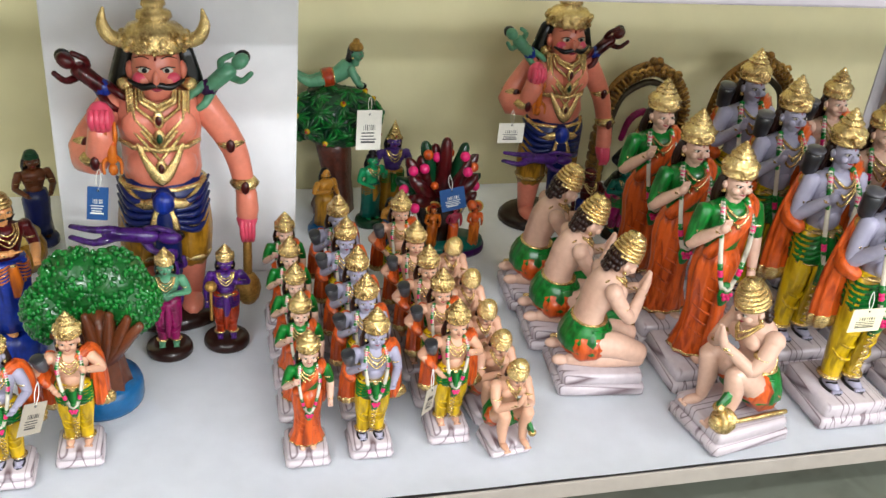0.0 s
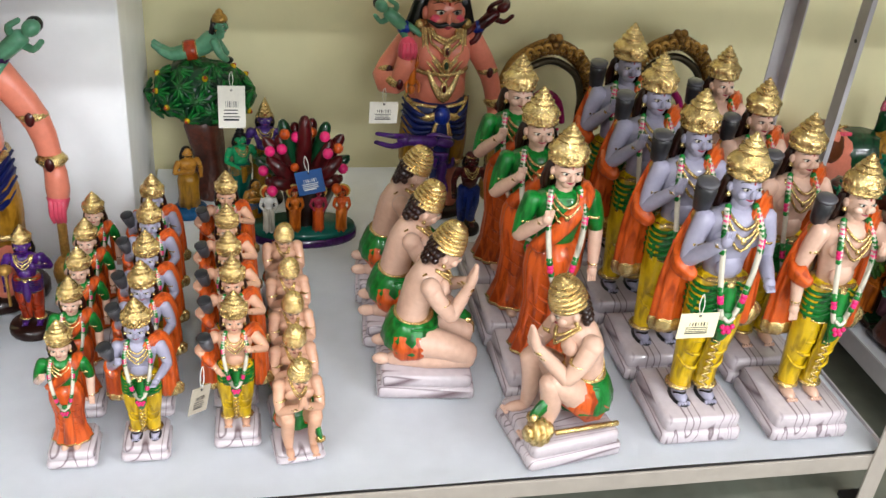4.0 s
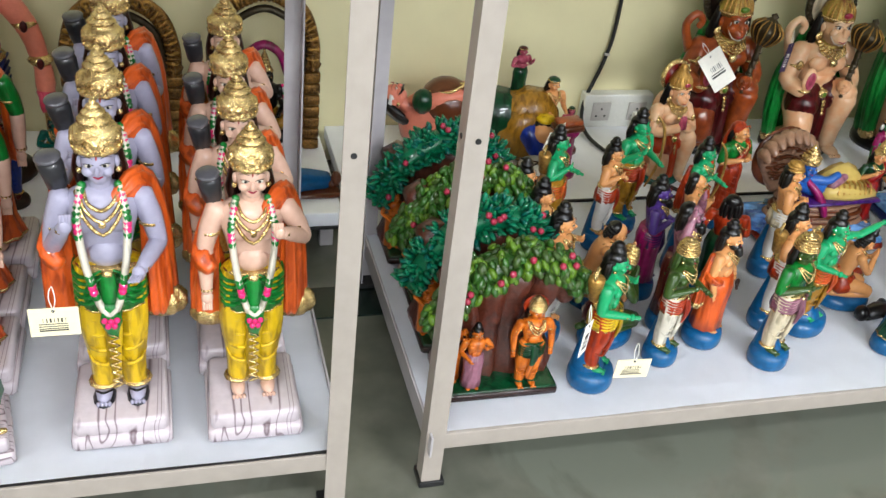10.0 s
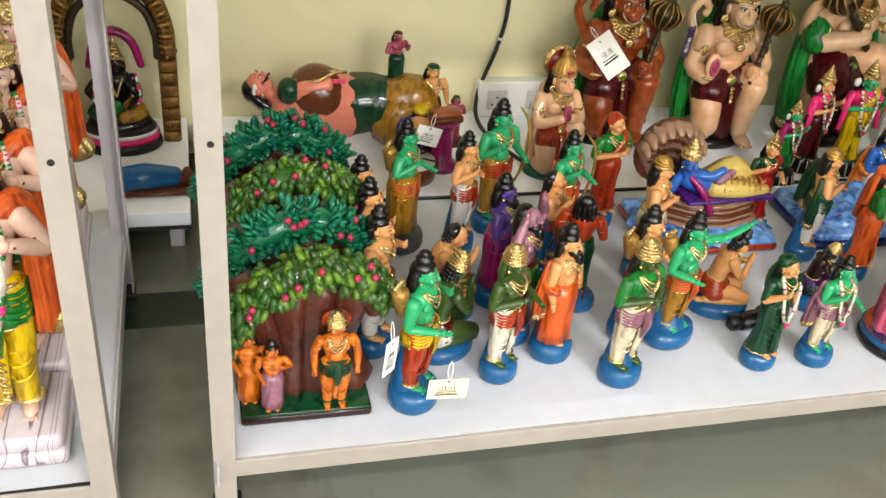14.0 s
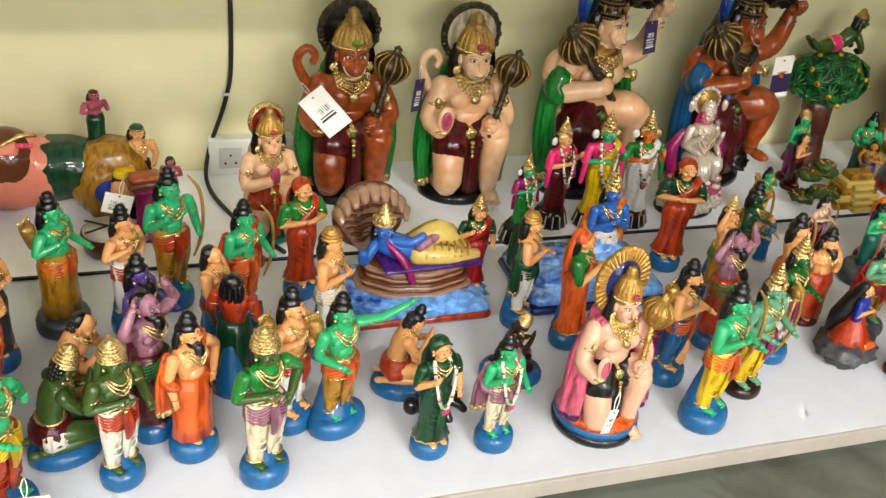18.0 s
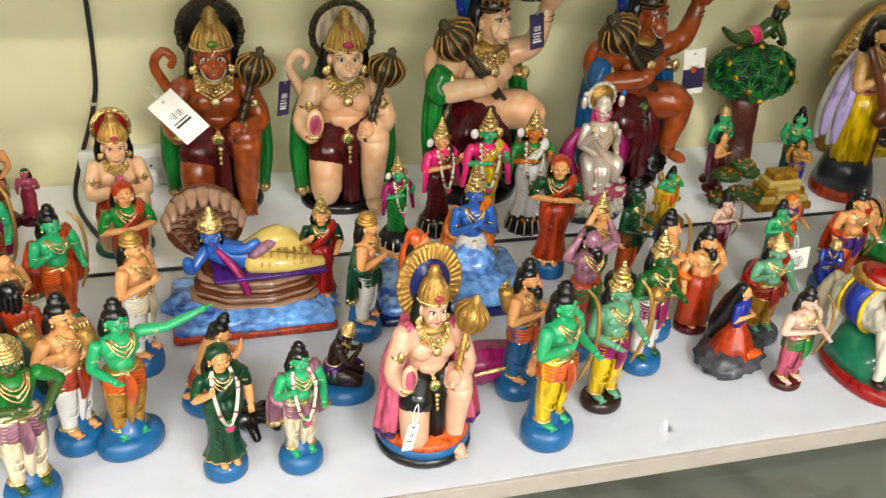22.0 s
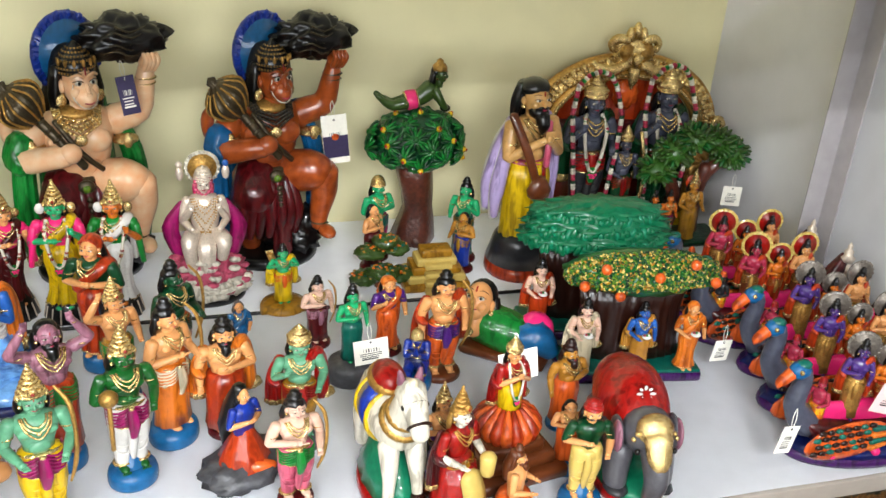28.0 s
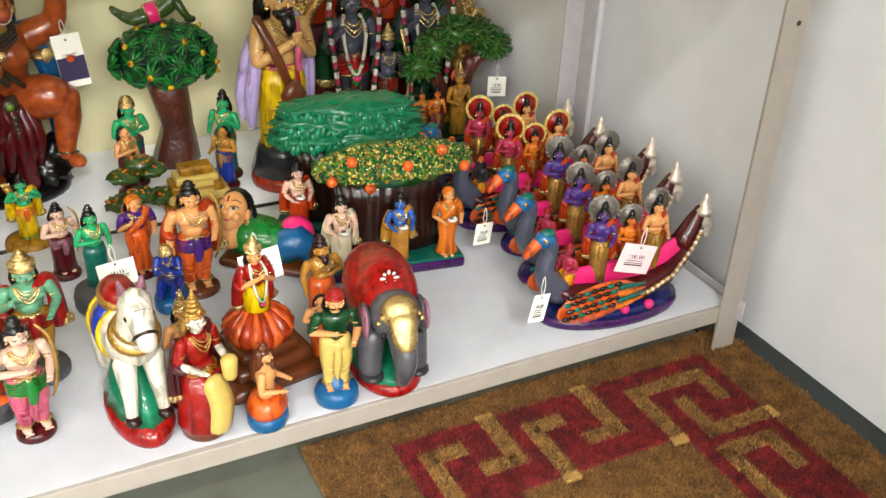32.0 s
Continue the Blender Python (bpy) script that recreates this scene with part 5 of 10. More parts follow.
    s.lathe([(0.056, 0), (0.066, 0.008), (0.064, 0.02), (0.066, 0.034), (0.052, 0.052), (0.028, 0.06), (0.036, 0.068), (0.034, 0.08), (0.018, 0.086), (0.025, 0.094), (0.022, 0.104), (0.01, 0.11), (0.012, 0.12), (0.002, 0.128)], "gold", (0, 0.0, 0.945), n=18, ripple=0.03, folds=9)
    for i in range(12):
        a = i * math.tau / 12
        s.ball((0.064 * math.cos(a), 0.064 * math.sin(a), 0.953), 0.007, "gold", n=6, k=4)
        s.ball((0.066 * math.cos(a + 0.26), 0.066 * math.sin(a + 0.26), 0.974), (0.009, 0.009, 0.011), "gold", n=7, k=5)
    if horns:
        for sx in (-1, 1):
            s.limb([(sx * 0.05, 0, 0.96), (sx * 0.086, 0, 0.97), (sx * 0.1, 0, 0.998), (sx * 0.096, 0, 1.03)], [0.017, 0.016, 0.012, 0.003], "gold", n=10)

    def imp(m, skin, cloth):
        s.at = Matrix.Diagonal((k * 0.8, k * 0.8, k * 0.8, 1)) @ m @ Matrix.Diagonal((0.78, 0.78, 0.95, 1))
        s.limb([(0, 0, 0.0), (0, 0, 0.08)], [0.03, 0.034], skin)
        s.ball((0, 0, -0.005), (0.036, 0.03, 0.03), cloth)
        s.ball((0, -0.008, 0.125), 0.03, skin)
        s.ball((0, 0.01, 0.135), (0.03, 0.026, 0.026), "black")
        for sx in (-1, 1):
            s.limb([(sx * 0.032, 0, 0.07), (sx * 0.055, -0.03, 0.09), (sx * 0.05, -0.05, 0.13)], [0.013, 0.012, 0.010], skin, n=7)
            s.limb([(sx * 0.02, 0, -0.01), (sx * 0.03, -0.03, -0.05), (sx * 0.025, 0.0, -0.10)], [0.018, 0.015, 0.011], skin, n=7)

    imp(Matrix.Translation((-0.21, -0.02, 1.06)) @ Matrix.Rotation(radians(-48), 4, "Y") @ Matrix.Diagonal((1.35, 1.35, 1.35, 1)), "maroon" if horns else "leaf_skin", "royal")
    imp(Matrix.Translation((0.2, -0.02, 1.06)) @ Matrix.Rotation(radians(48), 4, "Y") @ Matrix.Diagonal((1.35, 1.35, 1.35, 1)), "leaf_skin" if horns else "maroon", "purple" if horns else "royal")
    imp(Matrix.Translation((-0.19, -0.19, 0.5)) @ Matrix.Rotation(radians(96), 4, "Y") @ Matrix.Diagonal((1.25, 1.25, 1.75, 1)), "violet", "violet")
    imp(Matrix.Translation((0.02, -0.16, 0.24)) @ Matrix.Diagonal((1.2, 1.2, 1.2, 1)), "violet", "purple")
    imp(Matrix.Translation((-0.18, -0.16, 0.88)) @ Matrix.Rotation(radians(180), 4, "Y") @ Matrix.Diagonal((0.8, 0.8, 0.9, 1)), "saffron", "orange")
    s.at = wide
    s.limb([(0.35, -0.06, 0.05), (0.35, -0.05, 0.34)], 0.02, "dull_gold", n=8)
    s.ball((0.35, -0.06, 0.1), (0.06, 0.06, 0.065), "dull_gold", n=12, k=7)
    s.at = Matrix.Identity(4)
    return s.put("giant_doll", pose(x, y, z, 0, 0, rz), label, "statue", "giant dolls with clinging figures")


giant(-0.05, 1.655, ON, 0.64, 0, "large coral giant doll with horned gold helmet before the pillar")
giant(0.85, 2.03, LEDGE_Z, 0.605, 4, "coral giant doll with moustache and gold crown on the bench", horns=False)
doll("standing_doll", -0.052, 1.515, 0.222, "small green doll with folded arms and magenta trousers on brown foot", 0, base="dark_brown", cloth="magenta", sash=None, skin="leaf_skin", arms=("fold", "fold"), kind="crown", base_r=0.042, base_h=0.02)
doll("standing_doll", 0.052, 1.53, 0.215, "small violet doll holding a gold club on brown foot", 0, base="dark_brown", cloth="deep_orange", sash="violet", skin="violet", arms=("down", "chest"), kind="crown", base_r=0.042, base_h=0.02, prop="mace")
doll("standing_doll", 0.916, 1.902, 0.20, "small maroon doll in blue trousers on brown foot", 0, z=LEDGE_Z, base="dark_brown", cloth="royal", sash=None, skin="maroon", arms=("down", "raise"), kind="cap", paint2="maroon", base_r=0.034, base_h=0.018)
doll("standing_doll", 1.016, 1.923, 0.215, "small dark green doll in magenta trousers on brown foot", 0, z=LEDGE_Z, base="dark_brown", cloth="magenta", sash="green", skin="teal", arms=("fold", "fold"), kind="crown", base_r=0.034, base_h=0.018)


def leaf_crown(s, c, r, count, paint, size, seed, droop=0.35):
    """Stubby painted leaves all over a lumpy crown."""
    rng = random.Random(seed)
    for _ in range(count):
        u, a = rng.uniform(-0.55, 1), rng.uniform(0, math.tau)
        q = math.sqrt(max(0, 1 - u * u))
        p = Vector((q * math.cos(a) * r[0], q * math.sin(a) * r[1], u * r[2]))
        n = Vector((p.x / r[0] ** 2, p.y / r[1] ** 2, p.z / r[2] ** 2)).normalized()
        d = (n + Vector((0, 0, -droop)) + Vector((rng.uniform(-.4, .4), rng.uniform(-.4, .4), rng.uniform(-.3, .3)))).normalized()
        e = d.to_track_quat("Z", "Y").to_euler()
        s.ball(np.array(c) + np.array(p), (size * 0.42, size * 0.3, size), paint[rng.randrange(len(paint))], turn=[math.degrees(v) for v in e], n=6, k=5)


def lumpy(s, c, r, paint, seed, n=30, k=18, amp=0.12, freq=3.0):
    th = np.linspace(0, 2 * np.pi, n, endpoint=False)
    rings = []
    for p in np.linspace(0.05, np.pi - 0.05, k):
        ring = []
        for a in th:
            d = Vector((math.sin(p) * math.cos(a), math.sin(p) * math.sin(a), -math.cos(p)))
            q = 1 + amp * noise.noise(d * freq + Vector((seed, 0, 0))) + amp * 0.5 * noise.noise(d * freq * 2.6 + Vector((0, seed, 0)))
            ring.append((c[0] + d.x * r[0] * q, c[1] + d.y * r[1] * q, c[2] + d.z * r[2] * q))
        rings.append(np.array(ring))
    s.grid(rings, paint)


def flower_tree(x, y, z, h, label, flyer, rz=0, seed=3):
    """A round toy tree with painted flowers and a doll lying over its top."""
    s = Sculpt()
    k = h / 1.0
    s.at = Matrix.Diagonal((k, k, k, 1))
    s.mark("trunk")
    s.limb([(0, 0, 0.0), (0.02, 0, 0.2), (-0.01, 0, 0.42)], [0.12, 0.078, 0.095], "bark_paint", n=14, ripple=0.1, folds=5)
    for a in (30, 150, 270):
        s.limb([(0, 0, 0.08), (0.1 * math.cos(radians(a)), 0.1 * math.sin(radians(a)), 0.01)], [0.06, 0.03], "bark_paint")
    s.mark("crown")
    lumpy(s, (0, 0, 0.575), (0.23, 0.16, 0.165), "dark_green", seed, amp=0.15, freq=3)
    for i in range(36):
        u = 1 - 1.62 * (i + 0.5) / 36
        a, q = i * 2.39996 + seed, math.sqrt(1 - u * u)
        out = Vector((q * math.cos(a), q * math.sin(a), u))
        e1 = out.cross(Vector((0.1, 0, 1))).normalized()
        e2 = e1.cross(out)
        f = 1.0 + 0.14 * noise.noise(out * 2.5 + Vector((seed, 0, 0)))
        mid = Vector((out.x * 0.255 * f, out.y * 0.18 * f, 0.57 + out.z * 0.17 * f))
        for b in range(13):
            w = b * math.tau / 13 + i
            d = (e1 * math.cos(w) + e2 * math.sin(w)).normalized()
            turn = [math.degrees(v) for v in (d - out * 0.45).to_track_quat("Z", "Y").to_euler()]
            s.ball(mid + d * 0.038 - out * 0.008, (0.0115, 0.0095, 0.038), ("green", "forest", "dark_green", "green")[(b + i) % 4], turn=turn, n=6, k=5)
        s.ball(mid, 0.02, "forest", n=8, k=6)
        if i % 2 == 0:
            s.ball(mid + out * 0.012, 0.0165, "yellow", n=9, k=6)
            s.ball(mid + out * 0.023, 0.01, "deep_orange", n=7, k=5)
    skin, cloth = flyer
    s.mark("lying_figure")
    for sy in (-0.018, 0.018):
        s.limb([(-0.07, sy, 0.79), (-0.14, sy, 0.775), (-0.19, sy * 1.4, 0.80)], [0.034, 0.028, 0.02], skin, n=10)
        s.limb([(-0.19, sy * 1.4, 0.80), (-0.225, sy * 1.4, 0.83)], [0.018, 0.014], skin, n=8)
    s.limb([(-0.07, 0, 0.795), (0.0, 0, 0.81), (0.06, 0, 0.855)], [0.042, 0.044, 0.05], skin, n=14)
    s.lathe([(0.044, -0.03), (0.05, -0.02), (0.05, 0.02), (0.044, 0.03)], cloth, (-0.045, 0, 0.797), n=20, ripple=0.04, folds=9, turn=(0, 80, 0))
    for o in (-0.03, 0.03):
        s.lathe([(0.046, -0.004), (0.051, 0), (0.046, 0.004)], "gold", (-0.045 + o, 0, 0.797 + o * 0.17), n=20, turn=(0, 80, 0))
    for sy in (-0.045, 0.045):
        s.limb([(0.07, sy, 0.86), (0.10, sy * 1.5, 0.80), (0.13, sy, 0.765)], [0.024, 0.02, 0.016], skin, n=9)
    s.ball((0.135, -0.02, 0.755), (0.03, 0.03, 0.018), "black", n=10, k=6)
    s.at = s.at @ Matrix.Translation((0.10, 0, 0.42)) @ Matrix.Rotation(radians(50), 4, "Z") @ Matrix.Diagonal((0.62, 0.62, 0.56, 1))
    head(s, skin, "black", "none")
    s.lathe([(0.058, 0), (0.064, 0.014), (0.058, 0.04), (0.045, 0.06), (0.028, 0.075), (0.03, 0.09), (0.01, 0.11)], "dull_gold", (0, 0.0, 0.945), n=14, ripple=0.05, folds=7)
    s.at = Matrix.Identity(4)
    return s.put("toy_tree", pose(x, y, z, 0, 0, rz), label, "toy tree")


flower_tree(0.335, 2.115, LEDGE_Z, 0.435, "round green toy tree with yellow flowers, doll lying on top", ("leaf_skin", "deep_orange"), 0, 3)


def bush(x, y, z, h, label):
    """A broccoli-like toy tree on a blue foot."""
    s = Sculpt()
    s.mark("foot")
    puck(s, 0.075, 0.05, "blue", 0.95, 0.9)
    s.mark("trunk")
    s.at = Matrix.Diagonal((h * 0.76, h * 0.8, h, 1))
    s.limb([(0.06, -0.06, 0.1), (0.06, -0.08, 0.36), (0.05, -0.06, 0.6)], [0.19, 0.13, 0.15], "brown", n=24, ripple=0.14, folds=8)
    for a in (-75, -45, -15, 15, 40, 65):
        t = radians(a)
        s.limb([(0.06, -0.12, 0.34), (0.06 + 0.16 * math.sin(t), -0.2, 0.5), (0.05 + 0.34 * math.sin(t), -0.2, 0.56 + 0.16 * math.cos(t))], [0.07, 0.052, 0.03], "brown", n=12, ripple=0.1, folds=4)
    s.mark("crown")
    rng = random.Random(5)
    for c, r in (((-0.3, 0.0, 0.66), (0.2, 0.22, 0.18)), ((0.3, 0.02, 0.68), (0.2, 0.2, 0.18)), ((-0.1, 0.06, 0.82), (0.26, 0.22, 0.19)), ((0.16, 0.06, 0.82), (0.24, 0.22, 0.18)), ((0.0, 0.08, 0.66), (0.3, 0.18, 0.2))):
        lumpy(s, c, r, "forest", 7, n=36, k=22, amp=0.16, freq=4)
        for _ in range(330):
            u, a = rng.uniform(-0.8, 1), rng.uniform(0, math.tau)
            q = math.sqrt(1 - u * u)
            s.ball((c[0] + q * math.cos(a) * r[0] * 1.03, c[1] + q * math.sin(a) * r[1] * 1.03, c[2] + u * r[2] * 1.03), (rng.uniform(0.012, 0.03), rng.uniform(0.012, 0.022), rng.uniform(0.012, 0.024)), "bright_green" if rng.random() < 0.8 else "forest", n=6, k=4)
    s.at = Matrix.Identity(4)
    return s.put("toy_tree", pose(x, y, z), label, "toy tree")


bush(-0.165, 1.39, ON, 0.278, "green broccoli-like toy tree with brown trunk on blue foot")

# the doll group by the round tree
doll("standing_doll", 0.301, 2.006, 0.165, "brown long-haired doll in mustard robe by the toy tree", 25, z=LEDGE_Z, base="blue", skin="amber", lower="robe", cloth="mustard", sash=None, arms=("fold", "hold"), kind="none", base_r=0.04, base_h=0.02, fat=1.15, beads=False, mustache=True)
doll("standing_doll", 0.471, 2.063, 0.262, "dark violet doll with tall gold crown and mustard robe on bench", 0, z=LEDGE_Z, base="dark_brown", skin="violet_skin", lower="robe", cloth="mustard", sash="green", kind="tall", arms=("down", "down"), base_r=0.04, base_h=0.02)
doll("standing_doll", 0.416, 2.037, 0.20, "green doll with black topknot leaning beside the toy tree", 20, z=LEDGE_Z, base="dark_green", skin="green_skin", lower="robe", cloth="teal", sash="mustard", kind="bun", arms=("hold", "raise"), base_r=0.036, base_h=0.02)
doll("standing_doll", 0.446, 1.933, 0.12, "small tan doll sitting low with black hair in mustard cloth", 30, z=LEDGE_Z, base="blue", skin="amber", lower="robe", cloth="mustard", sash="blue", kind="none", arms=("fold", "hold"), base_r=0.04, base_h=0.012, width=1.5)


def snake_tree(x, y, z):
    """Dark branching tree with pink balls above three little haloed dolls on a green step."""
    s = Sculpt()
    s.lathe([(0.115, 0), (0.118, 0.004), (0.118, 0.02)], "purple", (0, 0, 0), 1.0, 0.48, n=28)
    s.lathe([(0.117, 0.02), (0.112, 0.034), (0.0, 0.036)], "teal", (0, 0, 0), 1.0, 0.48, n=28)
    s.mark("branched_trunk")
    s.limb([(0, 0.015, 0.03), (0.01, 0.02, 0.12)], [0.035, 0.06], "dark_brown", n=12, ripple=0.1, folds=5)
    rng = random.Random(8)
    for i in range(15):
        a = radians(-10 + 200 * i / 14)
        q = 0.085 + 0.02 * (i % 2)
        tip = (q * math.cos(a) * 0.86, rng.uniform(-0.03, 0.03), 0.165 + q * math.sin(a) * 1.12)
        s.limb([(0.2 * tip[0], 0.015, 0.13), (0.7 * tip[0], tip[1], 0.14 + 0.6 * (tip[2] - 0.14)), tip, (tip[0] * 1.08, tip[1] - 0.006, tip[2] + 0.012)], [0.03, 0.017, 0.012, 0.003], "dark_green" if i % 4 == 1 else "maroon", n=8)
        if i % 5 != 2:
            s.ball((tip[0] * 0.94, tip[1] - 0.02, tip[2] - 0.012), 0.0118, "hot_pink" if i % 3 else "orange", n=9, k=6)
    s.ball((0, 0.02, 0.16), (0.06, 0.03, 0.05), "dark_brown", n=14, k=9)
    s.ball((-0.02, -0.022, 0.18), 0.0098, "orange", n=9, k=6)
    s.ball((0.03, -0.025, 0.165), 0.0098, "hot_pink", n=9, k=6)
    for i, (px, c, sk) in enumerate(((-0.075, "ivory", "white"), (-0.02, "saffron", "saffron"), (0.03, "orange", "rose"), (0.08, "saffron", "orange"))):
        s.mark("little_doll", "", True)
        s.at = Matrix.Translation((px, -0.034, 0.034)) @ Matrix.Diagonal((0.104, 0.104, 0.1, 1))
        figure(s, skin=sk, lower="robe", cloth=c, sash=None, arms=("hold", "hold"), kind="cap", paint2="red", beads=False)
        halo(s, 0.93, 0.17, "red", "straw", 0.05, "orange")
        s.at = Matrix.Identity(4)
    return s.put("toy_tree", pose(x, y, z), "dark toy tree with pink balls over little haloed dolls", "toy tree")


snake_tree(0.547, 1.893, LEDGE_Z)


def arch_shrine(x, y, z, w, h, label, idol):
    """A seated dark idol under an ornate dull gold arch."""
    s = Sculpt()
    s.mark("arch")
    for sx in (-1, 1):
        for i in range(7):
            s.slab((sx * w * 0.42, 0, h * 0.07 * i), (w * 0.15, 0.04, h * 0.065), "antique_gold", 0.004)
        s.lathe([(w * 0.07, 0), (w * 0.09, 0.01), (w * 0.06, 0.02)], "antique_gold", (sx * w * 0.42, 0, h * 0.5), n=12)
    pts = [(-w * 0.42, 0, h * 0.5), (-w * 0.41, 0, h * 0.66), (-w * 0.3, 0, h * 0.84), (0, 0, h * 0.94), (w * 0.3, 0, h * 0.84), (w * 0.41, 0, h * 0.66), (w * 0.42, 0, h * 0.5)]
    s.limb(pts, w * 0.075, "antique_gold", n=10, flat=0.55, sub=5)
    inner = [(p[0] * 0.82, -0.008, h * 0.5 + (p[2] - h * 0.5) * 0.8) for p in pts]
    s.limb(inner, w * 0.035, "bronze", n=8, sub=5)
    s.beads([(p[0], -0.024, p[2]) for p in pts], w * 0.024, ["antique_gold"], 1.5)
    for i in range(6):
        a = i * math.tau / 6
        s.ball((0.016 * math.cos(a), -0.02, h * 0.965 + 0.016 * math.sin(a)), 0.012, "antique_gold", n=8, k=5)
    s.ball((0, -0.028, h * 0.965), 0.011, "antique_gold", n=8, k=5)
    for i in range(37):
        a = -0.15 + (math.pi + 0.3) * i / 36
        c = (w * 0.42 * math.cos(a), -0.02, h * 0.62 + h * 0.315 * math.sin(a))
        s.ball(c, (w * 0.018, 0.012, w * 0.06), "antique_gold" if i % 2 else "dull_gold", turn=(0, 90 - math.degrees(a), 0), n=7, k=5)
    for sx in (-1, 1):
        for q in range(3):
            s.limb([(sx * (0.02 + 0.02 * q) + 0.011 * (1 - 0.11 * v) * math.cos(0.9 * v), -0.03, h * 0.945 - 0.006 * q + 0.011 * (1 - 0.11 * v) * math.sin(0.9 * v)) for v in range(7)], 0.0045, "dull_gold", n=6, sub=2)
    if idol:
        s.mark("idol")
        s.lathe([(0.085, 0), (0.088, 0.005), (0.085, 0.022)], "black", (0, -0.02, 0), 1, 0.7, n=26)
        s.lathe([(0.083, 0.022), (0.083, 0.036)], "hot_pink", (0, -0.02, 0), 1, 0.7, n=26)
        s.lathe([(0.08, 0.036), (0.08, 0.045)], "white", (0, -0.02, 0), 1, 0.7, n=26)
        s.lathe([(0.078, 0.045), (0.06, 0.075), (0.0, 0.078)], "black", (0, -0.02, 0), 1, 0.7, n=26)
        k = h * 0.66
        s.at = Matrix.Translation((0, -0.015, 0.0)) @ Matrix.Diagonal((k, k, k, 1))
        for sx in (-1, 1):
            s.limb([(sx * 0.06, 0, 0.36), (sx * 0.17, -0.1, 0.34), (sx * 0.03, -0.16, 0.31)], [0.075, 0.07, 0.05], "mustard" if sx > 0 else "dark_green", n=12)
        s.at = s.at @ Matrix.Translation((0, 0, -0.18))
        s.lathe([(0.11, 0.5), (0.10, 0.58), (0.12, 0.7), (0.13, 0.76), (0.10, 0.81), (0.04, 0.83)], "black", sy=0.7, n=16)
        for sx, nm in ((-1, "raise"), (1, "raise"), (-1, "hip"), (1, "hold")):
            arm(s, sx, nm, "black")
        head(s, "black", "black", "tall")
        s.beads([(-0.15, 0.0, 0.82), (-0.18, -0.08, 0.62), (-0.1, -0.13, 0.5), (0, -0.14, 0.47), (0.1, -0.13, 0.5), (0.18, -0.08, 0.62), (0.15, 0, 0.82)], 0.017, ["white", "white", "hot_pink", "hot_pink", "green"], 1.3)
        s.beads([(-0.05, -0.09, 0.8), (0, -0.12, 0.66), (0.05, -0.09, 0.8)], 0.012, ["gold"], 1.2)
        s.limb([(-0.2, 0.03, 0.86), (-0.14, 0.04, 1.06), (0, 0.05, 1.15), (0.14, 0.04, 1.06), (0.2, 0.03, 0.86)], [0.03, 0.035, 0.04, 0.035, 0.03], "magenta", n=9)
        s.ball((0, -0.12, 0.55), (0.05, 0.02, 0.08), "green", n=10, k=6)
        s.at = Matrix.Identity(4)
    return s.put("idol_shrine", pose(x, y, z), label, "statue", "arched idol shrines")


arch_shrine(1.14, 2.13, LEDGE_Z, 0.26, 0.39, "dark seated idol with garlands under an ornate gold arch", True)
arch_shrine(1.45, 2.13, LEDGE_Z, 0.26, 0.408, "dark seated idol on pink and white base under gold arch", True)


def lying(x, y, z, l, label, cloth, foot, rz):
    s = Sculpt()
    s.slab((0, 0, 0), (l, l * 0.42, 0.014), "brown", 0.006)
    s.limb([(-l * 0.42, 0, 0.03), (-l * 0.1, 0, 0.036), (l * 0.3, 0.01, 0.028)], [0.026, 0.028, 0.02], cloth, n=12, ripple=0.1, folds=6)
    s.limb([(l * 0.3, 0.01, 0.026), (l * 0.44, 0.0, 0.024)], [0.014, 0.012], foot)
    s.ball((l * 0.45, 0, 0.036), (0.012, 0.016, 0.018), foot)
    return s.put("lying_doll", pose(x, y, z, 0, 0, rz), label, "doll")


lying(1.521, 1.902, LEDGE_Z, 0.15, "lying doll in blue cloth on a brown slab on bench", "blue", "brown", 0)
# the far end beside the pillar
doll("standing_doll", -0.315, 1.55, 0.32, "doll in blue and maroon robe with gold turban", 30, base="royal", skin="tan_skin", lower="robe", cloth="royal", sash="saffron", top="maroon", kind="turban", paint2="gold", arms=("fold", "hold"), base_r=0.05, base_h=0.05, mustache=True)
doll("standing_doll", -0.329, 2.006, 0.225, "doll in blue cloth with green turban beating a straw drum", 20, z=LEDGE_Z, base="navy", skin="brown", lower="robe", cloth="navy", sash=None, kind="turban", paint2="dark_green", arms=("hold", "hold"), base_r=0.04, base_h=0.02, beads=False)
s = Sculpt()
s.lathe([(0.0, 0), (0.05, 0.004), (0.062, 0.03), (0.062, 0.05), (0.05, 0.075), (0, 0.078)], "mustard", n=22)
s.lathe([(0.05, 0.074), (0.053, 0.08), (0.0, 0.082)], "straw", n=22)
s.put("toy_drum", pose(-0.364, 1.902, LEDGE_Z), "round straw-coloured toy drum on the bench", "toy drum")

# ---------------- rack two: tree sets at the end ----------------
ON = SHELF2_Z + 0.003

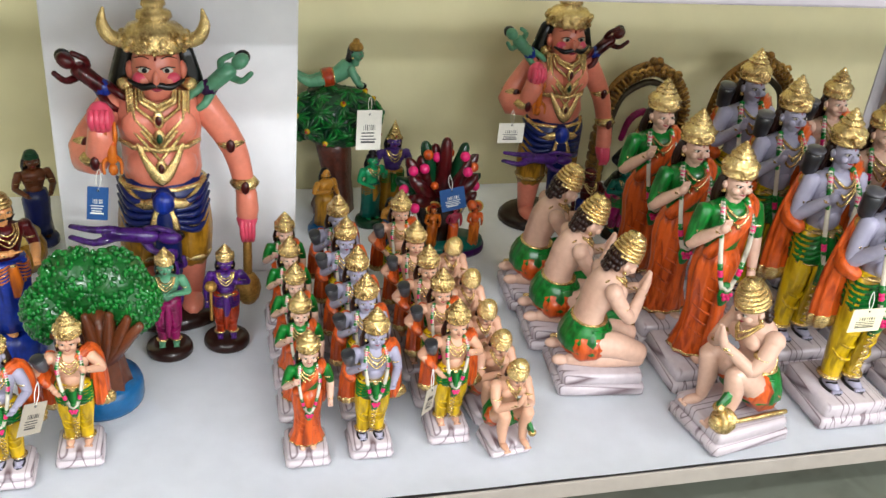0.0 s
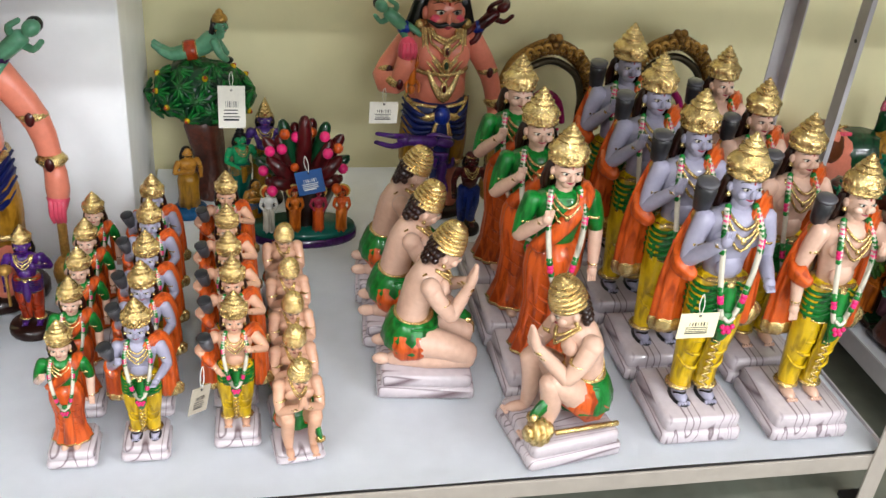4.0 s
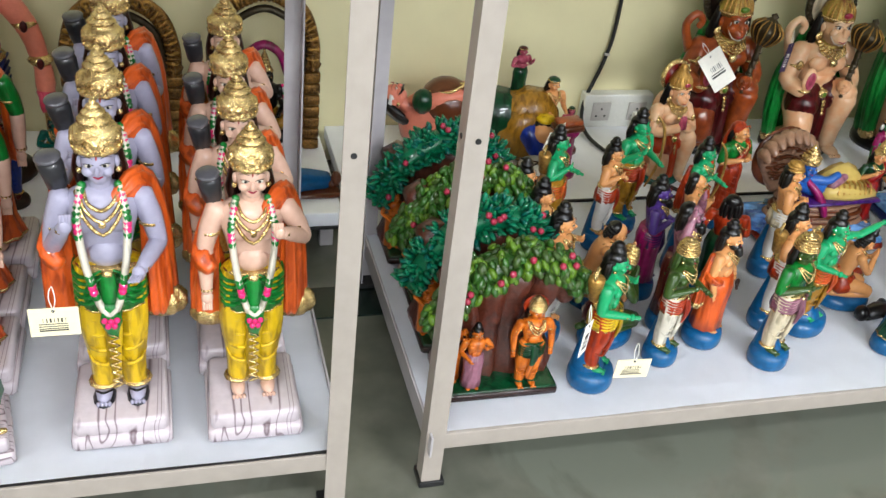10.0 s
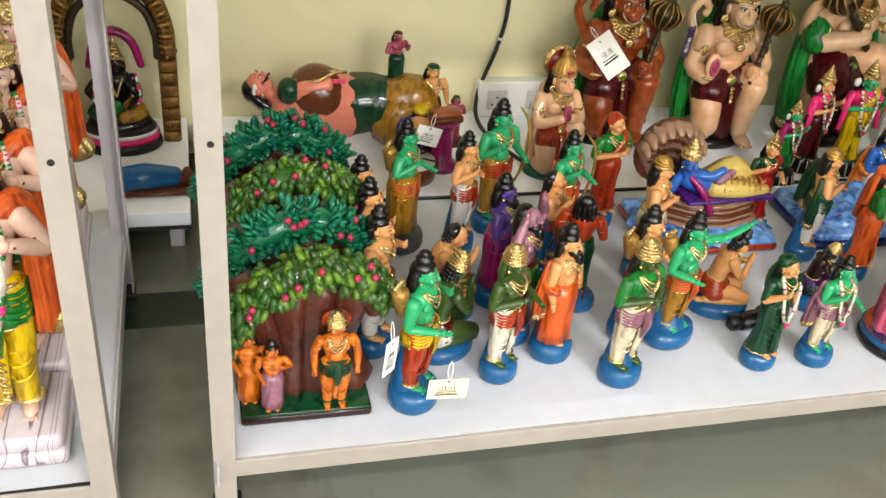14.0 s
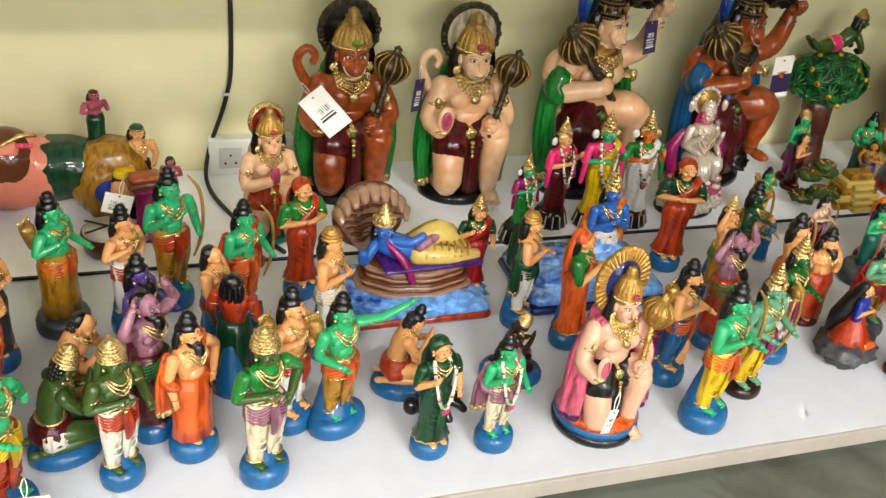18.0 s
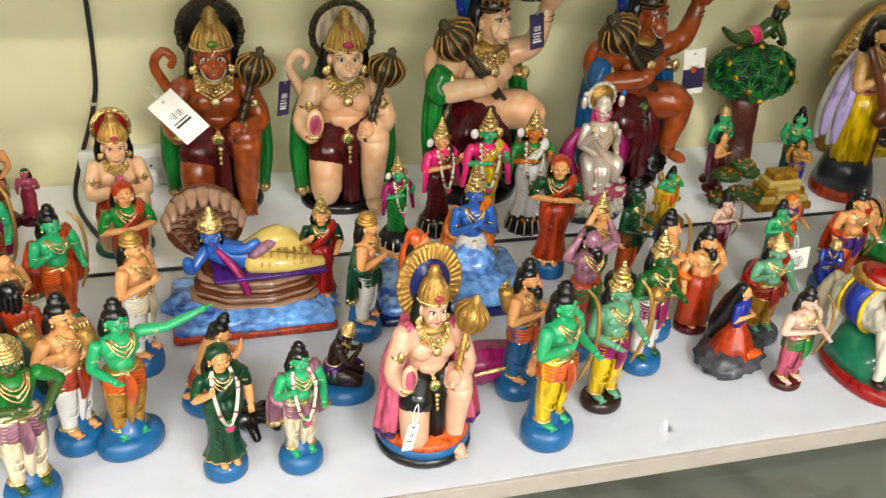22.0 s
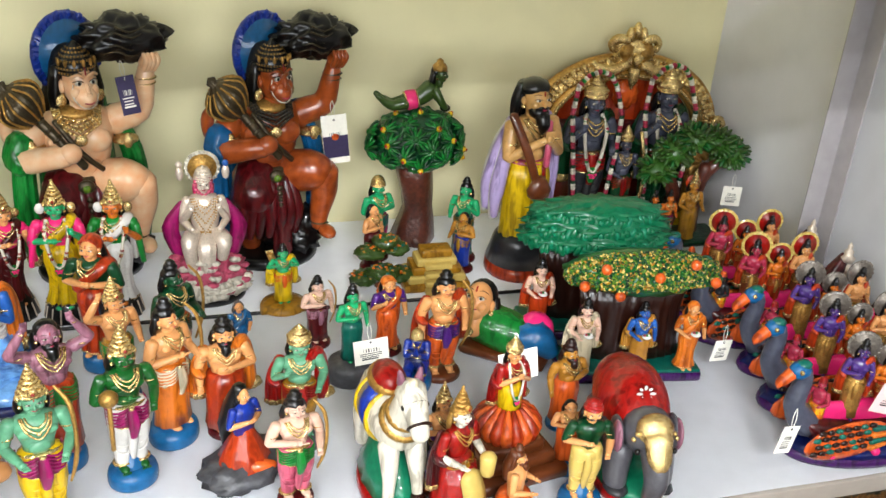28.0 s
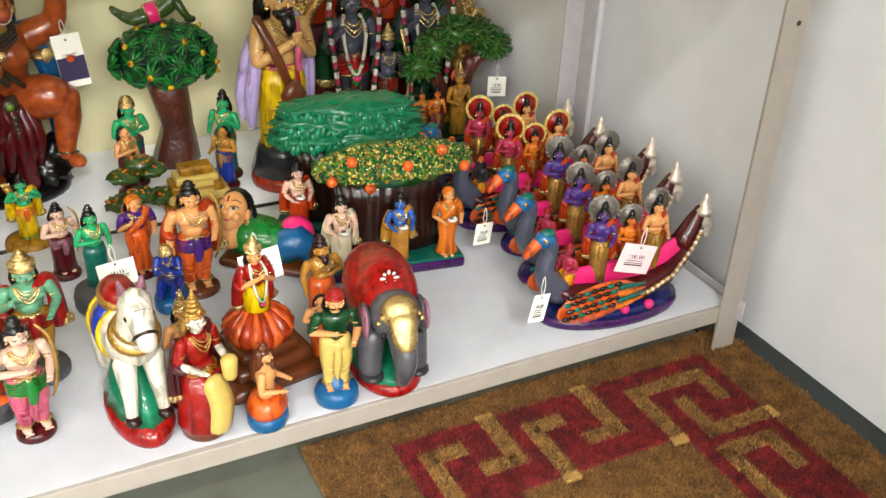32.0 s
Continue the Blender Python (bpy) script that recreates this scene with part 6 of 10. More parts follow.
def grove_set(x, y, h, leaf, label, seed, w=0.2, d=0.125):
    """A green board with a dark hollow trunk, a leafy arched crown and little dolls in front."""
    s = Sculpt()
    s.slab((0, 0, 0), (w, d, 0.016), "dark_brown", 0.004)
    s.slab((0, 0, 0.014), (w * 0.98, d * 0.98, 0.007), "dark_green", 0.003)
    s.mark("trunk")
    for px, lean in ((-0.06, -0.02), (-0.02, 0.0), (0.02, 0.0), (0.06, 0.02)):
        s.limb([(px * 1.25, 0.012, 0.018), (px * 0.85, 0.02, 0.1), (px * 1.05 + lean, 0.008, h * 0.74)], [0.036, 0.028, 0.032], "bark_paint", n=15, ripple=0.13, folds=5)
    lumpy(s, (0, 0.03, h * 0.4), (0.075, 0.026, h * 0.4), "bark_paint", seed, amp=0.2, freq=3)
    arc = [(-0.118, -0.02, h * 0.44), (-0.098, -0.022, h * 0.6), (-0.06, -0.02, h * 0.76), (-0.01, -0.016, h * 0.86), (0.045, -0.014, h * 0.87), (0.09, -0.016, h * 0.78), (0.118, -0.018, h * 0.66)]
    s.mark("crown")
    s.limb(arc, [0.016, 0.02, 0.024, 0.025, 0.024, 0.02, 0.016], leaf[0], n=12)
    s.limb([(q[0] * 0.9, q[1] + 0.012, q[2] - 0.02) for q in arc], 0.016, "bark_paint", n=10)
    rng = random.Random(seed)
    pods = leaf[0] == "leaf_olive"
    pts = np.array(arc)
    for i in range(420 if pods else 520):
        t = rng.uniform(0, len(arc) - 1.001)
        k = int(t)
        c = pts[k] + (pts[k + 1] - pts[k]) * (t - k)
        run = (pts[k + 1] - pts[k]) / np.linalg.norm(pts[k + 1] - pts[k])
        up = np.array((-run[2], 0, run[0]))
        a = rng.uniform(-1.9, 1.9)
        out = up * math.cos(a) + np.array((0, -1.0, 0)) * math.sin(a)
        r = rng.uniform(0.024, 0.04) * (1 - 0.25 * abs(t / 3 - 1))
        d0 = Vector(out * (0.35 if pods else 0.9) + np.array((rng.uniform(-.5, .5), rng.uniform(-.3, .3), -0.75 if pods else rng.uniform(-.5, .5))))
        e = d0.to_track_quat("Z", "Y").to_euler()
        turn = [math.degrees(v) for v in e]
        if pods:
            s.ball(c + out * r, (0.0074, 0.006, 0.0112), leaf[rng.randrange(len(leaf))], turn=turn, n=6, k=5)
        else:
            s.ball(c + out * (r + 0.004), (0.0062, 0.0038, 0.0108), leaf[rng.randrange(len(leaf))], turn=turn, n=5, k=4)
    for i in range(8):
        t = rng.uniform(0.2, 5.8)
        k = int(t)
        c = pts[k] + (pts[k + 1] - pts[k]) * (t - k)
        a = rng.uniform(0.2, 1.4)
        s.ball((c[0], c[1] - 0.046 * math.sin(a), c[2] + 0.046 * math.cos(a)), 0.0062, "rose", n=8, k=5)
    for px, py, k, c in ((0.042, -0.046, 0.165, "dark_green"), (-0.052, -0.042, 0.12, "mauve"), (-0.085, -0.02, 0.125, "saffron")):
        s.mark("little_doll", "", True)
        s.at = Matrix.Translation((px, py, 0.021)) @ Matrix.Diagonal((k * 1.2, k * 1.2, k, 1))
        if px > 0:
            figure(s, skin="saffron", lower="dhoti", cloth="saffron", sash="dark_green", arms=("down", "down"), kind="coil", hem="dark_green")
            halo(s, 0.95, 0.105, "deep_orange", "deep_orange", 0.05)
        else:
            figure(s, skin="saffron", lower="robe", cloth=c, sash=None, arms=("hold", "chest"), kind="bun", beads=False)
        s.at = Matrix.Identity(4)
    return s.put("toy_tree", pose(x, y, ON), label, "toy tree", "toy tree sets at the rack end")


grove_set(1.755, 1.23, 0.285, ["leaf_olive", "olive", "leaf_olive", "lime"], "toy tree with olive leaves over orange dolls on green board", 21)
grove_set(1.747, 1.361, 0.285, ["teal_leaf", "teal", "teal_leaf", "sea"], "toy tree with teal leaves and pink buds on green board", 22)
grove_set(1.755, 1.493, 0.285, ["leaf_olive", "olive", "leaf_olive", "lime"], "toy tree with olive leaves and pink buds on green board", 23)
grove_set(1.743, 1.64, 0.29, ["teal_leaf", "teal", "teal_leaf", "sea"], "toy tree with teal leaves beside the rack post", 24)

# ---------------- rack two: blue-footed dolls ----------------
g = "painted dolls on blue oval feet"
D = dict(group=g)
doll("standing_doll", 1.926, 1.199, 0.288, "green-skinned doll with black topknot and orange cloth holding a parrot", 55, base_r=0.044, base_h=0.034, skin="green_skin", cloth="deep_orange", sash="yellow", kind="bun", arms=("hold", "chest"), prop="quiver", **D)
doll("standing_doll", 2.08, 1.24, 0.258, "olive doll with gold cap, orange sash and white trousers", 35, base_r=0.034, base_h=0.03, skin="olive", cloth="ivory", sash="deep_orange", kind="coil", hair="olive", arms=("fold", "hold"), **D)
doll("standing_doll", 2.187, 1.283, 0.265, "bearded doll in orange robe with black hair holding a purse", 40, base_r=0.04, base_h=0.032, skin="tan_skin", lower="robe", cloth="orange", top=None, sash=None, shawl="orange", kind="bun", beard=True, arms=("down", "hip"), prop="purse", fat=1.08, **D)
doll("standing_doll", 2.286, 1.207, 0.278, "olive doll with gold cap, mauve sash and cream trousers", 25, base_r=0.039, base_h=0.032, skin="olive", top="green", cloth="cream", sash="mauve", kind="coil", hair="black", arms=("fold", "hip"), **D)
doll("standing_doll", 2.343, 1.314, 0.272, "tan doll with black topknot and white trousers, quiver on back", 45, base_r=0.038, base_h=0.03, skin="tan_skin", cloth="white", sash="deep_orange", kind="bun", arms=("chest", "fold"), prop="quiver", **D)
doll("standing_doll", 2.417, 1.295, 0.266, "green-skinned archer doll with arm stretched out and mustard trousers", 25, base_r=0.052, base_h=0.03, sx=0.8, skin="green_skin", cloth="mustard", sash="orange", kind="bun", arms=("hold", "point"), prop="quiver", **D)
doll("standing_doll", 2.552, 1.211, 0.226, "lady doll in dark green sari with flower garland", 15, base_r=0.033, base_h=0.028, skin="tan_skin", lower="sari", cloth="dark_green", top="dark_green", sash=None, kind="veil", paint2="dark_green", arms=("raise", "down"), garland=["ivory", "ivory", "red"], **D)
doll("standing_doll", 2.662, 1.206, 0.223, "green-faced doll with cream robe, pink shawl and garland", 15, base_r=0.034, base_h=0.028, skin="green_skin", cloth="cream", sash="mauve", shawl="mauve", kind="bun", arms=("raise", "hold"), garland=["ivory", "ivory", "red"], **D)
doll("standing_doll", 1.883, 1.331, 0.285, "tan doll in orange shawl and white trousers behind the trees", 60, base_r=0.036, base_h=0.03, skin="tan_skin", cloth="white", sash="deep_orange", kind="bun", arms=("point", "chest"), **D)
doll("standing_doll", 1.887, 1.442, 0.27, "tan doll with black hair and folded palms in orange", 60, base_r=0.036, base_h=0.03, skin="tan_skin", cloth="deep_orange", sash="orange", kind="bun", arms=("pray", "pray"), **D)
doll("standing_doll", 1.89, 1.543, 0.255, "tan doll with black hair in dark robe beside the trees", 60, base_r=0.036, base_h=0.03, skin="tan_skin", lower="robe", cloth="dark_grey", sash=None, kind="bun", arms=("pray", "pray"), **D)
doll("standing_doll", 2.103, 1.614, 0.258, "tan doll with flute, orange shawl and white trousers", 50, base_r=0.034, base_h=0.036, skin="tan_skin", cloth="white", sash="deep_orange", kind="bun", arms=("chest", "fold"), prop="flute", **D)
doll("standing_doll", 2.185, 1.68, 0.29, "green-skinned doll with gold bow and mustard trousers", 25, base_r=0.038, base_h=0.034, skin="green_skin", cloth="mustard", sash="deep_orange", kind="bun", arms=("raise", "hold"), prop="bow", **D)
doll("standing_doll", 1.99, 1.64, 0.275, "green-skinned doll with draped mustard robe on dark rock foot", 60, base="rock_paint", base_r=0.05, base_h=0.03, skin="green_skin", lower="robe", cloth="mustard", sash="orange", kind="bun", arms=("chest", "hold"), prop="quiver", fat=1.15, **D)
doll("standing_doll", 2.123, 1.442, 0.268, "violet-skinned doll with black topknot in purple robe", 60, base_r=0.036, base_h=0.034, skin="violet_skin", lower="robe", cloth="magenta", sash="purple", kind="bun", arms=("fold", "hold"), beard=True, **D)
doll("standing_doll", 2.13, 1.334, 0.268, "mauve bearded doll with both arms raised over head", 50, base_r=0.036, base_h=0.03, skin="mauve", lower="robe", cloth="maroon", sash="green", kind="none", beard=True, arms=("up", "up"), **D)
doll("standing_doll", 2.307, 1.604, 0.26, "green-skinned doll in orange shawl holding gold bow", 35, base_r=0.036, base_h=0.032, skin="green_skin", cloth="orange", sash="orange", shawl="deep_orange", kind="bun", arms=("raise", "hold"), prop="bow", **D)
doll("standing_doll", 2.423, 1.675, 0.255, "lady doll in orange sari with covered head", 20, base_r=0.034, base_h=0.036, skin="tan_skin", lower="sari", cloth="deep_orange", top="green", sash=None, kind="veil", paint2="deep_orange", arms=("fold", "fold"), **D)
doll("standing_doll", 2.267, 1.417, 0.235, "doll with long black hair and orange cloth turned away", 150, base_r=0.05, base_h=0.028, sx=0.8, skin="brown", lower="robe", cloth="dark_green", sash=None, top="deep_orange", kind="none", arms=("hold", "down"), **D)
doll("standing_doll", 2.243, 1.513, 0.225, "small tan doll with black hair and blue cloth", 60, base_r=0.034, base_h=0.03, skin="tan_skin", cloth="blue", sash="deep_orange", kind="none", arms=("pray", "pray"), **D)
doll("standing_doll", 2.437, 1.486, 0.264, "tan doll with gold cap, folded arms and white trousers", 60, base_r=0.036, base_h=0.034, skin="tan_skin", cloth="white", sash="cream", kind="turban", paint2="dull_gold", arms=("fold", "fold"), **D)
doll("standing_doll", 2.82, 1.518, 0.25, "tan doll with gold cap and green shawl beside painted water", 65, base_r=0.034, base_h=0.03, skin="tan_skin", cloth="white", sash="dark_green", shawl="dark_green", kind="turban", paint2="dull_gold", arms=("fold", "hold"), **D)
doll("standing_doll", 2.893, 1.442, 0.25, "lady doll in orange sari with covered head and joined palms", 55, base_r=0.034, base_h=0.03, skin="tan_skin", lower="sari", cloth="orange", top="green", sash=None, kind="veil", paint2="orange", arms=("pray", "pray"), **D)
doll("standing_doll", 3.227, 1.659, 0.262, "lady doll in orange sari with long black hair, arms folded", -20, base_r=0.034, base_h=0.034, skin="tan_skin", lower="sari", cloth="deep_orange", top="dark_green", sash=None, kind="veil", paint2="deep_orange", arms=("fold", "fold"), **D)
doll("standing_doll", 3.05, 1.188, 0.293, "green-skinned doll with black topknot, orange sash and yellow trousers", 30, base_r=0.045, base_h=0.034, skin="green_skin", cloth="yellow", sash="orange", kind="bun", arms=("raise", "hold"), prop="bow", **D)
doll("standing_doll", 3.17, 1.249, 0.282, "green-skinned doll with gold crown, pink sash and yellow trousers", 15, base="dark_brown", base_r=0.036, base_h=0.02, skin="leaf_skin", cloth="yellow", sash="magenta", kind="tall", arms=("hold", "hold"), prop="bow", **D)
doll("standing_doll", 3.04, 1.31, 0.26, "tan doll with quiver and blue trousers behind the green doll", 40, base_r=0.038, base_h=0.03, skin="tan_skin", cloth="blue", sash="orange", kind="bun", arms=("fold", "hold"), prop="quiver", beard=True, **D)
doll("standing_doll", 3.179, 1.391, 0.256, "mauve bearded doll with arms raised over head", 20, base_r=0.036, base_h=0.03, skin="mauve", lower="robe", cloth="deep_orange", sash="green", kind="none", beard=True, arms=("up", "up"), **D)
doll("standing_doll", 3.282, 1.333, 0.28, "dark green doll with gold crown, white trousers and gold club", 20, base_r=0.038, base_h=0.028, skin="forest", cloth="white", sash="magenta", kind="tall", arms=("fold", "hold"), prop="mace", **D)
doll("standing_doll", 3.263, 1.533, 0.25, "tan doll with gold crown and green sash", 30, base_r=0.034, base_h=0.03, skin="tan_skin", cloth="mustard", sash="green", kind="tall", arms=("up", "hold"), **D)
doll("standing_doll", 3.345, 1.426, 0.262, "tan doll with black hair, saffron shawl and gold bow", 45, base_r=0.042, base_h=0.03, skin="tan_skin", lower="robe", cloth="saffron", sash="cream", kind="bun", arms=("fold", "hold"), prop="bow", **D)
doll("standing_doll", 3.357, 1.583, 0.245, "dark green doll with black hair and gold bow", 40, base="black", base_r=0.036, base_h=0.024, skin="dark_green", cloth="orange", sash="dark_green", kind="bun", arms=("hold", "hold"), prop="bow", **D)


def kneel_doll(x, y, h, rz, label, base="blue", base_r=0.05, crown_extra=1.32, **kw):
    s = Sculpt()
    puck(s, base_r, 0.024, base, 0.85, 1.15)
    kneeler(s, (h - 0.024) / crown_extra, 0.022, club=False, **kw)
    return s.put("kneeling_doll", pose(x, y, ON, 0, 0, rz), label, "doll", "kneeling dolls between the standing ones")


kneel_doll(2.0, 1.311, 0.235, 110, "kneeling olive doll with gold cap and white cloth on blue foot", skin="olive", cloth="maroon", under="ivory", kind="coil", hair="black", crown_extra=1.3)
kneel_doll(2.025, 1.417, 0.215, 70, "crouching doll in red-orange cloth with black hair", skin="tan_skin", cloth="deep_orange", under="deep_orange", kind="none", hair="black", crown_extra=1.15)
kneel_doll(2.55, 1.366, 0.20, 80, "kneeling tan doll with black hair bowing in orange cloth", skin="tan_skin", cloth="deep_orange", under="deep_orange", kind="bun", hair="black", crown_extra=1.25)
kneel_doll(2.75, 1.361, 0.165, 75, "crouching dark doll with gold cap and purple cloth", skin="dark_brown", cloth="purple", under="dark_green", kind="coil", hair="black", crown_extra=1.3)
s = Sculpt()
s.limb([(-0.075, 0.0, 0.034), (-0.02, 0.0, 0.04), (0.05, 0.0, 0.038)], [0.024, 0.037, 0.03], "magenta", n=28, ripple=0.07, folds=9)
for i, p in enumerate(((0.075, -0.016, 0.05), (0.078, 0.018, 0.046), (0.062, -0.028, 0.03), (0.09, 0.0, 0.028), (0.066, 0.022, 0.066))):
    s.ball(p, (0.021, 0.018, 0.017), "tan_skin", n=10, k=7)
s.limb([(0.06, -0.02, 0.06), (0.085, -0.024, 0.074)], [0.014, 0.005], "gold", n=8)
s.limb([(-0.06, -0.034, 0.04), (0.0, -0.04, 0.05), (0.05, -0.032, 0.046)], 0.004, "gold", n=6)
s.put("lying_doll", pose(3.0, 1.345, ON, 0, 0, 4), "doll lying wrapped in shiny magenta cloth with gold edge", "doll")
s = Sculpt()
s.limb([(-0.03, 0.01, 0.016), (0.0, 0.0, 0.02), (0.04, -0.012, 0.014)], [0.014, 0.018, 0.010], "black", n=12)
for p in ((0.03, -0.04), (-0.01, -0.042), (0.05, 0.012)):
    s.limb([(0.008, 0.0, 0.018), (p[0] * 0.7, p[1] * 0.6, 0.02), (p[0], p[1], 0.008)], [0.010, 0.009, 0.007], "black", n=8)
s.ball((-0.045, 0.014, 0.024), (0.016, 0.015, 0.017), "black", n=12, k=8)
s.put("lying_doll", pose(2.59, 1.30, ON, 0, 0, 30), "small black figure lying on the sheet between dolls", "doll")
kneel_doll(3.77, 1.499, 0.148, -20, "kneeling blue doll with gold cap and joined palms", base="blue", base_r=0.035, skin="royal", cloth="navy", under="royal", kind="coil", hair="navy", crown_extra=1.3)


def monkey(x, y, z, h, rz, label, skin, halo_paint, rim, mode, shawl="green"):
    """A stocky monkey-faced doll with one knee raised; mode tells what it holds."""
    s = Sculpt()
    k = h / 1.12
    slim = {"seat": 0.82, "pray": 0.88, "lift": 0.9, "bless": 0.96}[mode]
    s.at = Matrix.Diagonal((k * slim, k * (0.5 + 0.5 * slim), k, 1))
    foot = {"pray": "teal", "seat": "orange"}.get(mode, "black")
    lift = mode == "lift"
    broad = {"lift": 1.42, "seat": 1.4, "bless": 1.62}.get(mode, 1.72)
    metal = "bronze" if mode != "seat" else "dull_gold"
    loin = {"bless": "maroon", "lift": "maroon", "pray": "deep_orange", "seat": "black"}[mode]
    s.lathe([(0.24, 0), (0.245, 0.015), (0.24, 0.04), (0.21, 0.055), (0, 0.058)], foot, (0, 0, 0), 1.0, 0.8, n=30)
    if mode == "seat":
        s.lathe([(0.3, 0), (0.306, 0.02), (0.3, 0.05)], "black", (0, 0, 0), 1.0, 0.9, n=28)
        s.lathe([(0.296, 0.05), (0.298, 0.09), (0.29, 0.1)], "blue", (0, 0, 0), 1.0, 0.9, n=28)
        s.lathe([(0.29, 0.1), (0.27, 0.13), (0, 0.132)], "orange", (0, 0, 0), 1.0, 0.9, n=28)
    # cloak behind and down both sides
    s.limb([(0, 0.09, 0.74), (0, 0.13, 0.5), (0, 0.12, 0.2), (0, 0.1, 0.06)], [0.14, 0.16, 0.18, 0.18], shawl, n=36, flat=0.4, ripple=0.06, folds=12)
    if mode != "pray":
        for sx in (-1, 1):
            s.limb([(sx * 0.15, 0.03, 0.7), (sx * 0.235, 0.02, 0.52), (sx * 0.25, -0.0, 0.3), (sx * 0.235, -0.02, 0.1)], [0.034, 0.044, 0.05, 0.04], shawl, n=32, ripple=0.13, folds=8)
            s.limb([(sx * 0.235, -0.02, 0.105), (sx * 0.232, -0.02, 0.085)], [0.046, 0.046], "gold", n=32, ripple=0.13, folds=8)
    # legs
    if lift:
        lumpy(s, (0.1, -0.03, 0.12), (0.17, 0.14, 0.11), "black", 4, n=44, k=26, amp=0.35, freq=3)
        s.limb([(-0.08, 0.0, 0.40), (-0.1, -0.03, 0.24), (-0.1, -0.01, 0.07)], [0.10, 0.08, 0.05], skin, n=14)
        s.limb([(0.07, 0.0, 0.40), (0.17, -0.12, 0.44), (0.235, -0.14, 0.435)], [0.10, 0.094, 0.072], skin, n=18)
        s.limb([(0.235, -0.14, 0.435), (0.245, -0.125, 0.34), (0.225, -0.12, 0.24), (0.215, -0.13, 0.17)], [0.074, 0.066, 0.05, 0.038], skin, n=18)
        s.ball((0.24, -0.185, 0.16), (0.042, 0.07, 0.026), skin, n=12, k=7)
        s.ball((0.217, -0.13, 0.19), (0.044, 0.044, 0.013), metal, n=12, k=5)
        for q in range(7):
            a = radians(-62 + 20 * q)
            s.limb([(0.1 * math.sin(a) - 0.02, -0.1 - 0.02 * math.cos(a), 0.41), (0.15 * math.sin(a) - 0.03, -0.13 - 0.03 * math.cos(a), 0.28), (0.15 * math.sin(a) - 0.04, -0.12 - 0.03 * math.cos(a), 0.16)], [0.03, 0.034, 0.018], loin, n=10)
    else:
        s.limb([(-0.09, 0.0, 0.36), (-0.12, -0.13, 0.26), (-0.12, -0.16, 0.14)], [0.105, 0.095, 0.085], skin, n=16)
        s.limb([(-0.12, -0.15, 0.13), (-0.12, 0.0, 0.08)], [0.078, 0.06], skin, n=12)
        s.limb([(0.09, 0.0, 0.36), (0.14, -0.13, 0.44), (0.15, -0.17, 0.42)], [0.105, 0.092, 0.08], skin, n=16)
        s.limb([(0.15, -0.17, 0.42), (0.145, -0.14, 0.22), (0.145, -0.15, 0.08)], [0.08, 0.07, 0.05], skin, n=16)
        s.ball((0.145, -0.2, 0.065), (0.05, 0.085, 0.032), skin, n=12, k=7)
        for q in range(4):
            s.ball((0.115 + 0.02 * q, -0.275, 0.055), (0.012, 0.018, 0.013), skin, n=7, k=5)
    # loincloth
    s.lathe([(0.135, 0.33), (0.165, 0.35), (0.165, 0.42), (0.14, 0.455)], loin, sy=0.8, n=30, ripple=0.03, folds=10)
    s.limb([(-0.06, -0.03, 0.4), (-0.1, -0.09, 0.345), (-0.11, -0.12, 0.32)], [0.115, 0.11, 0.106], loin, n=24, ripple=0.05, folds=9)
    if not lift:
        s.limb([(0.07, -0.02, 0.38), (0.115, -0.09, 0.42)], [0.112, 0.106], loin, n=24, ripple=0.05, folds=9)
    s.limb([(0.01, -0.13, 0.42), (0.02, -0.15, 0.28), (0.025, -0.15, 0.08)], [0.034, 0.04, 0.045], loin, n=25, flat=0.55, ripple=0.14, folds=5)
    s.lathe([(0.135, 0), (0.152, 0.012), (0.135, 0.026)], metal if lift else "gold", (0, 0, 0.435), sy=0.8, n=24)
    s.beads([(-0.13, -0.07, 0.44), (-0.07, -0.115, 0.425), (0, -0.13, 0.42), (0.07, -0.115, 0.425), (0.13, -0.07, 0.44)], 0.011, [metal if lift else "gold"], 1.15)
    s.ball((0.0, -0.135, 0.43), (0.04, 0.022, 0.034), metal if lift else "gold", n=12, k=7)
    s.ball((0.0, -0.15, 0.43), (0.02, 0.014, 0.018), "lime", n=9, k=5)
    for q in range(4):
        s.ball((0.008, -0.16 - 0.006 * q, 0.385 - 0.024 * q), (0.018 - 0.002 * q, 0.01, 0.014), metal if lift else "gold", n=8, k=5)
    # chest
    s.lathe([(0.13, 0.43), (0.13, 0.5), (0.15, 0.58), (0.165, 0.65), (0.14, 0.715), (0.06, 0.75)], skin, sy=0.72, n=24)
    for sx in (-1, 1):
        s.ball((sx * 0.066, -0.085, 0.615), (0.072, 0.036, 0.055), skin, n=14, k=8)
        s.ball((sx * 0.165, 0.0, 0.665), (0.068, 0.062, 0.062), skin, n=14, k=8)
    s.ball((0, -0.07, 0.51), (0.09, 0.035, 0.05), skin, n=12, k=7)
    if mode == "seat":
        for sx in (-1, 1):
            s.limb([(sx * 0.12, 0.0, 0.72), (sx * 0.19, 0.0, 0.55), (sx * 0.235, -0.03, 0.32), (sx * 0.26, -0.05, 0.17)], [0.04, 0.058, 0.075, 0.082], "pink", n=28, ripple=0.14, folds=7)
            s.limb([(sx * 0.26, -0.05, 0.175), (sx * 0.262, -0.05, 0.15)], [0.078, 0.08], "purple", n=28, ripple=0.14, folds=7)
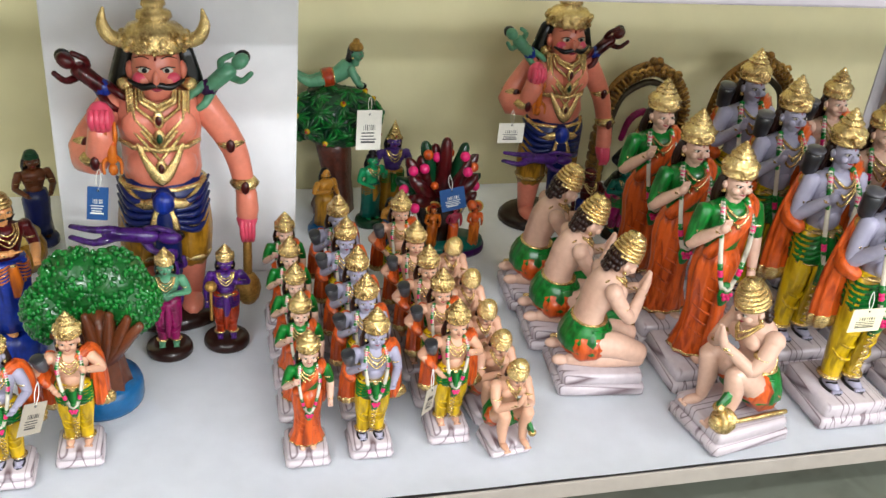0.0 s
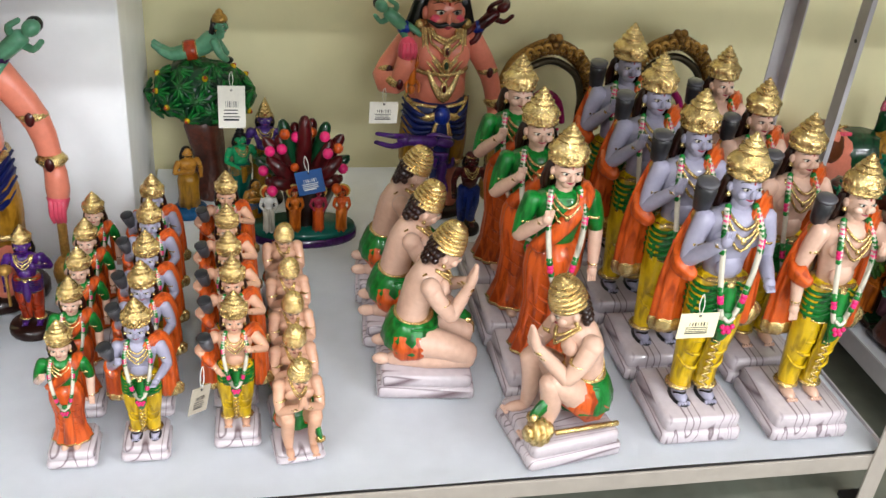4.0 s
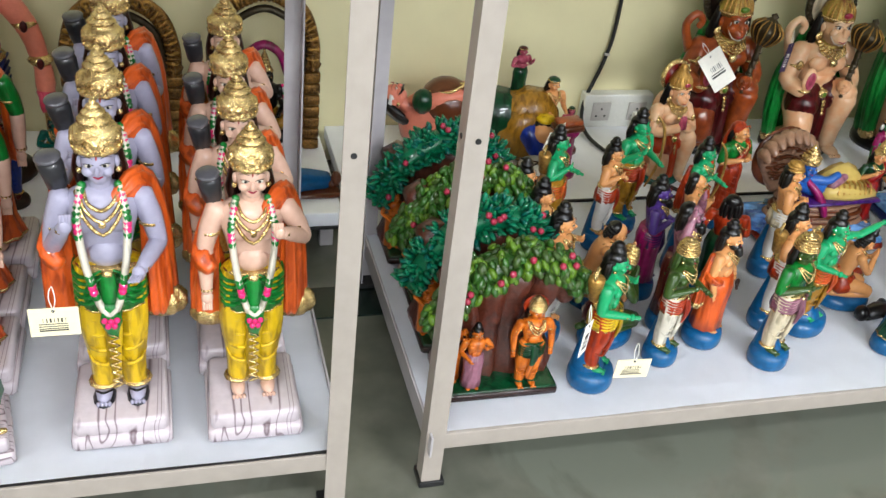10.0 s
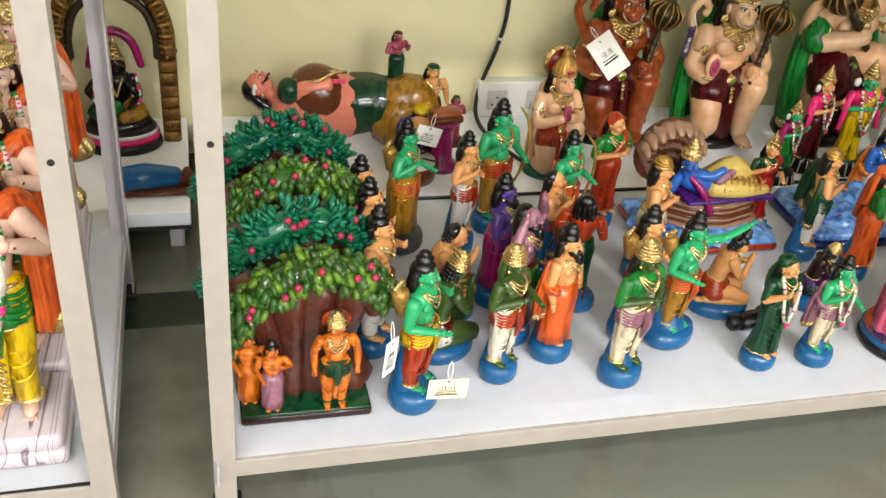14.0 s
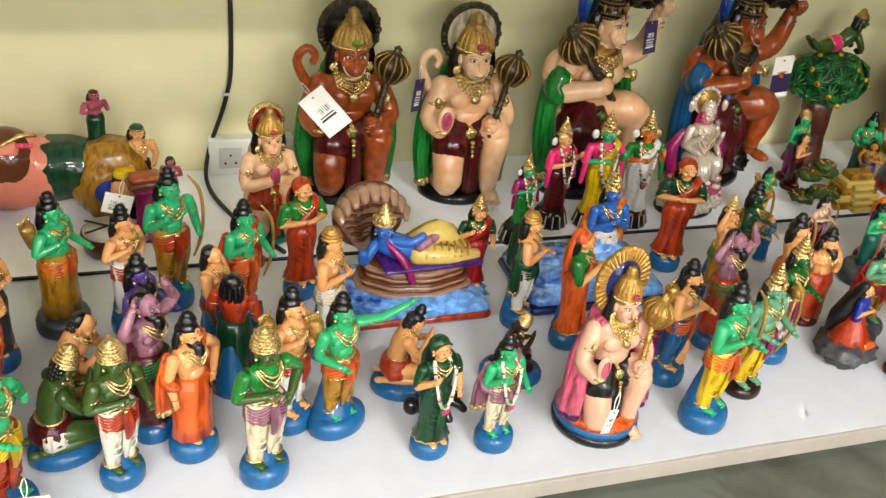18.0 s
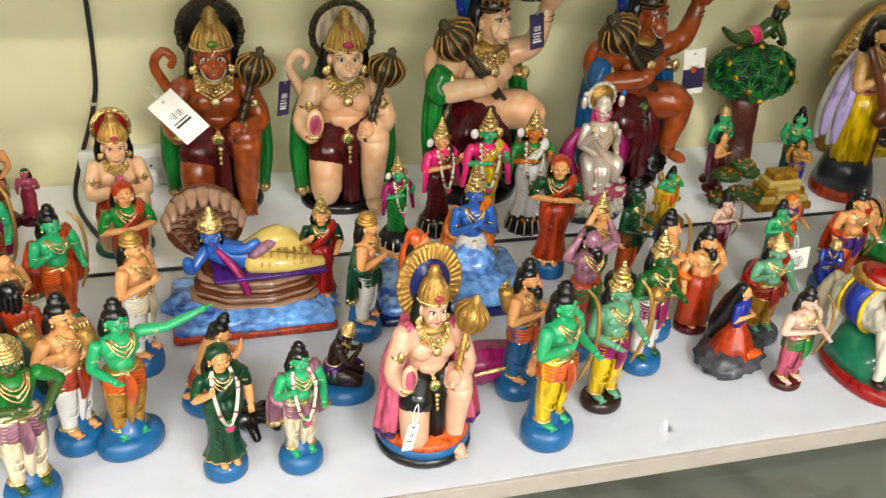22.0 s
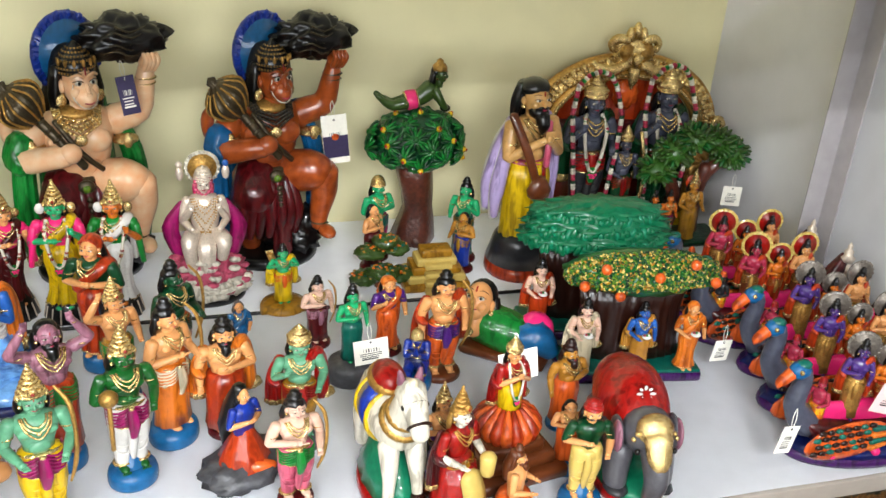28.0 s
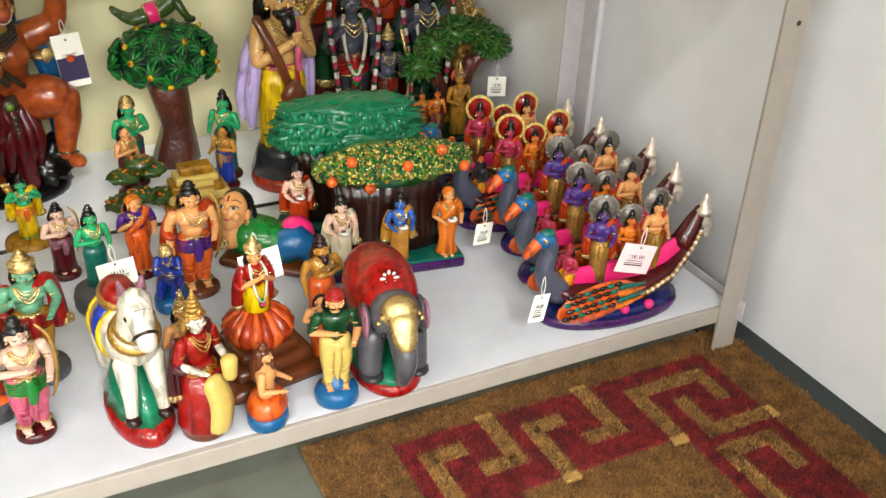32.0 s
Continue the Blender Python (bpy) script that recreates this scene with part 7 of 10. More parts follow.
    # arms
    if mode == "pray":
        for sx in (-1, 1):
            s.limb([(sx * 0.17, 0, 0.66), (sx * 0.215, -0.08, 0.5), (sx * 0.04, -0.2, 0.57)], [0.062, 0.055, 0.04], skin, n=12)
            s.limb([(sx * 0.018, -0.2, 0.57), (sx * 0.012, -0.2, 0.67)], [0.032, 0.018], "pink", n=9)
    elif lift:
        s.limb([(0.165, 0, 0.67), (0.275, -0.02, 0.71), (0.3, -0.05, 0.82), (0.315, -0.05, 0.89)], [0.062, 0.056, 0.046, 0.036], skin, n=16)
        for q in range(4):
            s.limb([(0.3 + 0.014 * q, -0.08, 0.89), (0.31 + 0.017 * q, -0.1, 0.93), (0.3 + 0.018 * q, -0.09, 0.955)], [0.014, 0.013, 0.01], skin, n=8)
        s.ball((0.325, -0.055, 0.91), (0.045, 0.045, 0.035), skin, n=12, k=8)
        for q in range(2):
            s.ball((0.306 + 0.004 * q, -0.05, 0.83 + 0.022 * q), (0.049, 0.049, 0.013), metal if skin == "rust_skin" else "gold", n=14, k=5)
        lumpy(s, (0.23, 0.0, 1.0), (0.185, 0.095, 0.092), "black", 9, n=52, k=30, amp=0.34, freq=2.6)
        for q in range(5):
            zz = 0.955 + 0.024 * q
            s.limb([(0.12 + 0.02 * q, -0.075, zz), (0.19, -0.098, zz + 0.018), (0.25, -0.094, zz - 0.006), (0.32, -0.072, zz + 0.012)], [0.002, 0.004, 0.004, 0.002], "bronze", n=6)
        s.limb([(-0.165, 0, 0.66), (-0.255, -0.06, 0.55), (-0.07, -0.18, 0.59)], [0.064, 0.058, 0.042], skin, n=14)
        s.ball((-0.055, -0.185, 0.6), (0.05, 0.04, 0.042), skin, n=12, k=8)
        s.limb([(-0.235, -0.04, 0.62), (-0.265, -0.06, 0.56), (-0.25, -0.09, 0.53)], [0.062, 0.06, 0.048], shawl, n=20, ripple=0.08, folds=6)
        s.limb([(0.0, -0.185, 0.54), (-0.17, -0.14, 0.74)], [0.018, 0.022], metal, n=9)
        for q in range(4):
            s.ball((-0.07 - 0.03 * q, -0.168 + 0.008 * q, 0.622 + 0.036 * q), (0.026, 0.026, 0.012), metal, turn=(0, -40, 0), n=10, k=5)
        club, tilt = (-0.185, -0.135, 0.755), (0, -42, 0)
        s.limb([(-0.1, -0.1, 0.71), (0.0, -0.15, 0.58), (0.1, -0.11, 0.48)], 0.012, metal, n=8)
    else:
        s.limb([(-0.165, 0, 0.66), (-0.235, -0.05, 0.5), (-0.2, -0.17, 0.47)], [0.064, 0.06, 0.048], skin, n=14)
        s.ball((-0.19, -0.2, 0.55), (0.05, 0.026, 0.078), skin, n=14, k=9)
        s.ball((-0.19, -0.221, 0.55), (0.033, 0.011, 0.058), "pink", n=12, k=7)
        s.ball((-0.195, -0.175, 0.475), (0.052, 0.05, 0.018), "gold", n=12, k=5)
        s.limb([(0.165, 0, 0.66), (0.235, -0.06, 0.5), (0.12, -0.18, 0.49)], [0.064, 0.058, 0.046], skin, n=14)
        s.ball((0.095, -0.19, 0.5), 0.046, skin, n=12, k=8)
        for q in range(4):
            s.ball((0.07 + 0.004 * q, -0.225, 0.475 + 0.017 * q), (0.022, 0.014, 0.0095), skin, n=7, k=5)
        s.ball((0.145, -0.165, 0.49), (0.02, 0.05, 0.05), "gold", n=10, k=6)
        s.limb([(0.09, -0.2, 0.44), (0.19, -0.11, 0.72)], [0.016, 0.02], metal, n=9)
        for q in range(4):
            s.ball((0.125 + 0.018 * q, -0.172 + 0.016 * q, 0.55 + 0.042 * q), (0.026, 0.026, 0.012), metal, turn=(0, 20, 0), n=10, k=5)
        club, tilt = (0.2, -0.1, 0.735), (0, 16, 0)
    if mode != "pray":
        s.lathe([(0.02, -0.03), (0.05, -0.02), (0.08, 0.02), (0.096, 0.06), (0.09, 0.09), (0.06, 0.125), (0.03, 0.14), (0.018, 0.15), (0.024, 0.165), (0.0, 0.185)], metal, club, n=44, ripple=0.09, folds=11, turn=tilt)
        plain = s.at.copy()
        s.at = plain @ Matrix.Translation(club) @ Matrix.Rotation(radians(tilt[1]), 4, "Y")
        for q in range(14):
            a = q * math.tau / 14
            s.limb([(r0 * math.cos(a), r0 * math.sin(a), z0) for r0, z0 in ((0.05, -0.02), (0.088, 0.025), (0.104, 0.065), (0.096, 0.095), (0.05, 0.13))], 0.005, "dull_gold", n=5, sub=2)
        s.at = plain
    for sx in (-1, 1):
        s.ball((sx * 0.2, -0.03, 0.59), (0.064, 0.064, 0.02), "gold", n=14, k=6)
        s.ball((sx * 0.205, -0.09, 0.6), (0.024, 0.014, 0.034), "gold", n=9, k=6)
    # collar of beads over a green band
    s.lathe([(0.062, 0.755), (0.1, 0.735), (0.115, 0.715), (0.1, 0.705)], "olive_gold" if mode in ("bless", "seat") else "dull_gold", (0, -0.012, 0), sy=0.82, n=24)
    for w, d, r in ((0.075, 0.71, 0.008), (0.085, 0.69, 0.008), (0.092, 0.67, 0.008), (0.1, 0.645, 0.008)):
        s.beads([(-w, -0.05, 0.745), (-w * 0.9, -0.11, (d + 0.74) / 2), (0, -0.138, d), (w * 0.9, -0.11, (d + 0.74) / 2), (w, -0.05, 0.745)], r, ["gold", "gold", "dull_gold"] if not (lift and skin == "rust_skin") else ["bronze", "black"], 1.1)
    s.ball((0, -0.14, 0.635), (0.03, 0.014, 0.026), "gold", n=10, k=6)
    # tail
    if mode == "bless":
        s.limb([(-0.17, 0.06, 0.55), (-0.25, 0.02, 0.68), (-0.3, 0.0, 0.8), (-0.25, -0.01, 0.87), (-0.2, -0.01, 0.83), (-0.215, -0.01, 0.79)], [0.034, 0.03, 0.026, 0.024, 0.022, 0.02], skin, n=12)
    elif lift:
        s.limb([(-0.2, 0.06, 0.5), (-0.28, 0.0, 0.62), (-0.29, -0.03, 0.7), (-0.25, -0.04, 0.73)], [0.034, 0.034, 0.03, 0.024], skin, n=12)
    # head with muzzle
    s.at = s.at @ Matrix.Translation((0.02 if lift else 0, -0.03, {"lift": -0.535, "seat": -0.545}.get(mode, -0.61))) @ Matrix.Diagonal((broad, broad * 0.97, 1.6 if not lift and mode != "seat" else 1.52, 1)) @ Matrix.Rotation(radians(18 if lift else 0), 4, "Z")
    head(s, skin, "black", "none")
    if mode != "seat":
        s.ball((0, -0.048, 0.878), (0.036, 0.034, 0.031), skin, n=16, k=9)
        s.ball((0, -0.058, 0.872), (0.025, 0.026, 0.02), skin, n=14, k=8)
    for sx in (-1, 1):
        s.limb([(sx * 0.006, -0.062, 0.932), (sx * 0.024, -0.063, 0.941), (sx * 0.042, -0.05, 0.934)], 0.0042, skin, n=6)
    if mode != "seat":
        s.limb([(-0.036, -0.05, 0.915), (-0.04, -0.052, 0.885), (-0.026, -0.066, 0.86), (0, -0.073, 0.851), (0.026, -0.066, 0.86), (0.04, -0.052, 0.885), (0.036, -0.05, 0.915)], 0.0017, "ivory", n=6)
    if mode != "seat":
        s.limb([(-0.015, -0.077, 0.868), (0, -0.0845, 0.866), (0.015, -0.077, 0.868)], 0.002, "rose", n=5)
        s.ball((0, -0.078, 0.889), (0.011, 0.008, 0.006), skin, n=9, k=6)
    for sx in (-1, 1):
        s.lathe([(0.012, -0.003), (0.017, 0), (0.012, 0.003)], "gold", (sx * 0.062, -0.012, 0.866), n=14, turn=(90, 0, 0))
        s.limb([(sx * 0.056, 0.016, 0.945), (sx * 0.066, 0.018, 0.88), (sx * 0.068, 0.02, 0.825)], [0.018, 0.023, 0.014], "black", n=15, ripple=0.12, folds=5)
    if lift:
        s.lathe([(0.054, -0.022), (0.0575, -0.008), (0.055, 0.006), (0.049, 0.018), (0.041, 0.028), (0.033, 0.037), (0.024, 0.045), (0.014, 0.053), (0.006, 0.06), (0, 0.062)], "black", (0, 0.002, 0.955), n=30)
        for q, (rr, zz) in enumerate(((0.0575, 0.94), (0.0575, 0.952), (0.051, 0.971), (0.043, 0.982), (0.034, 0.992), (0.023, 1.0))):
            s.beads([(rr * math.cos(a), 0.002 + rr * math.sin(a), zz) for a in np.linspace(-math.pi - 0.5, 0.5, 22)], 0.0034, ["dull_gold", "bronze"], 1.5)
        for q in range(7):
            a = math.pi * (-0.95 + 0.15 * q)
            s.ball((0.0575 * math.cos(a), 0.0575 * math.sin(a), 0.968), (0.006, 0.006, 0.011), "dull_gold", n=7, k=5)
        s.limb([(0, 0.04, 0.97), (-0.03, 0.06, 0.86), (-0.05, 0.06, 0.76)], [0.05, 0.06, 0.04], "black", n=18, ripple=0.1, folds=6)
    else:
        s.lathe([(0.062, -0.006), (0.067, 0.008), (0.066, 0.02), (0.06, 0.04), (0.05, 0.062), (0.036, 0.08), (0.024, 0.094), (0.03, 0.1), (0.018, 0.112), (0.02, 0.12), (0, 0.134 if mode == "bless" else 0.125)], "dull_gold" if mode != "bless" else "olive_gold", (0, 0.004, 0.935), n=24, ripple=0.02, folds=6)
        for q in range(9):
            a = math.pi * (-0.9 + 0.1 * q)
            s.limb([(0.066 * math.cos(a), 0.004 + 0.066 * math.sin(a), 0.95), (0.058 * math.cos(a), 0.004 + 0.058 * math.sin(a), 0.98), (0.04 * math.cos(a), 0.004 + 0.04 * math.sin(a), 1.008)], [0.004, 0.006, 0.002], "dull_gold", n=6)
        s.beads([(0.067 * math.cos(a), 0.004 + 0.067 * math.sin(a), 0.944) for a in np.linspace(-math.pi, 0, 16)], 0.0055, ["gold"], 1.2)
        s.ball((0, -0.064, 0.966), (0.02, 0.008, 0.012), "rose" if skin != "rust_skin" else "lime", n=10, k=6)
    ring = {"pray": 0.09, "seat": 0.138}.get(mode, 0.108)
    halo(s, 0.972, ring, halo_paint, rim, 0.06, band=0.64 if mode == "seat" else 0.84)
    if mode == "seat":
        for q in range(36):
            a = q * math.tau / 36
            s.limb([(ring * 0.66 * math.cos(a), 0.046, 0.972 + ring * 0.66 * math.sin(a)), (ring * 1.0 * math.cos(a), 0.05, 0.972 + ring * 1.0 * math.sin(a))], [0.004, 0.009], rim, n=6)
    if mode in ("bless", "lift"):
        for q in range(40):
            a = q * math.tau / 40
            s.limb([(ring * 0.74 * math.cos(a), 0.052, 0.972 + ring * 0.74 * math.sin(a)), (ring * 0.98 * math.cos(a), 0.046, 0.972 + ring * 0.98 * math.sin(a))], 0.0028, rim, n=5)
    s.at = Matrix.Identity(4)
    return s.put("monkey_statue", pose(x, y, z, 0, 0, rz), label, "statue", "monkey statues on the bench" if z == LEDGE_Z else "")


monkey(2.603, 2.105, LEDGE_Z, 0.462, 0, "rust-orange monkey statue with mace and open palm, leaning on wall", "rust_skin", "black", "bronze", "bless")
monkey(2.878, 2.075, LEDGE_Z, 0.462, 0, "pale monkey statue with mace and open palm against wall", "cream_skin", "cream", "bronze", "bless")
monkey(3.19, 2.08, LEDGE_Z, 0.56, 10, "tall pale monkey statue lifting a black rock with mace", "cream_skin", "blue", "royal", "lift")
monkey(3.575, 2.095, LEDGE_Z, 0.556, 10, "tall rust-orange monkey statue lifting a black rock with mace", "rust_skin", "blue", "royal", "lift", "blue")
monkey(2.398, 1.93, LEDGE_Z, 0.31, 8, "small pale monkey statue with joined palms and red halo", "cream_skin", "red", "gold", "pray", "cream_skin")
monkey(2.856, 1.225, ON, 0.338, 5, "seated fair monkey doll in pink robe on striped base", "skin", "navy", "dull_gold", "seat", "pink")


def reclining(x, y):
    """Blue doll lying on a coiled hooded serpent above a slab of painted water."""
    s = Sculpt()
    s.slab((0, 0, 0), (0.29, 0.19, 0.018), "deep_orange", 0.006)
    lumpy(s, (0, 0, 0.028), (0.145, 0.095, 0.022), "river", 3, n=44, k=14, amp=0.25, freq=5)
    s.slab((0, 0, 0.012), (0.284, 0.185, 0.02), "river", 0.008)
    for i in range(9):
        q = 0.122 - 0.0025 * i + 0.005 * math.sin(i * 2.1)
        s.lathe([(q - 0.006, -0.0045), (q, -0.001), (q, 0.002), (q - 0.006, 0.0045)], "hood_tan" if i % 2 else "brown", (0.012, 0.008, 0.036 + 0.0072 * i), 1.0, 0.56, n=44, ripple=0.025, folds=9)
    s.lathe([(0.1, 0.095), (0.06, 0.1), (0, 0.101)], "brown", (0.012, 0.008, 0), 1.0, 0.56, n=28)
    s.ball((-0.075, 0.066, 0.16), (0.072, 0.014, 0.076), "brown", n=24, k=12)
    for i in range(9):
        a = radians(-64 + 16 * i)
        base = (-0.075, 0.055, 0.09)
        tip = (-0.075 + 0.07 * math.sin(a), 0.045, 0.148 + 0.082 * math.cos(a))
        s.limb([base, ((base[0] * 0.5 + tip[0] * 0.5), 0.062, base[2] * 0.5 + tip[2] * 0.5), tip, (tip[0], 0.02, tip[2] - 0.012)], [0.018, 0.02, 0.017, 0.007], "hood_tan", n=10, flat=0.7)
        for j in range(5):
            f = 0.3 + 0.15 * j
            s.ball((base[0] + (tip[0] - base[0]) * f, 0.042, base[2] + (tip[2] - base[2]) * f), (0.013, 0.006, 0.0035), "brown", n=7, k=4)
    s.slab((0.03, -0.012, 0.098), (0.2, 0.085, 0.009), "violet", 0.003, turn=3)
    for q in range(7):
        s.limb([(0.015 + 0.014 * q, -0.046, 0.122), (0.02 + 0.014 * q, -0.03, 0.142 - 0.001 * q), (0.018 + 0.014 * q, 0.0, 0.148 - 0.002 * q)], 0.0025, "dull_gold", n=5)
    s.limb([(-0.065, 0.0, 0.145), (-0.03, -0.006, 0.128), (0.01, -0.006, 0.122)], [0.024, 0.026, 0.024], "sky_skin", n=12)
    s.limb([(0.0, -0.004, 0.124), (0.05, 0.0, 0.15), (0.09, 0.004, 0.122), (0.12, 0.004, 0.112)], [0.026, 0.025, 0.018, 0.012], "straw", n=16, ripple=0.12, folds=8)
    s.limb([(0.0, -0.022, 0.118), (0.06, -0.032, 0.116), (0.125, -0.022, 0.108)], [0.022, 0.019, 0.011], "straw", n=16, ripple=0.12, folds=8)
    s.limb([(-0.06, -0.02, 0.15), (-0.035, -0.038, 0.125), (-0.02, -0.048, 0.1), (-0.01, -0.056, 0.075)], [0.006, 0.008, 0.009, 0.006], "magenta", n=10, ripple=0.15, folds=5)
    s.limb([(0.0, -0.03, 0.135), (0.03, -0.02, 0.15), (0.06, 0.01, 0.158)], [0.01, 0.012, 0.008], "mauve", n=9, ripple=0.15, folds=5)
    s.limb([(-0.075, -0.012, 0.148), (-0.105, -0.035, 0.12), (-0.11, -0.045, 0.145)], [0.011, 0.010, 0.009], "sky_skin", n=8)
    s.limb([(-0.05, -0.012, 0.148), (-0.015, -0.03, 0.15), (0.01, -0.03, 0.165)], [0.011, 0.010, 0.008], "sky_skin", n=8)
    s.at = Matrix.Translation((-0.068, -0.024, -0.068)) @ Matrix.Diagonal((0.29, 0.29, 0.275, 1))
    head(s, "sky_skin", "black", "crown")
    s.at = Matrix.Translation((0.128, 0.0, 0.03)) @ Matrix.Diagonal((0.215, 0.215, 0.175, 1))
    figure(s, skin="tan_skin", lower="sari", cloth="red", top="dark_green", sash=None, arms=("raise", "hold"), kind="tall")
    s.at = Matrix.Identity(4)
    return s.put("lying_doll", pose(x, y, ON), "blue doll lying on a hooded serpent over painted water", "statue")


reclining(2.63, 1.624)


def water_doll(x, y):
    s = Sculpt()
    s.slab((0, 0, 0), (0.30, 0.20, 0.02), "navy", 0.006)
    s.slab((0, 0, 0.014), (0.296, 0.196, 0.03), "river", 0.012)
    lumpy(s, (-0.02, 0, 0.045), (0.13, 0.085, 0.02), "river", 6, n=44, k=14, amp=0.3, freq=5)
    lumpy(s, (0.04, 0.02, 0.06), (0.055, 0.05, 0.045), "river", 5, amp=0.25, freq=4)
    s.at = Matrix.Translation((0.045, 0.02, -0.02)) @ Matrix.Diagonal((0.26, 0.26, 0.245, 1))
    figure(s, skin="sky_skin", lower="robe", cloth="white", sash="white", shawl="saffron", arms=("pray", "pray"), kind="tall", garland=None)
    s.at = Matrix.Identity(4)
    return s.put("standing_doll", pose(x, y, ON), "blue doll with joined palms rising from a slab of painted waves", "statue")


water_doll(3.005, 1.619)

# jewelled dolls with striped skirts on the bench
for (bx, by, bh, sk, tp, cl, rz, lb) in ((2.948, 1.835, 0.222, "green_skin", "magenta", "green", 20, "green-faced temple doll with magenta blouse and striped black skirt"), (3.055, 1.90, 0.275, "tan_skin", "hot_pink", "maroon", 25, "tan temple doll in maroon dress with tall gold crown"),
                                     (3.152, 1.88, 0.30, "green_skin", "hot_pink", "yellow", 0, "green-faced temple doll in yellow dress with tall gold crown"), (3.255, 1.88, 0.295, "saffron", "green", "white", -5, "orange-faced temple doll in blue and white skirt")):
    s = Sculpt()
    s.lathe([(0.042, 0), (0.043, 0.004), (0.036, 0.03), (0.024, 0.05)], "black", n=28, ripple=0.04, folds=14)
    for i in range(14):
        a = i * math.tau / 14
        s.limb([(0.044 * math.cos(a), 0.044 * math.sin(a), 0.004), (0.037 * math.cos(a), 0.037 * math.sin(a), 0.032)], 0.0016, "silver", n=5)
    s.at = Matrix.Translation((0, 0, 0.03)) @ Matrix.Diagonal(((bh - 0.03) / 0.98, (bh - 0.03) / 0.98, (bh - 0.03) / 1.2, 1))
    figure(s, skin=sk, lower="sari", cloth=cl, top=tp, sash=None, arms=("fold", "raise"), kind="tall", garland=["red", "ivory", "gold"])
    for sx in (-1, 1):
        s.ball((sx * 0.1, 0.02, 0.9), (0.035, 0.02, 0.05), "white" if sx < 0 else "gold", n=9, k=6)
        s.limb([(sx * 0.15, -0.02, 0.75), (sx * 0.19, -0.04, 0.4)], [0.03, 0.02], tp, n=9)
    s.at = Matrix.Identity(4)
    s.put("temple_doll", pose(bx, by, LEDGE_Z, 0, 0, rz), lb, "doll", "jewelled temple dolls with striped feet")

# silver seated doll
s = Sculpt()
s.lathe([(0.075, 0), (0.078, 0.006), (0.074, 0.02)], "black", (0, 0, 0), 1, 0.75, n=26)
lumpy(s, (0, 0, 0.06), (0.074, 0.056, 0.055), "pink", 5, amp=0.25, freq=5)
lumpy(s, (0.0, -0.012, 0.035), (0.078, 0.056, 0.03), "ivory", 8, amp=0.35, freq=6)
rng = random.Random(17)
for i in range(46):
    a, z0 = rng.uniform(math.pi, math.tau), rng.uniform(0.025, 0.1)
    q = 0.08 - 0.28 * max(0.0, z0 - 0.045)
    s.ball((q * math.cos(a), 0.75 * q * math.sin(a), z0), (0.014, 0.009, 0.007), "pink" if i % 2 else "ivory", n=8, k=5)
s.at = Matrix.Translation((0, 0.0, 0.05)) @ Matrix.Diagonal((0.262, 0.262, 0.262, 1))
for sx in (-1, 1):
    s.limb([(sx * 0.07, 0, 0.35), (sx * 0.13, -0.14, 0.36), (sx * 0.11, -0.17, 0.22 if sx > 0 else 0.12)], [0.075, 0.065, 0.04], "silver", n=12)
    s.limb([(sx * 0.16, 0.05, 0.6), (sx * 0.26, 0.05, 0.4), (sx * 0.2, 0.0, 0.2)], [0.03, 0.06, 0.05], "magenta", n=14, ripple=0.14, folds=7)
    s.ball((sx * 0.17, 0.02, 0.86), (0.03, 0.025, 0.06), "silver")
    s.ball((sx * 0.17, 0.0, 0.94), 0.026, "silver" if sx < 0 else "sky_skin")
s.at = s.at @ Matrix.Translation((0, 0, -0.13))
s.lathe([(0.11, 0.48), (0.1, 0.56), (0.12, 0.68), (0.135, 0.75), (0.1, 0.81), (0.04, 0.83)], "silver", sy=0.7, n=18)
for sx, nm in ((-1, "raise"), (1, "raise"), (-1, "hold"), (1, "hold")):
    arm(s, sx, nm, "silver", None, "silver")
for w, d in ((0.05, 0.75), (0.07, 0.7), (0.085, 0.62), (0.1, 0.54)):
    s.beads([(-w, -0.04, 0.81), (-w * 0.8, -0.095, (d + 0.8) / 2), (0, -0.115, d), (w * 0.8, -0.095, (d + 0.8) / 2), (w, -0.04, 0.81)], 0.009, ["silver", "dull_gold"], 1.15)
s.lathe([(0.1, 0.47), (0.125, 0.49), (0.12, 0.52), (0.1, 0.54)], "dull_gold", sy=0.75, n=20)
s.limb([(0, -0.09, 0.5), (0, -0.17, 0.43), (0, -0.19, 0.26)], [0.06, 0.07, 0.05], "silver", n=35, flat=0.5, ripple=0.1, folds=7)
for q in range(14):
    a = q * math.tau / 14
    s.ball((0.062 * math.cos(a), -0.02, 0.905 + 0.068 * math.sin(a)), (0.02, 0.03, 0.02), "pink", n=8, k=5)
head(s, "silver", "hot_pink", "coil", gold="silver")
halo(s, 1.02, 0.13, "silver", "ivory", 0.06, "dull_gold")
s.at = Matrix.Identity(4)
s.put("seated_doll", pose(3.428, 1.92, LEDGE_Z), "silver seated doll with pink shawl on pink lotus rock", "statue")

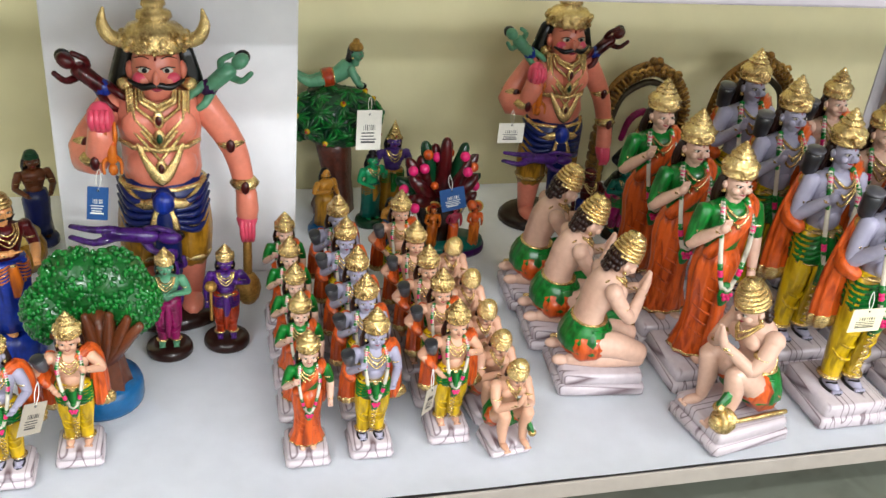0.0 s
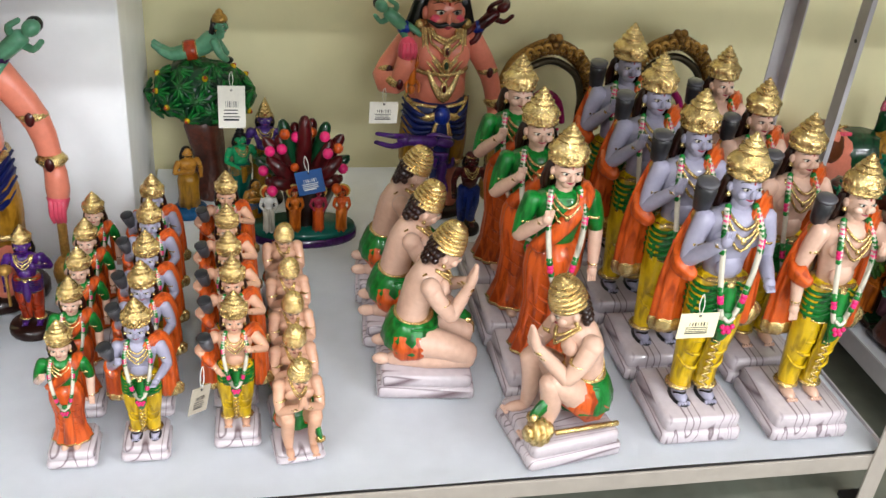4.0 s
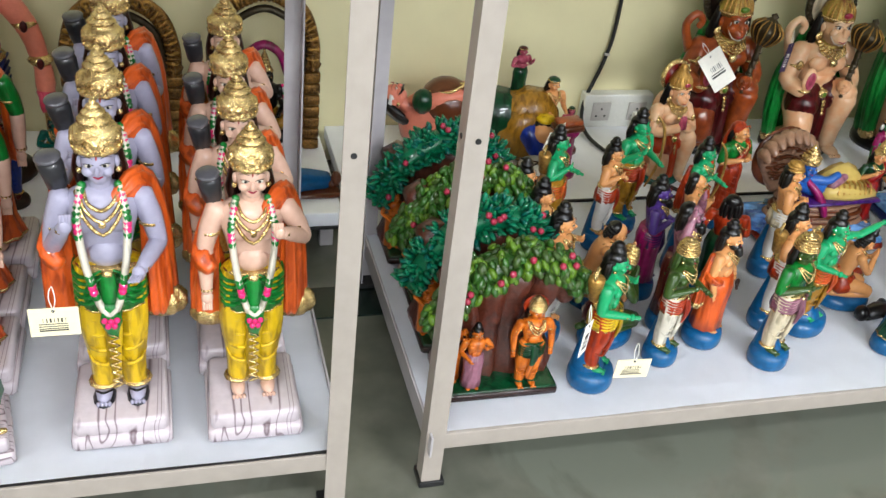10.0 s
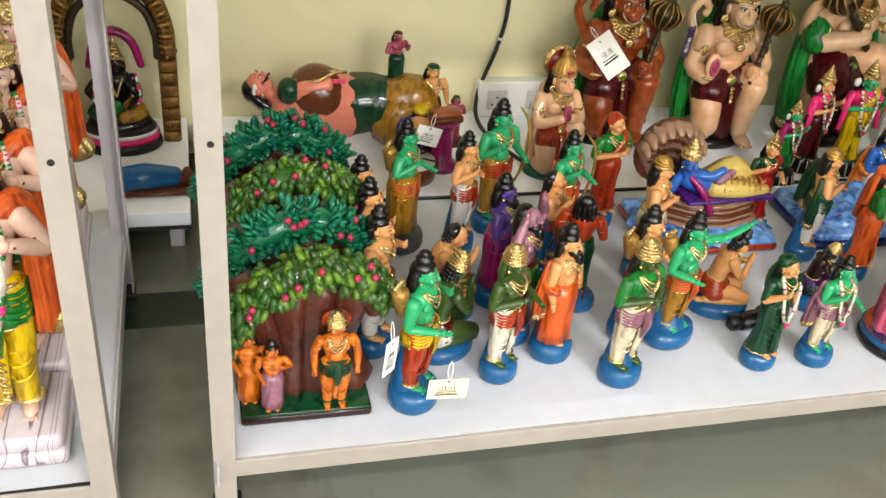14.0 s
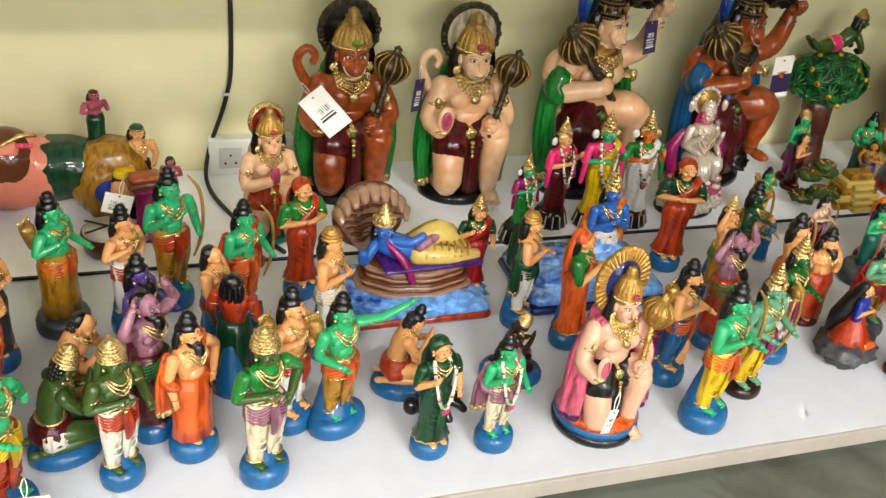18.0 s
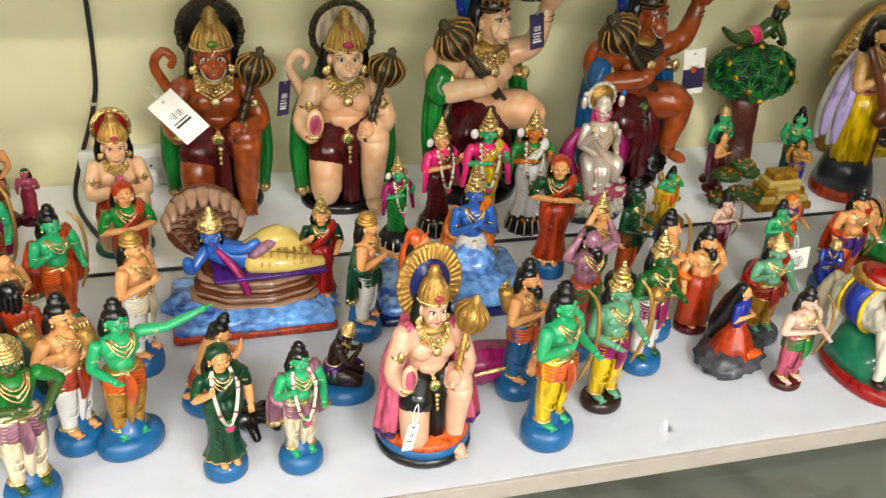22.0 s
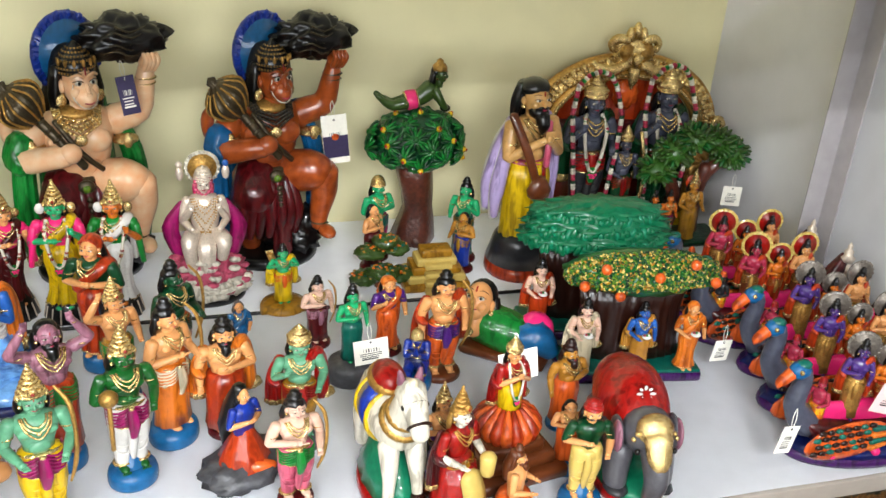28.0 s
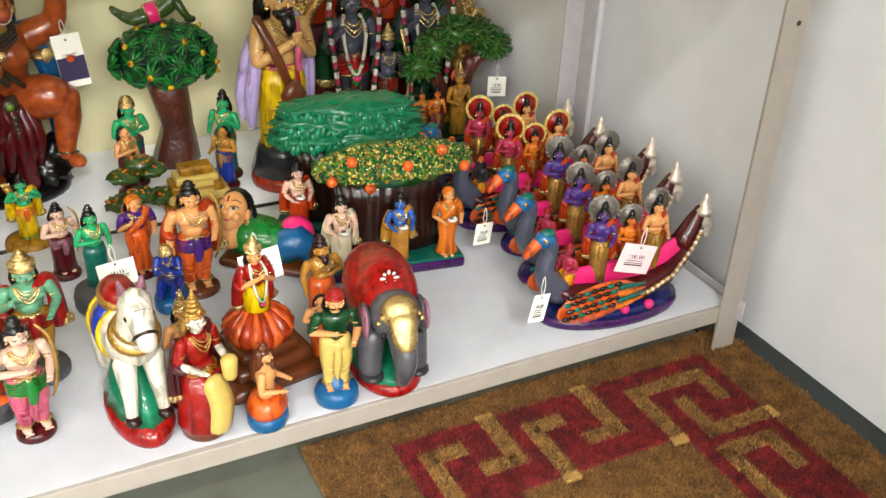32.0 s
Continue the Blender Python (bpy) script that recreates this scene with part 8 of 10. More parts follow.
flower_tree(3.918, 2.118, LEDGE_Z, 0.44, "round green toy tree with yellow flowers, olive doll lying on top", ("olive", "hot_pink"), 0, 11)
g = "little dolls round the toy tree"
doll("standing_doll", 3.811, 2.034, 0.205, "green doll with gold cap and magenta sash beside toy tree", 20, z=LEDGE_Z, base="maroon", base_r=0.03, base_h=0.012, skin="green_skin", cloth="magenta", sash="teal", kind="coil", arms=("hold", "fold"), group=g)
doll("standing_doll", 3.791, 1.988, 0.155, "tan doll with black hair in maroon cloth beside toy tree", 40, z=LEDGE_Z, base="maroon", base_r=0.028, base_h=0.012, skin="tan_skin", lower="robe", cloth="maroon", sash=None, kind="none", arms=("fold", "down"), group=g)
doll("standing_doll", 4.008, 2.003, 0.205, "green doll with tall black topknot leaning by toy tree", -40, z=LEDGE_Z, base="maroon", base_r=0.034, base_h=0.012, skin="green_skin", lower="robe", cloth="teal", sash="mustard", kind="bun", arms=("hold", "raise"), width=1.15, group=g)
doll("standing_doll", 3.991, 1.952, 0.14, "small tan doll with black hair in blue cloth on steps", -50, z=LEDGE_Z, base="maroon", base_r=0.03, base_h=0.01, skin="amber", lower="robe", cloth="royal", sash="mustard", kind="none", arms=("hold", "fold"), width=1.3, group=g)
steps = holder("toy_steps", pose(3.911, 1.895, LEDGE_Z), "yellow stepped toy mound standing on bench", "toy steps")
for i in range(5):
    part("step", block_mesh((0.15 - 0.02 * i, 0.085 - 0.011 * i, 0.019), 0.005), "straw" if i % 2 else "mustard", steps, "", pose(0, 0, 0.018 * i))
for i in range(4):
    part("front_step", block_mesh((0.06, 0.03, 0.012), 0.003), "straw", steps, "", pose(0, -0.045 + 0.006 * i, 0.018 * i))
s = Sculpt()
s.limb([(0, 0, 0), (0, 0, 0.05)], [0.012, 0.008], "brown")
rng = random.Random(6)
for i, (px, py, z0, r) in enumerate(((-0.035, -0.01, 0.03, 0.034), (0.04, -0.015, 0.035, 0.034), (0.0, -0.03, 0.05, 0.034), (-0.02, 0.01, 0.08, 0.034), (0.035, 0.01, 0.085, 0.03), (0.01, 0.0, 0.11, 0.03))):
    lumpy(s, (px, py, z0), (r, r * 0.85, r * 0.42), "olive", i, n=28, k=14, amp=0.3, freq=4)
    for j in range(26):
        a, q = rng.uniform(0, math.tau), math.sqrt(rng.random()) * 0.9
        s.ball((px + r * q * math.cos(a), py + r * 0.85 * q * math.sin(a), z0 + r * 0.42 * math.sqrt(1 - q * q)), (0.0045, 0.0045, 0.003), ("mustard", "leaf_olive", "teal", "saffron")[j % 4], n=6, k=4)
s.put("toy_tree", pose(3.791, 1.9, LEDGE_Z), "low clumpy olive toy bush with orange flecks on bench", "toy tree")

# poet statue
s = Sculpt()
s.lathe([(0.075, 0), (0.077, 0.01), (0.075, 0.03)], "deep_orange", n=26)
s.lathe([(0.075, 0.03), (0.06, 0.085), (0.05, 0.10), (0, 0.10)], "dark_grey", n=26)
s.at = Matrix.Translation((0, 0, 0.06)) @ Matrix.Diagonal((0.42, 0.42, 0.378, 1))
figure(s, skin="warm_skin", lower="robe", cloth="yellow", sash=None, arms=("pray", "pray"), kind="none", beard=True, beads=True, hair="black", fat=1.05, scale=(1.3, 1.3, 1.2))
s.lathe([(0.09, 0), (0.115, 0.01), (0.1, 0.03)], "pink", (0, 0, 0.545), sy=0.8, n=22)
s.limb([(0.03, -0.1, 0.54), (0.04, -0.115, 0.3), (0.03, -0.12, 0.06)], [0.016, 0.016, 0.016], "red", n=10, flat=0.5)
s.limb([(0.0, -0.1, 0.54), (0.01, -0.115, 0.3), (0.0, -0.12, 0.06)], [0.018, 0.02, 0.02], "yellow", n=15, flat=0.5, ripple=0.14, folds=5)
for q in range(9):
    a = radians(20 + 17.5 * q)
    s.limb([(0.07 * math.cos(a), 0.01 + 0.06 * math.sin(a), 1.0), (0.088 * math.cos(a), 0.02 + 0.07 * math.sin(a), 0.9), (0.095 * math.cos(a), 0.025 + 0.07 * math.sin(a), 0.79)], [0.025, 0.03, 0.018], "black", n=9, ripple=0.1, folds=4)
s.ball((0, 0.012, 0.985), (0.082, 0.078, 0.055), "black", n=16, k=9)
s.limb([(0.06, -0.07, 0.8), (0.035, -0.115, 0.68), (0.03, -0.12, 0.56)], 0.018, "pink", n=9)
s.limb([(0.1, 0.05, 0.8), (0.15, 0.05, 0.66), (0.155, 0.04, 0.46), (0.145, 0.03, 0.2)], [0.04, 0.055, 0.06, 0.05], "lilac", n=36, ripple=0.14, folds=9)
for q in range(8):
    a = radians(95 + 15 * q)
    rx, ry = 0.13 + 0.02 * (q % 2), 0.1 + 0.02 * (q % 2)
    s.limb([(0.1 * math.cos(a), 0.03 + 0.06 * math.sin(a), 0.79), (rx * math.cos(a), 0.04 + ry * math.sin(a), 0.62), (rx * 1.25 * math.cos(a), 0.05 + ry * 1.2 * math.sin(a), 0.4), (rx * 1.3 * math.cos(a), 0.05 + ry * 1.25 * math.sin(a), 0.2 + 0.03 * (q % 3))], [0.026, 0.036, 0.04, 0.02], "lilac" if q % 3 else "white", n=10)
s.limb([(-0.16, -0.06, 0.86), (-0.1, -0.13, 0.66), (-0.05, -0.15, 0.5)], [0.026, 0.026, 0.024], "brown", n=10, flat=0.7)
s.lathe([(0.02, 0), (0.06, 0.03), (0.07, 0.07), (0.045, 0.12), (0.024, 0.15)], "brown", (-0.03, -0.16, 0.37), sy=0.7, n=18)
for q in range(4):
    s.ball((-0.15 + 0.025 * q, -0.085 - 0.018 * q, 0.82 - 0.075 * q), (0.007, 0.007, 0.009), "dull_gold", n=6, k=4)
s.at = Matrix.Identity(4)
s.put("standing_statue", pose(4.122, 1.935, LEDGE_Z, 0, 0, 14), "bearded statue in lilac shawl and yellow robe holding stringed instrument", "statue")


def big_shrine(x, y):
    """Two dark garlanded idols before an orange panel under a wide gold arch."""
    s = Sculpt()
    s.slab((0, 0, 0), (0.44, 0.11, 0.03), "yellow", 0.006)
    s.slab((0, 0.03, 0.03), (0.40, 0.04, 0.24), "maroon", 0.01)
    s.mark("panel")
    s.lathe([(0.185, -0.012), (0.185, 0.012)], "deep_orange", (0, 0.04, 0.26), 1.0, 0.62, n=32, turn=(90, 0, 0))
    s.mark("arch")
    sweep = np.linspace(-0.35, math.pi + 0.35, 19)
    for rx, rz, q, yy, paint in ((0.236, 0.176, 0.012, 0.012, "dull_gold"), (0.214, 0.156, 0.017, 0.004, "gold"), (0.19, 0.136, 0.012, 0.0, "dull_gold")):
        arc = [(rx * math.cos(a), yy, 0.258 + rz * math.sin(a)) for a in sweep]
        s.limb(arc, q, paint, n=10, sub=3)
        s.beads([(v[0], v[1] - q, v[2]) for v in arc], q * 0.45, ["gold"], 1.7)
    for i in range(23):
        a = 0.1 + (math.pi - 0.2) * i / 22
        s.ball((0.224 * math.cos(a), -0.006, 0.258 + 0.166 * math.sin(a)), (0.009, 0.012, 0.017), "gold", turn=(0, 90 - math.degrees(a), 0), n=7, k=5)
    for sx in (-1, 1):
        for q, (px, pz, rr) in enumerate(((0.226, 0.225, 0.03), (0.212, 0.18, 0.022), (0.24, 0.268, 0.02), (0.205, 0.145, 0.018))):
            s.limb([(sx * (px + rr * (1 - 0.12 * v) * math.cos(0.8 * v)), -0.004 - 0.002 * v, pz + rr * (1 - 0.12 * v) * math.sin(0.8 * v)) for v in range(8)], [0.011, 0.011, 0.01, 0.01, 0.009, 0.008, 0.007, 0.006], "gold" if q % 2 == 0 else "dull_gold", n=8, sub=2)
        s.limb([(sx * 0.21, 0.01, 0.0), (sx * 0.21, 0.01, 0.19)], 0.018, "dull_gold", n=14, ripple=0.1, folds=5)
    s.mark("crest")
    lumpy(s, (0, 0.0, 0.445), (0.05, 0.026, 0.042), "gold", 2, n=40, k=24, amp=0.3, freq=5)
    for sx in (-1, 1):
        s.lathe([(0.018, 0), (0.02, 0.006), (0.013, 0.008), (0.011, 0.013), (0.0, 0.014)], "dull_gold", (sx * 0.023, -0.016, 0.452), n=14, turn=(90, 0, 0))
        s.limb([(sx * 0.02, -0.012, 0.478), (sx * 0.045, -0.008, 0.482), (sx * 0.058, -0.004, 0.468), (sx * 0.052, -0.006, 0.452)], [0.01, 0.011, 0.01, 0.007], "gold", n=9)
        s.limb([(sx * 0.02, -0.02, 0.424), (sx * 0.05, -0.018, 0.408), (sx * 0.085, -0.014, 0.412), (sx * 0.1, -0.01, 0.425)], [0.012, 0.014, 0.011, 0.005], "gold", n=9)
    for i in range(3):
        s.ball((0.016 * (i - 1), -0.008, 0.49 + (0.012 if i == 1 else 0)), (0.011, 0.012, 0.02), "gold", n=9, k=6)
    s.ball((0, -0.03, 0.436), (0.01, 0.014, 0.016), "gold", n=9, k=6)
    s.limb([(0, -0.022, 0.41), (0, -0.022, 0.385), (0, -0.018, 0.362)], [0.016, 0.013, 0.003], "gold", n=9)
    lumpy(s, (0, 0.01, 0.34), (0.03, 0.012, 0.035), "orange", 2, amp=0.4, freq=3)
    for px, py, k, seat in ((-0.085, -0.02, 0.325, True), (0.1, -0.015, 0.34, False)):
        s.mark("idol", "", True)
        s.at = Matrix.Translation((px, py, 0.03)) @ Matrix.Diagonal((k * 1.12, k * 1.12, k, 1))
        figure(s, skin="slate_skin", cloth="dark_green" if not seat else "dark_grey", sash="red", arms=("raise", "hold"), kind="crown", garland=["ivory", "ivory", "rose", "green"], lower="dhoti", shawl="dark_green")
        s.beads([(-0.13, -0.02, 1.05), (-0.17, -0.08, 0.85), (-0.15, -0.12, 0.6), (-0.12, -0.13, 0.3), (-0.1, -0.12, 0.08)], 0.02, ["ivory", "ivory", "rose", "rose", "dark_green"], 1.25)
        s.beads([(0.13, -0.02, 1.05), (0.17, -0.08, 0.85), (0.15, -0.12, 0.6), (0.12, -0.13, 0.3), (0.1, -0.12, 0.08)], 0.02, ["ivory", "ivory", "rose", "rose", "dark_green"], 1.25)
        s.beads([(-0.13, -0.02, 1.05), (-0.07, -0.04, 1.14), (0, -0.05, 1.17), (0.07, -0.04, 1.14), (0.13, -0.02, 1.05)], 0.02, ["ivory", "rose", "green"], 1.25)
    s.mark("idol", "", True)
    s.at = Matrix.Translation((0.0, -0.045, 0.03)) @ Matrix.Diagonal((0.22, 0.22, 0.22, 1))
    figure(s, skin="slate_skin", lower="robe", cloth="dark_green", sash="red", arms=("hold", "hold"), kind="crown")
    s.at = Matrix.Identity(4)
    s.limb([(0.03, -0.075, 0.04), (0.045, -0.08, 0.16), (0.025, -0.07, 0.27)], 0.005, "gold", n=7)
    return s.put("idol_shrine", pose(x, y, LEDGE_Z, 0, 0, -6), "dark garlanded idols before orange panel under wide gold arch", "statue")


big_shrine(4.445, 2.14)


# ---------------- rack two: groves, animals and boats ----------------
def shade_grove(x, y, h, canopy, speck, label, dolls, w=0.27):
    """A broad flat canopy on a dark trunk over dolls on a striped green step."""
    s = Sculpt()
    s.slab((0, 0, 0), (w, 0.10, 0.02), "purple", 0.004)
    s.slab((0, 0, 0.018), (w * 0.985, 0.098, 0.008), "teal", 0.004)
    s.mark("trunk")
    s.lathe([(w * 0.39, 0.024), (w * 0.37, h * 0.2), (w * 0.35, h * 0.5), (w * 0.38, h * 0.7), (0, h * 0.72)], "dark_brown", (0, 0.02, 0), 1.0, 0.29, n=96, ripple=0.035, folds=24)
    rng = random.Random(31)
    s.mark("canopy")
    if speck:
        lumpy(s, (0, -0.005, h * 0.84), (w * 0.53, 0.058, h * 0.15), "forest", 3, n=60, k=26, amp=0.13, freq=3)
        for _ in range(2100):
            u, a = rng.uniform(-0.3, 1), rng.uniform(-math.pi, 0.4)
            q = math.sqrt(1 - u * u)
            d = Vector((q * math.cos(a), q * math.sin(a), u))
            f = 1.005 + 0.13 * noise.noise(d * 3 + Vector((3, 0, 0))) + 0.065 * noise.noise(d * 7.8 + Vector((0, 3, 0)))
            s.ball((d.x * w * 0.53 * f, -0.005 + d.y * 0.058 * f, h * 0.84 + d.z * h * 0.15 * f), (0.0056, 0.0026, 0.0024), ("straw", "lime", "dark_green", "mustard", "dark_green", "lime", "forest")[rng.randrange(7)], turn=(rng.uniform(-40, 40), rng.uniform(-60, 60), rng.uniform(0, 180)), n=5, k=4)
        for px, pz in ((-0.45, 0.84), (-0.32, 0.97), (-0.2, 0.76), (0.05, 0.9), (0.28, 1.0), (0.44, 0.86)):
            s.ball((px * w, -0.06, h * pz), 0.010, "orange", n=10, k=7)
    else:
        for j, (rx, ry, zz, hh) in enumerate(((0.53, 0.064, 0.78, 0.09), (0.51, 0.058, 0.87, 0.085), (0.46, 0.05, 0.95, 0.075))):
            lumpy(s, (0, 0.004 * j, h * zz), (w * rx, ry, h * hh), "teal_leaf", j, n=84, k=20, amp=0.3, freq=6.5)
            for i in range(44):
                a = -math.pi * 1.05 + math.pi * 1.1 * i / 43
                c = (w * rx * 0.97 * math.cos(a), 0.004 * j + ry * 0.97 * math.sin(a), h * zz - 0.008 + 0.004 * math.sin(i * 1.7))
                s.ball(c, (0.0075, 0.006, 0.012 + 0.003 * rng.random()), "teal_leaf" if i % 3 else "sea", turn=(rng.uniform(-25, 25), rng.uniform(-25, 25), 0), n=7, k=5)
    for px, py, k, sk, cl, kind in dolls:
        s.mark("little_doll", "", True)
        s.at = Matrix.Translation((px, py, 0.025)) @ Matrix.Diagonal((k * 1.2, k * 1.2, k, 1))
        fem = kind == "veil"
        figure(s, skin=sk, lower="sari" if fem else "robe", cloth=cl, top=cl if fem else None, sash=None, arms=("hold", "hold"), kind=kind, paint2=cl, shawl=None if fem else cl, beads=True)
        s.lathe([(0.05, 0), (0.06, 0.014), (0.05, 0.03)], "white", (0, -0.17, 0.62), n=12)
        for i, c in enumerate(("rose", "green", "white")):
            s.ball((0.025 * (i - 1), -0.17, 0.655), 0.02, c, n=7, k=5)
        s.at = Matrix.Identity(4)
    return s.put("toy_grove", pose(x, y, ON, 0, 0, -8), label, "toy tree", "canopied doll groves")


shade_grove(4.155, 1.634, 0.275, "sea", False, "shiny green ridged canopy over a red doll on striped step", [(-0.105, -0.028, 0.135, "pale_skin", "deep_orange", "bun")])
shade_grove(4.177, 1.477, 0.255, "forest", True, "speckled green canopy with orange fruit over three little dolls", [(-0.10, -0.03, 0.135, "pale_skin", "cream", "bun"), (0.01, -0.03, 0.128, "sky_skin", "amber", "bun"), (0.103, -0.03, 0.135, "tan_skin", "saffron", "veil")])


def leafy_grove(x, y, z):
    s = Sculpt()
    s.slab((0, 0, 0), (0.2, 0.1, 0.016), "dark_green", 0.004)
    s.mark("trunk")
    for px in (-0.05, 0.03):
        s.limb([(px, 0.02, 0.01), (px * 0.7 + 0.01, 0.02, 0.1), (px * 1.4, 0.01, 0.19)], [0.022, 0.018, 0.016], "bark_paint", n=10)
    s.limb([(0.02, 0.02, 0.13), (0.06, 0.01, 0.19), (0.10, 0.0, 0.21)], [0.02, 0.016, 0.012], "bark_paint", n=9)
    s.mark("crown")
    for i, p in enumerate(((-0.10, 0, 0.19), (-0.06, 0, 0.235), (-0.01, 0, 0.265), (0.05, 0, 0.255), (0.095, 0, 0.225))):
        s.ball(p, (0.036, 0.036, 0.03), "leaf_olive", n=12, k=8)
        leaf_crown(s, p, (0.04, 0.042, 0.034), 90, ["leaf_olive", "olive", "forest", "leaf_olive"], 0.014, 60 + i, 0.2)
    s.mark("little_doll", "", True)
    s.at = Matrix.Translation((0.0, -0.02, 0.0)) @ Matrix.Diagonal((0.175, 0.175, 0.17, 1))
    figure(s, skin="amber", lower="robe", cloth="mustard", sash=None, arms=("hold", "hold"), kind="tall")
    halo(s, 0.95, 0.11, "deep_orange", "deep_orange", 0.05)
    for px, cl in ((-0.105, "deep_orange"), (-0.065, "magenta")):
        s.mark("little_doll", "", True)
        s.at = Matrix.Translation((px, -0.03, 0.012)) @ Matrix.Diagonal((0.128, 0.128, 0.128, 1))
        figure(s, skin="saffron", lower="robe", cloth=cl, sash="mustard", arms=("hold", "hold"), kind="bun")
    s.at = Matrix.Identity(4)
    return s.put("toy_tree", pose(x, y, z), "bent toy tree with olive leaves over three small dolls", "toy tree")


leafy_grove(4.59, 2.02, LEDGE_Z)


def horse(x, y, rz):
    s = Sculpt()
    s.mark("foot")
    s.lathe([(0.075, 0), (0.078, 0.006), (0.075, 0.024)], "red", (0, 0, 0), 0.62, 1.25, n=32)
    s.lathe([(0.074, 0.024), (0.06, 0.045), (0.04, 0.085), (0.0, 0.09)], "sea", (0, 0.01, 0), 0.6, 1.2, n=32, ripple=0.03, folds=12)
    s.mark("horse_body")
    s.limb([(0, 0.075, 0.125), (0, 0.02, 0.135), (0, -0.035, 0.14)], [0.04, 0.043, 0.038], "ivory", n=16)
    s.limb([(0, -0.035, 0.14), (0, -0.06, 0.185), (0, -0.075, 0.215)], [0.036, 0.026, 0.022], "ivory", n=14)
    s.limb([(0, -0.07, 0.222), (0, -0.10, 0.205), (0, -0.122, 0.183)], [0.024, 0.018, 0.013], "ivory", n=12)
    for sx in (-1, 1):
        s.limb([(sx * 0.02, -0.045, 0.12), (sx * 0.022, -0.06, 0.07), (sx * 0.024, -0.062, 0.04)], [0.018, 0.011, 0.009], "ivory", n=10)
        s.ball((sx * 0.024, -0.066, 0.036), (0.013, 0.016, 0.009), "dark_brown", n=9, k=5)
        s.limb([(sx * 0.022, 0.07, 0.11), (sx * 0.024, 0.078, 0.05)], [0.022, 0.013], "ivory", n=10)
        s.limb([(sx * 0.013, -0.066, 0.235), (sx * 0.016, -0.064, 0.252)], [0.008, 0.003], "mauve", n=7)
        s.ball((sx * 0.0185, -0.092, 0.212), (0.003, 0.005, 0.004), "black", n=7, k=5)
    for p, r in (((0, -0.046, 0.162), 0.036), ((0, -0.054, 0.178), 0.03)):
        s.lathe([(r * 0.9, -0.006), (r * 1.05, 0), (r * 0.9, 0.006)], "dull_gold", p, n=18, turn=(30, 0, 0))
    s.mark("saddle")
    s.lathe([(0.044, -0.022), (0.046, 0.0), (0.044, 0.022)], "royal", (0, 0.03, 0.135), n=20, turn=(90, 0, 0))
    for o in (-0.026, 0.026):
        s.lathe([(0.044, -0.004), (0.047, 0), (0.044, 0.004)], "yellow", (0, 0.03 + o, 0.135), n=20, turn=(90, 0, 0))
    s.ball((0, 0.035, 0.178), (0.03, 0.045, 0.022), "dull_gold", n=14, k=8)
    s.ball((0, 0.03, 0.186), (0.026, 0.038, 0.02), "red", n=14, k=8)
    s.mark("horse_body")
    s.limb([(0, -0.082, 0.24), (0, -0.05, 0.22), (0, -0.02, 0.185)], [0.008, 0.01, 0.008], "cream", n=8)
    for z0, y0 in ((0.193, -0.113), (0.212, -0.09)):
        s.lathe([(0.017, -0.002), (0.0195, 0), (0.017, 0.002)], "dark_brown", (0, y0, z0), n=16, turn=(-50, 0, 0))
    s.limb([(0, 0.11, 0.14), (0, 0.13, 0.1), (0, 0.125, 0.06)], [0.014, 0.018, 0.008], "cream", n=9)
    s.resize((0.96, 0.96, 1.06))
    return s.put("toy_horse", pose(x, y, ON, 0, 0, rz), "white toy horse with red saddle on green and red base", "toy horse")


horse(3.66, 1.225, 5)


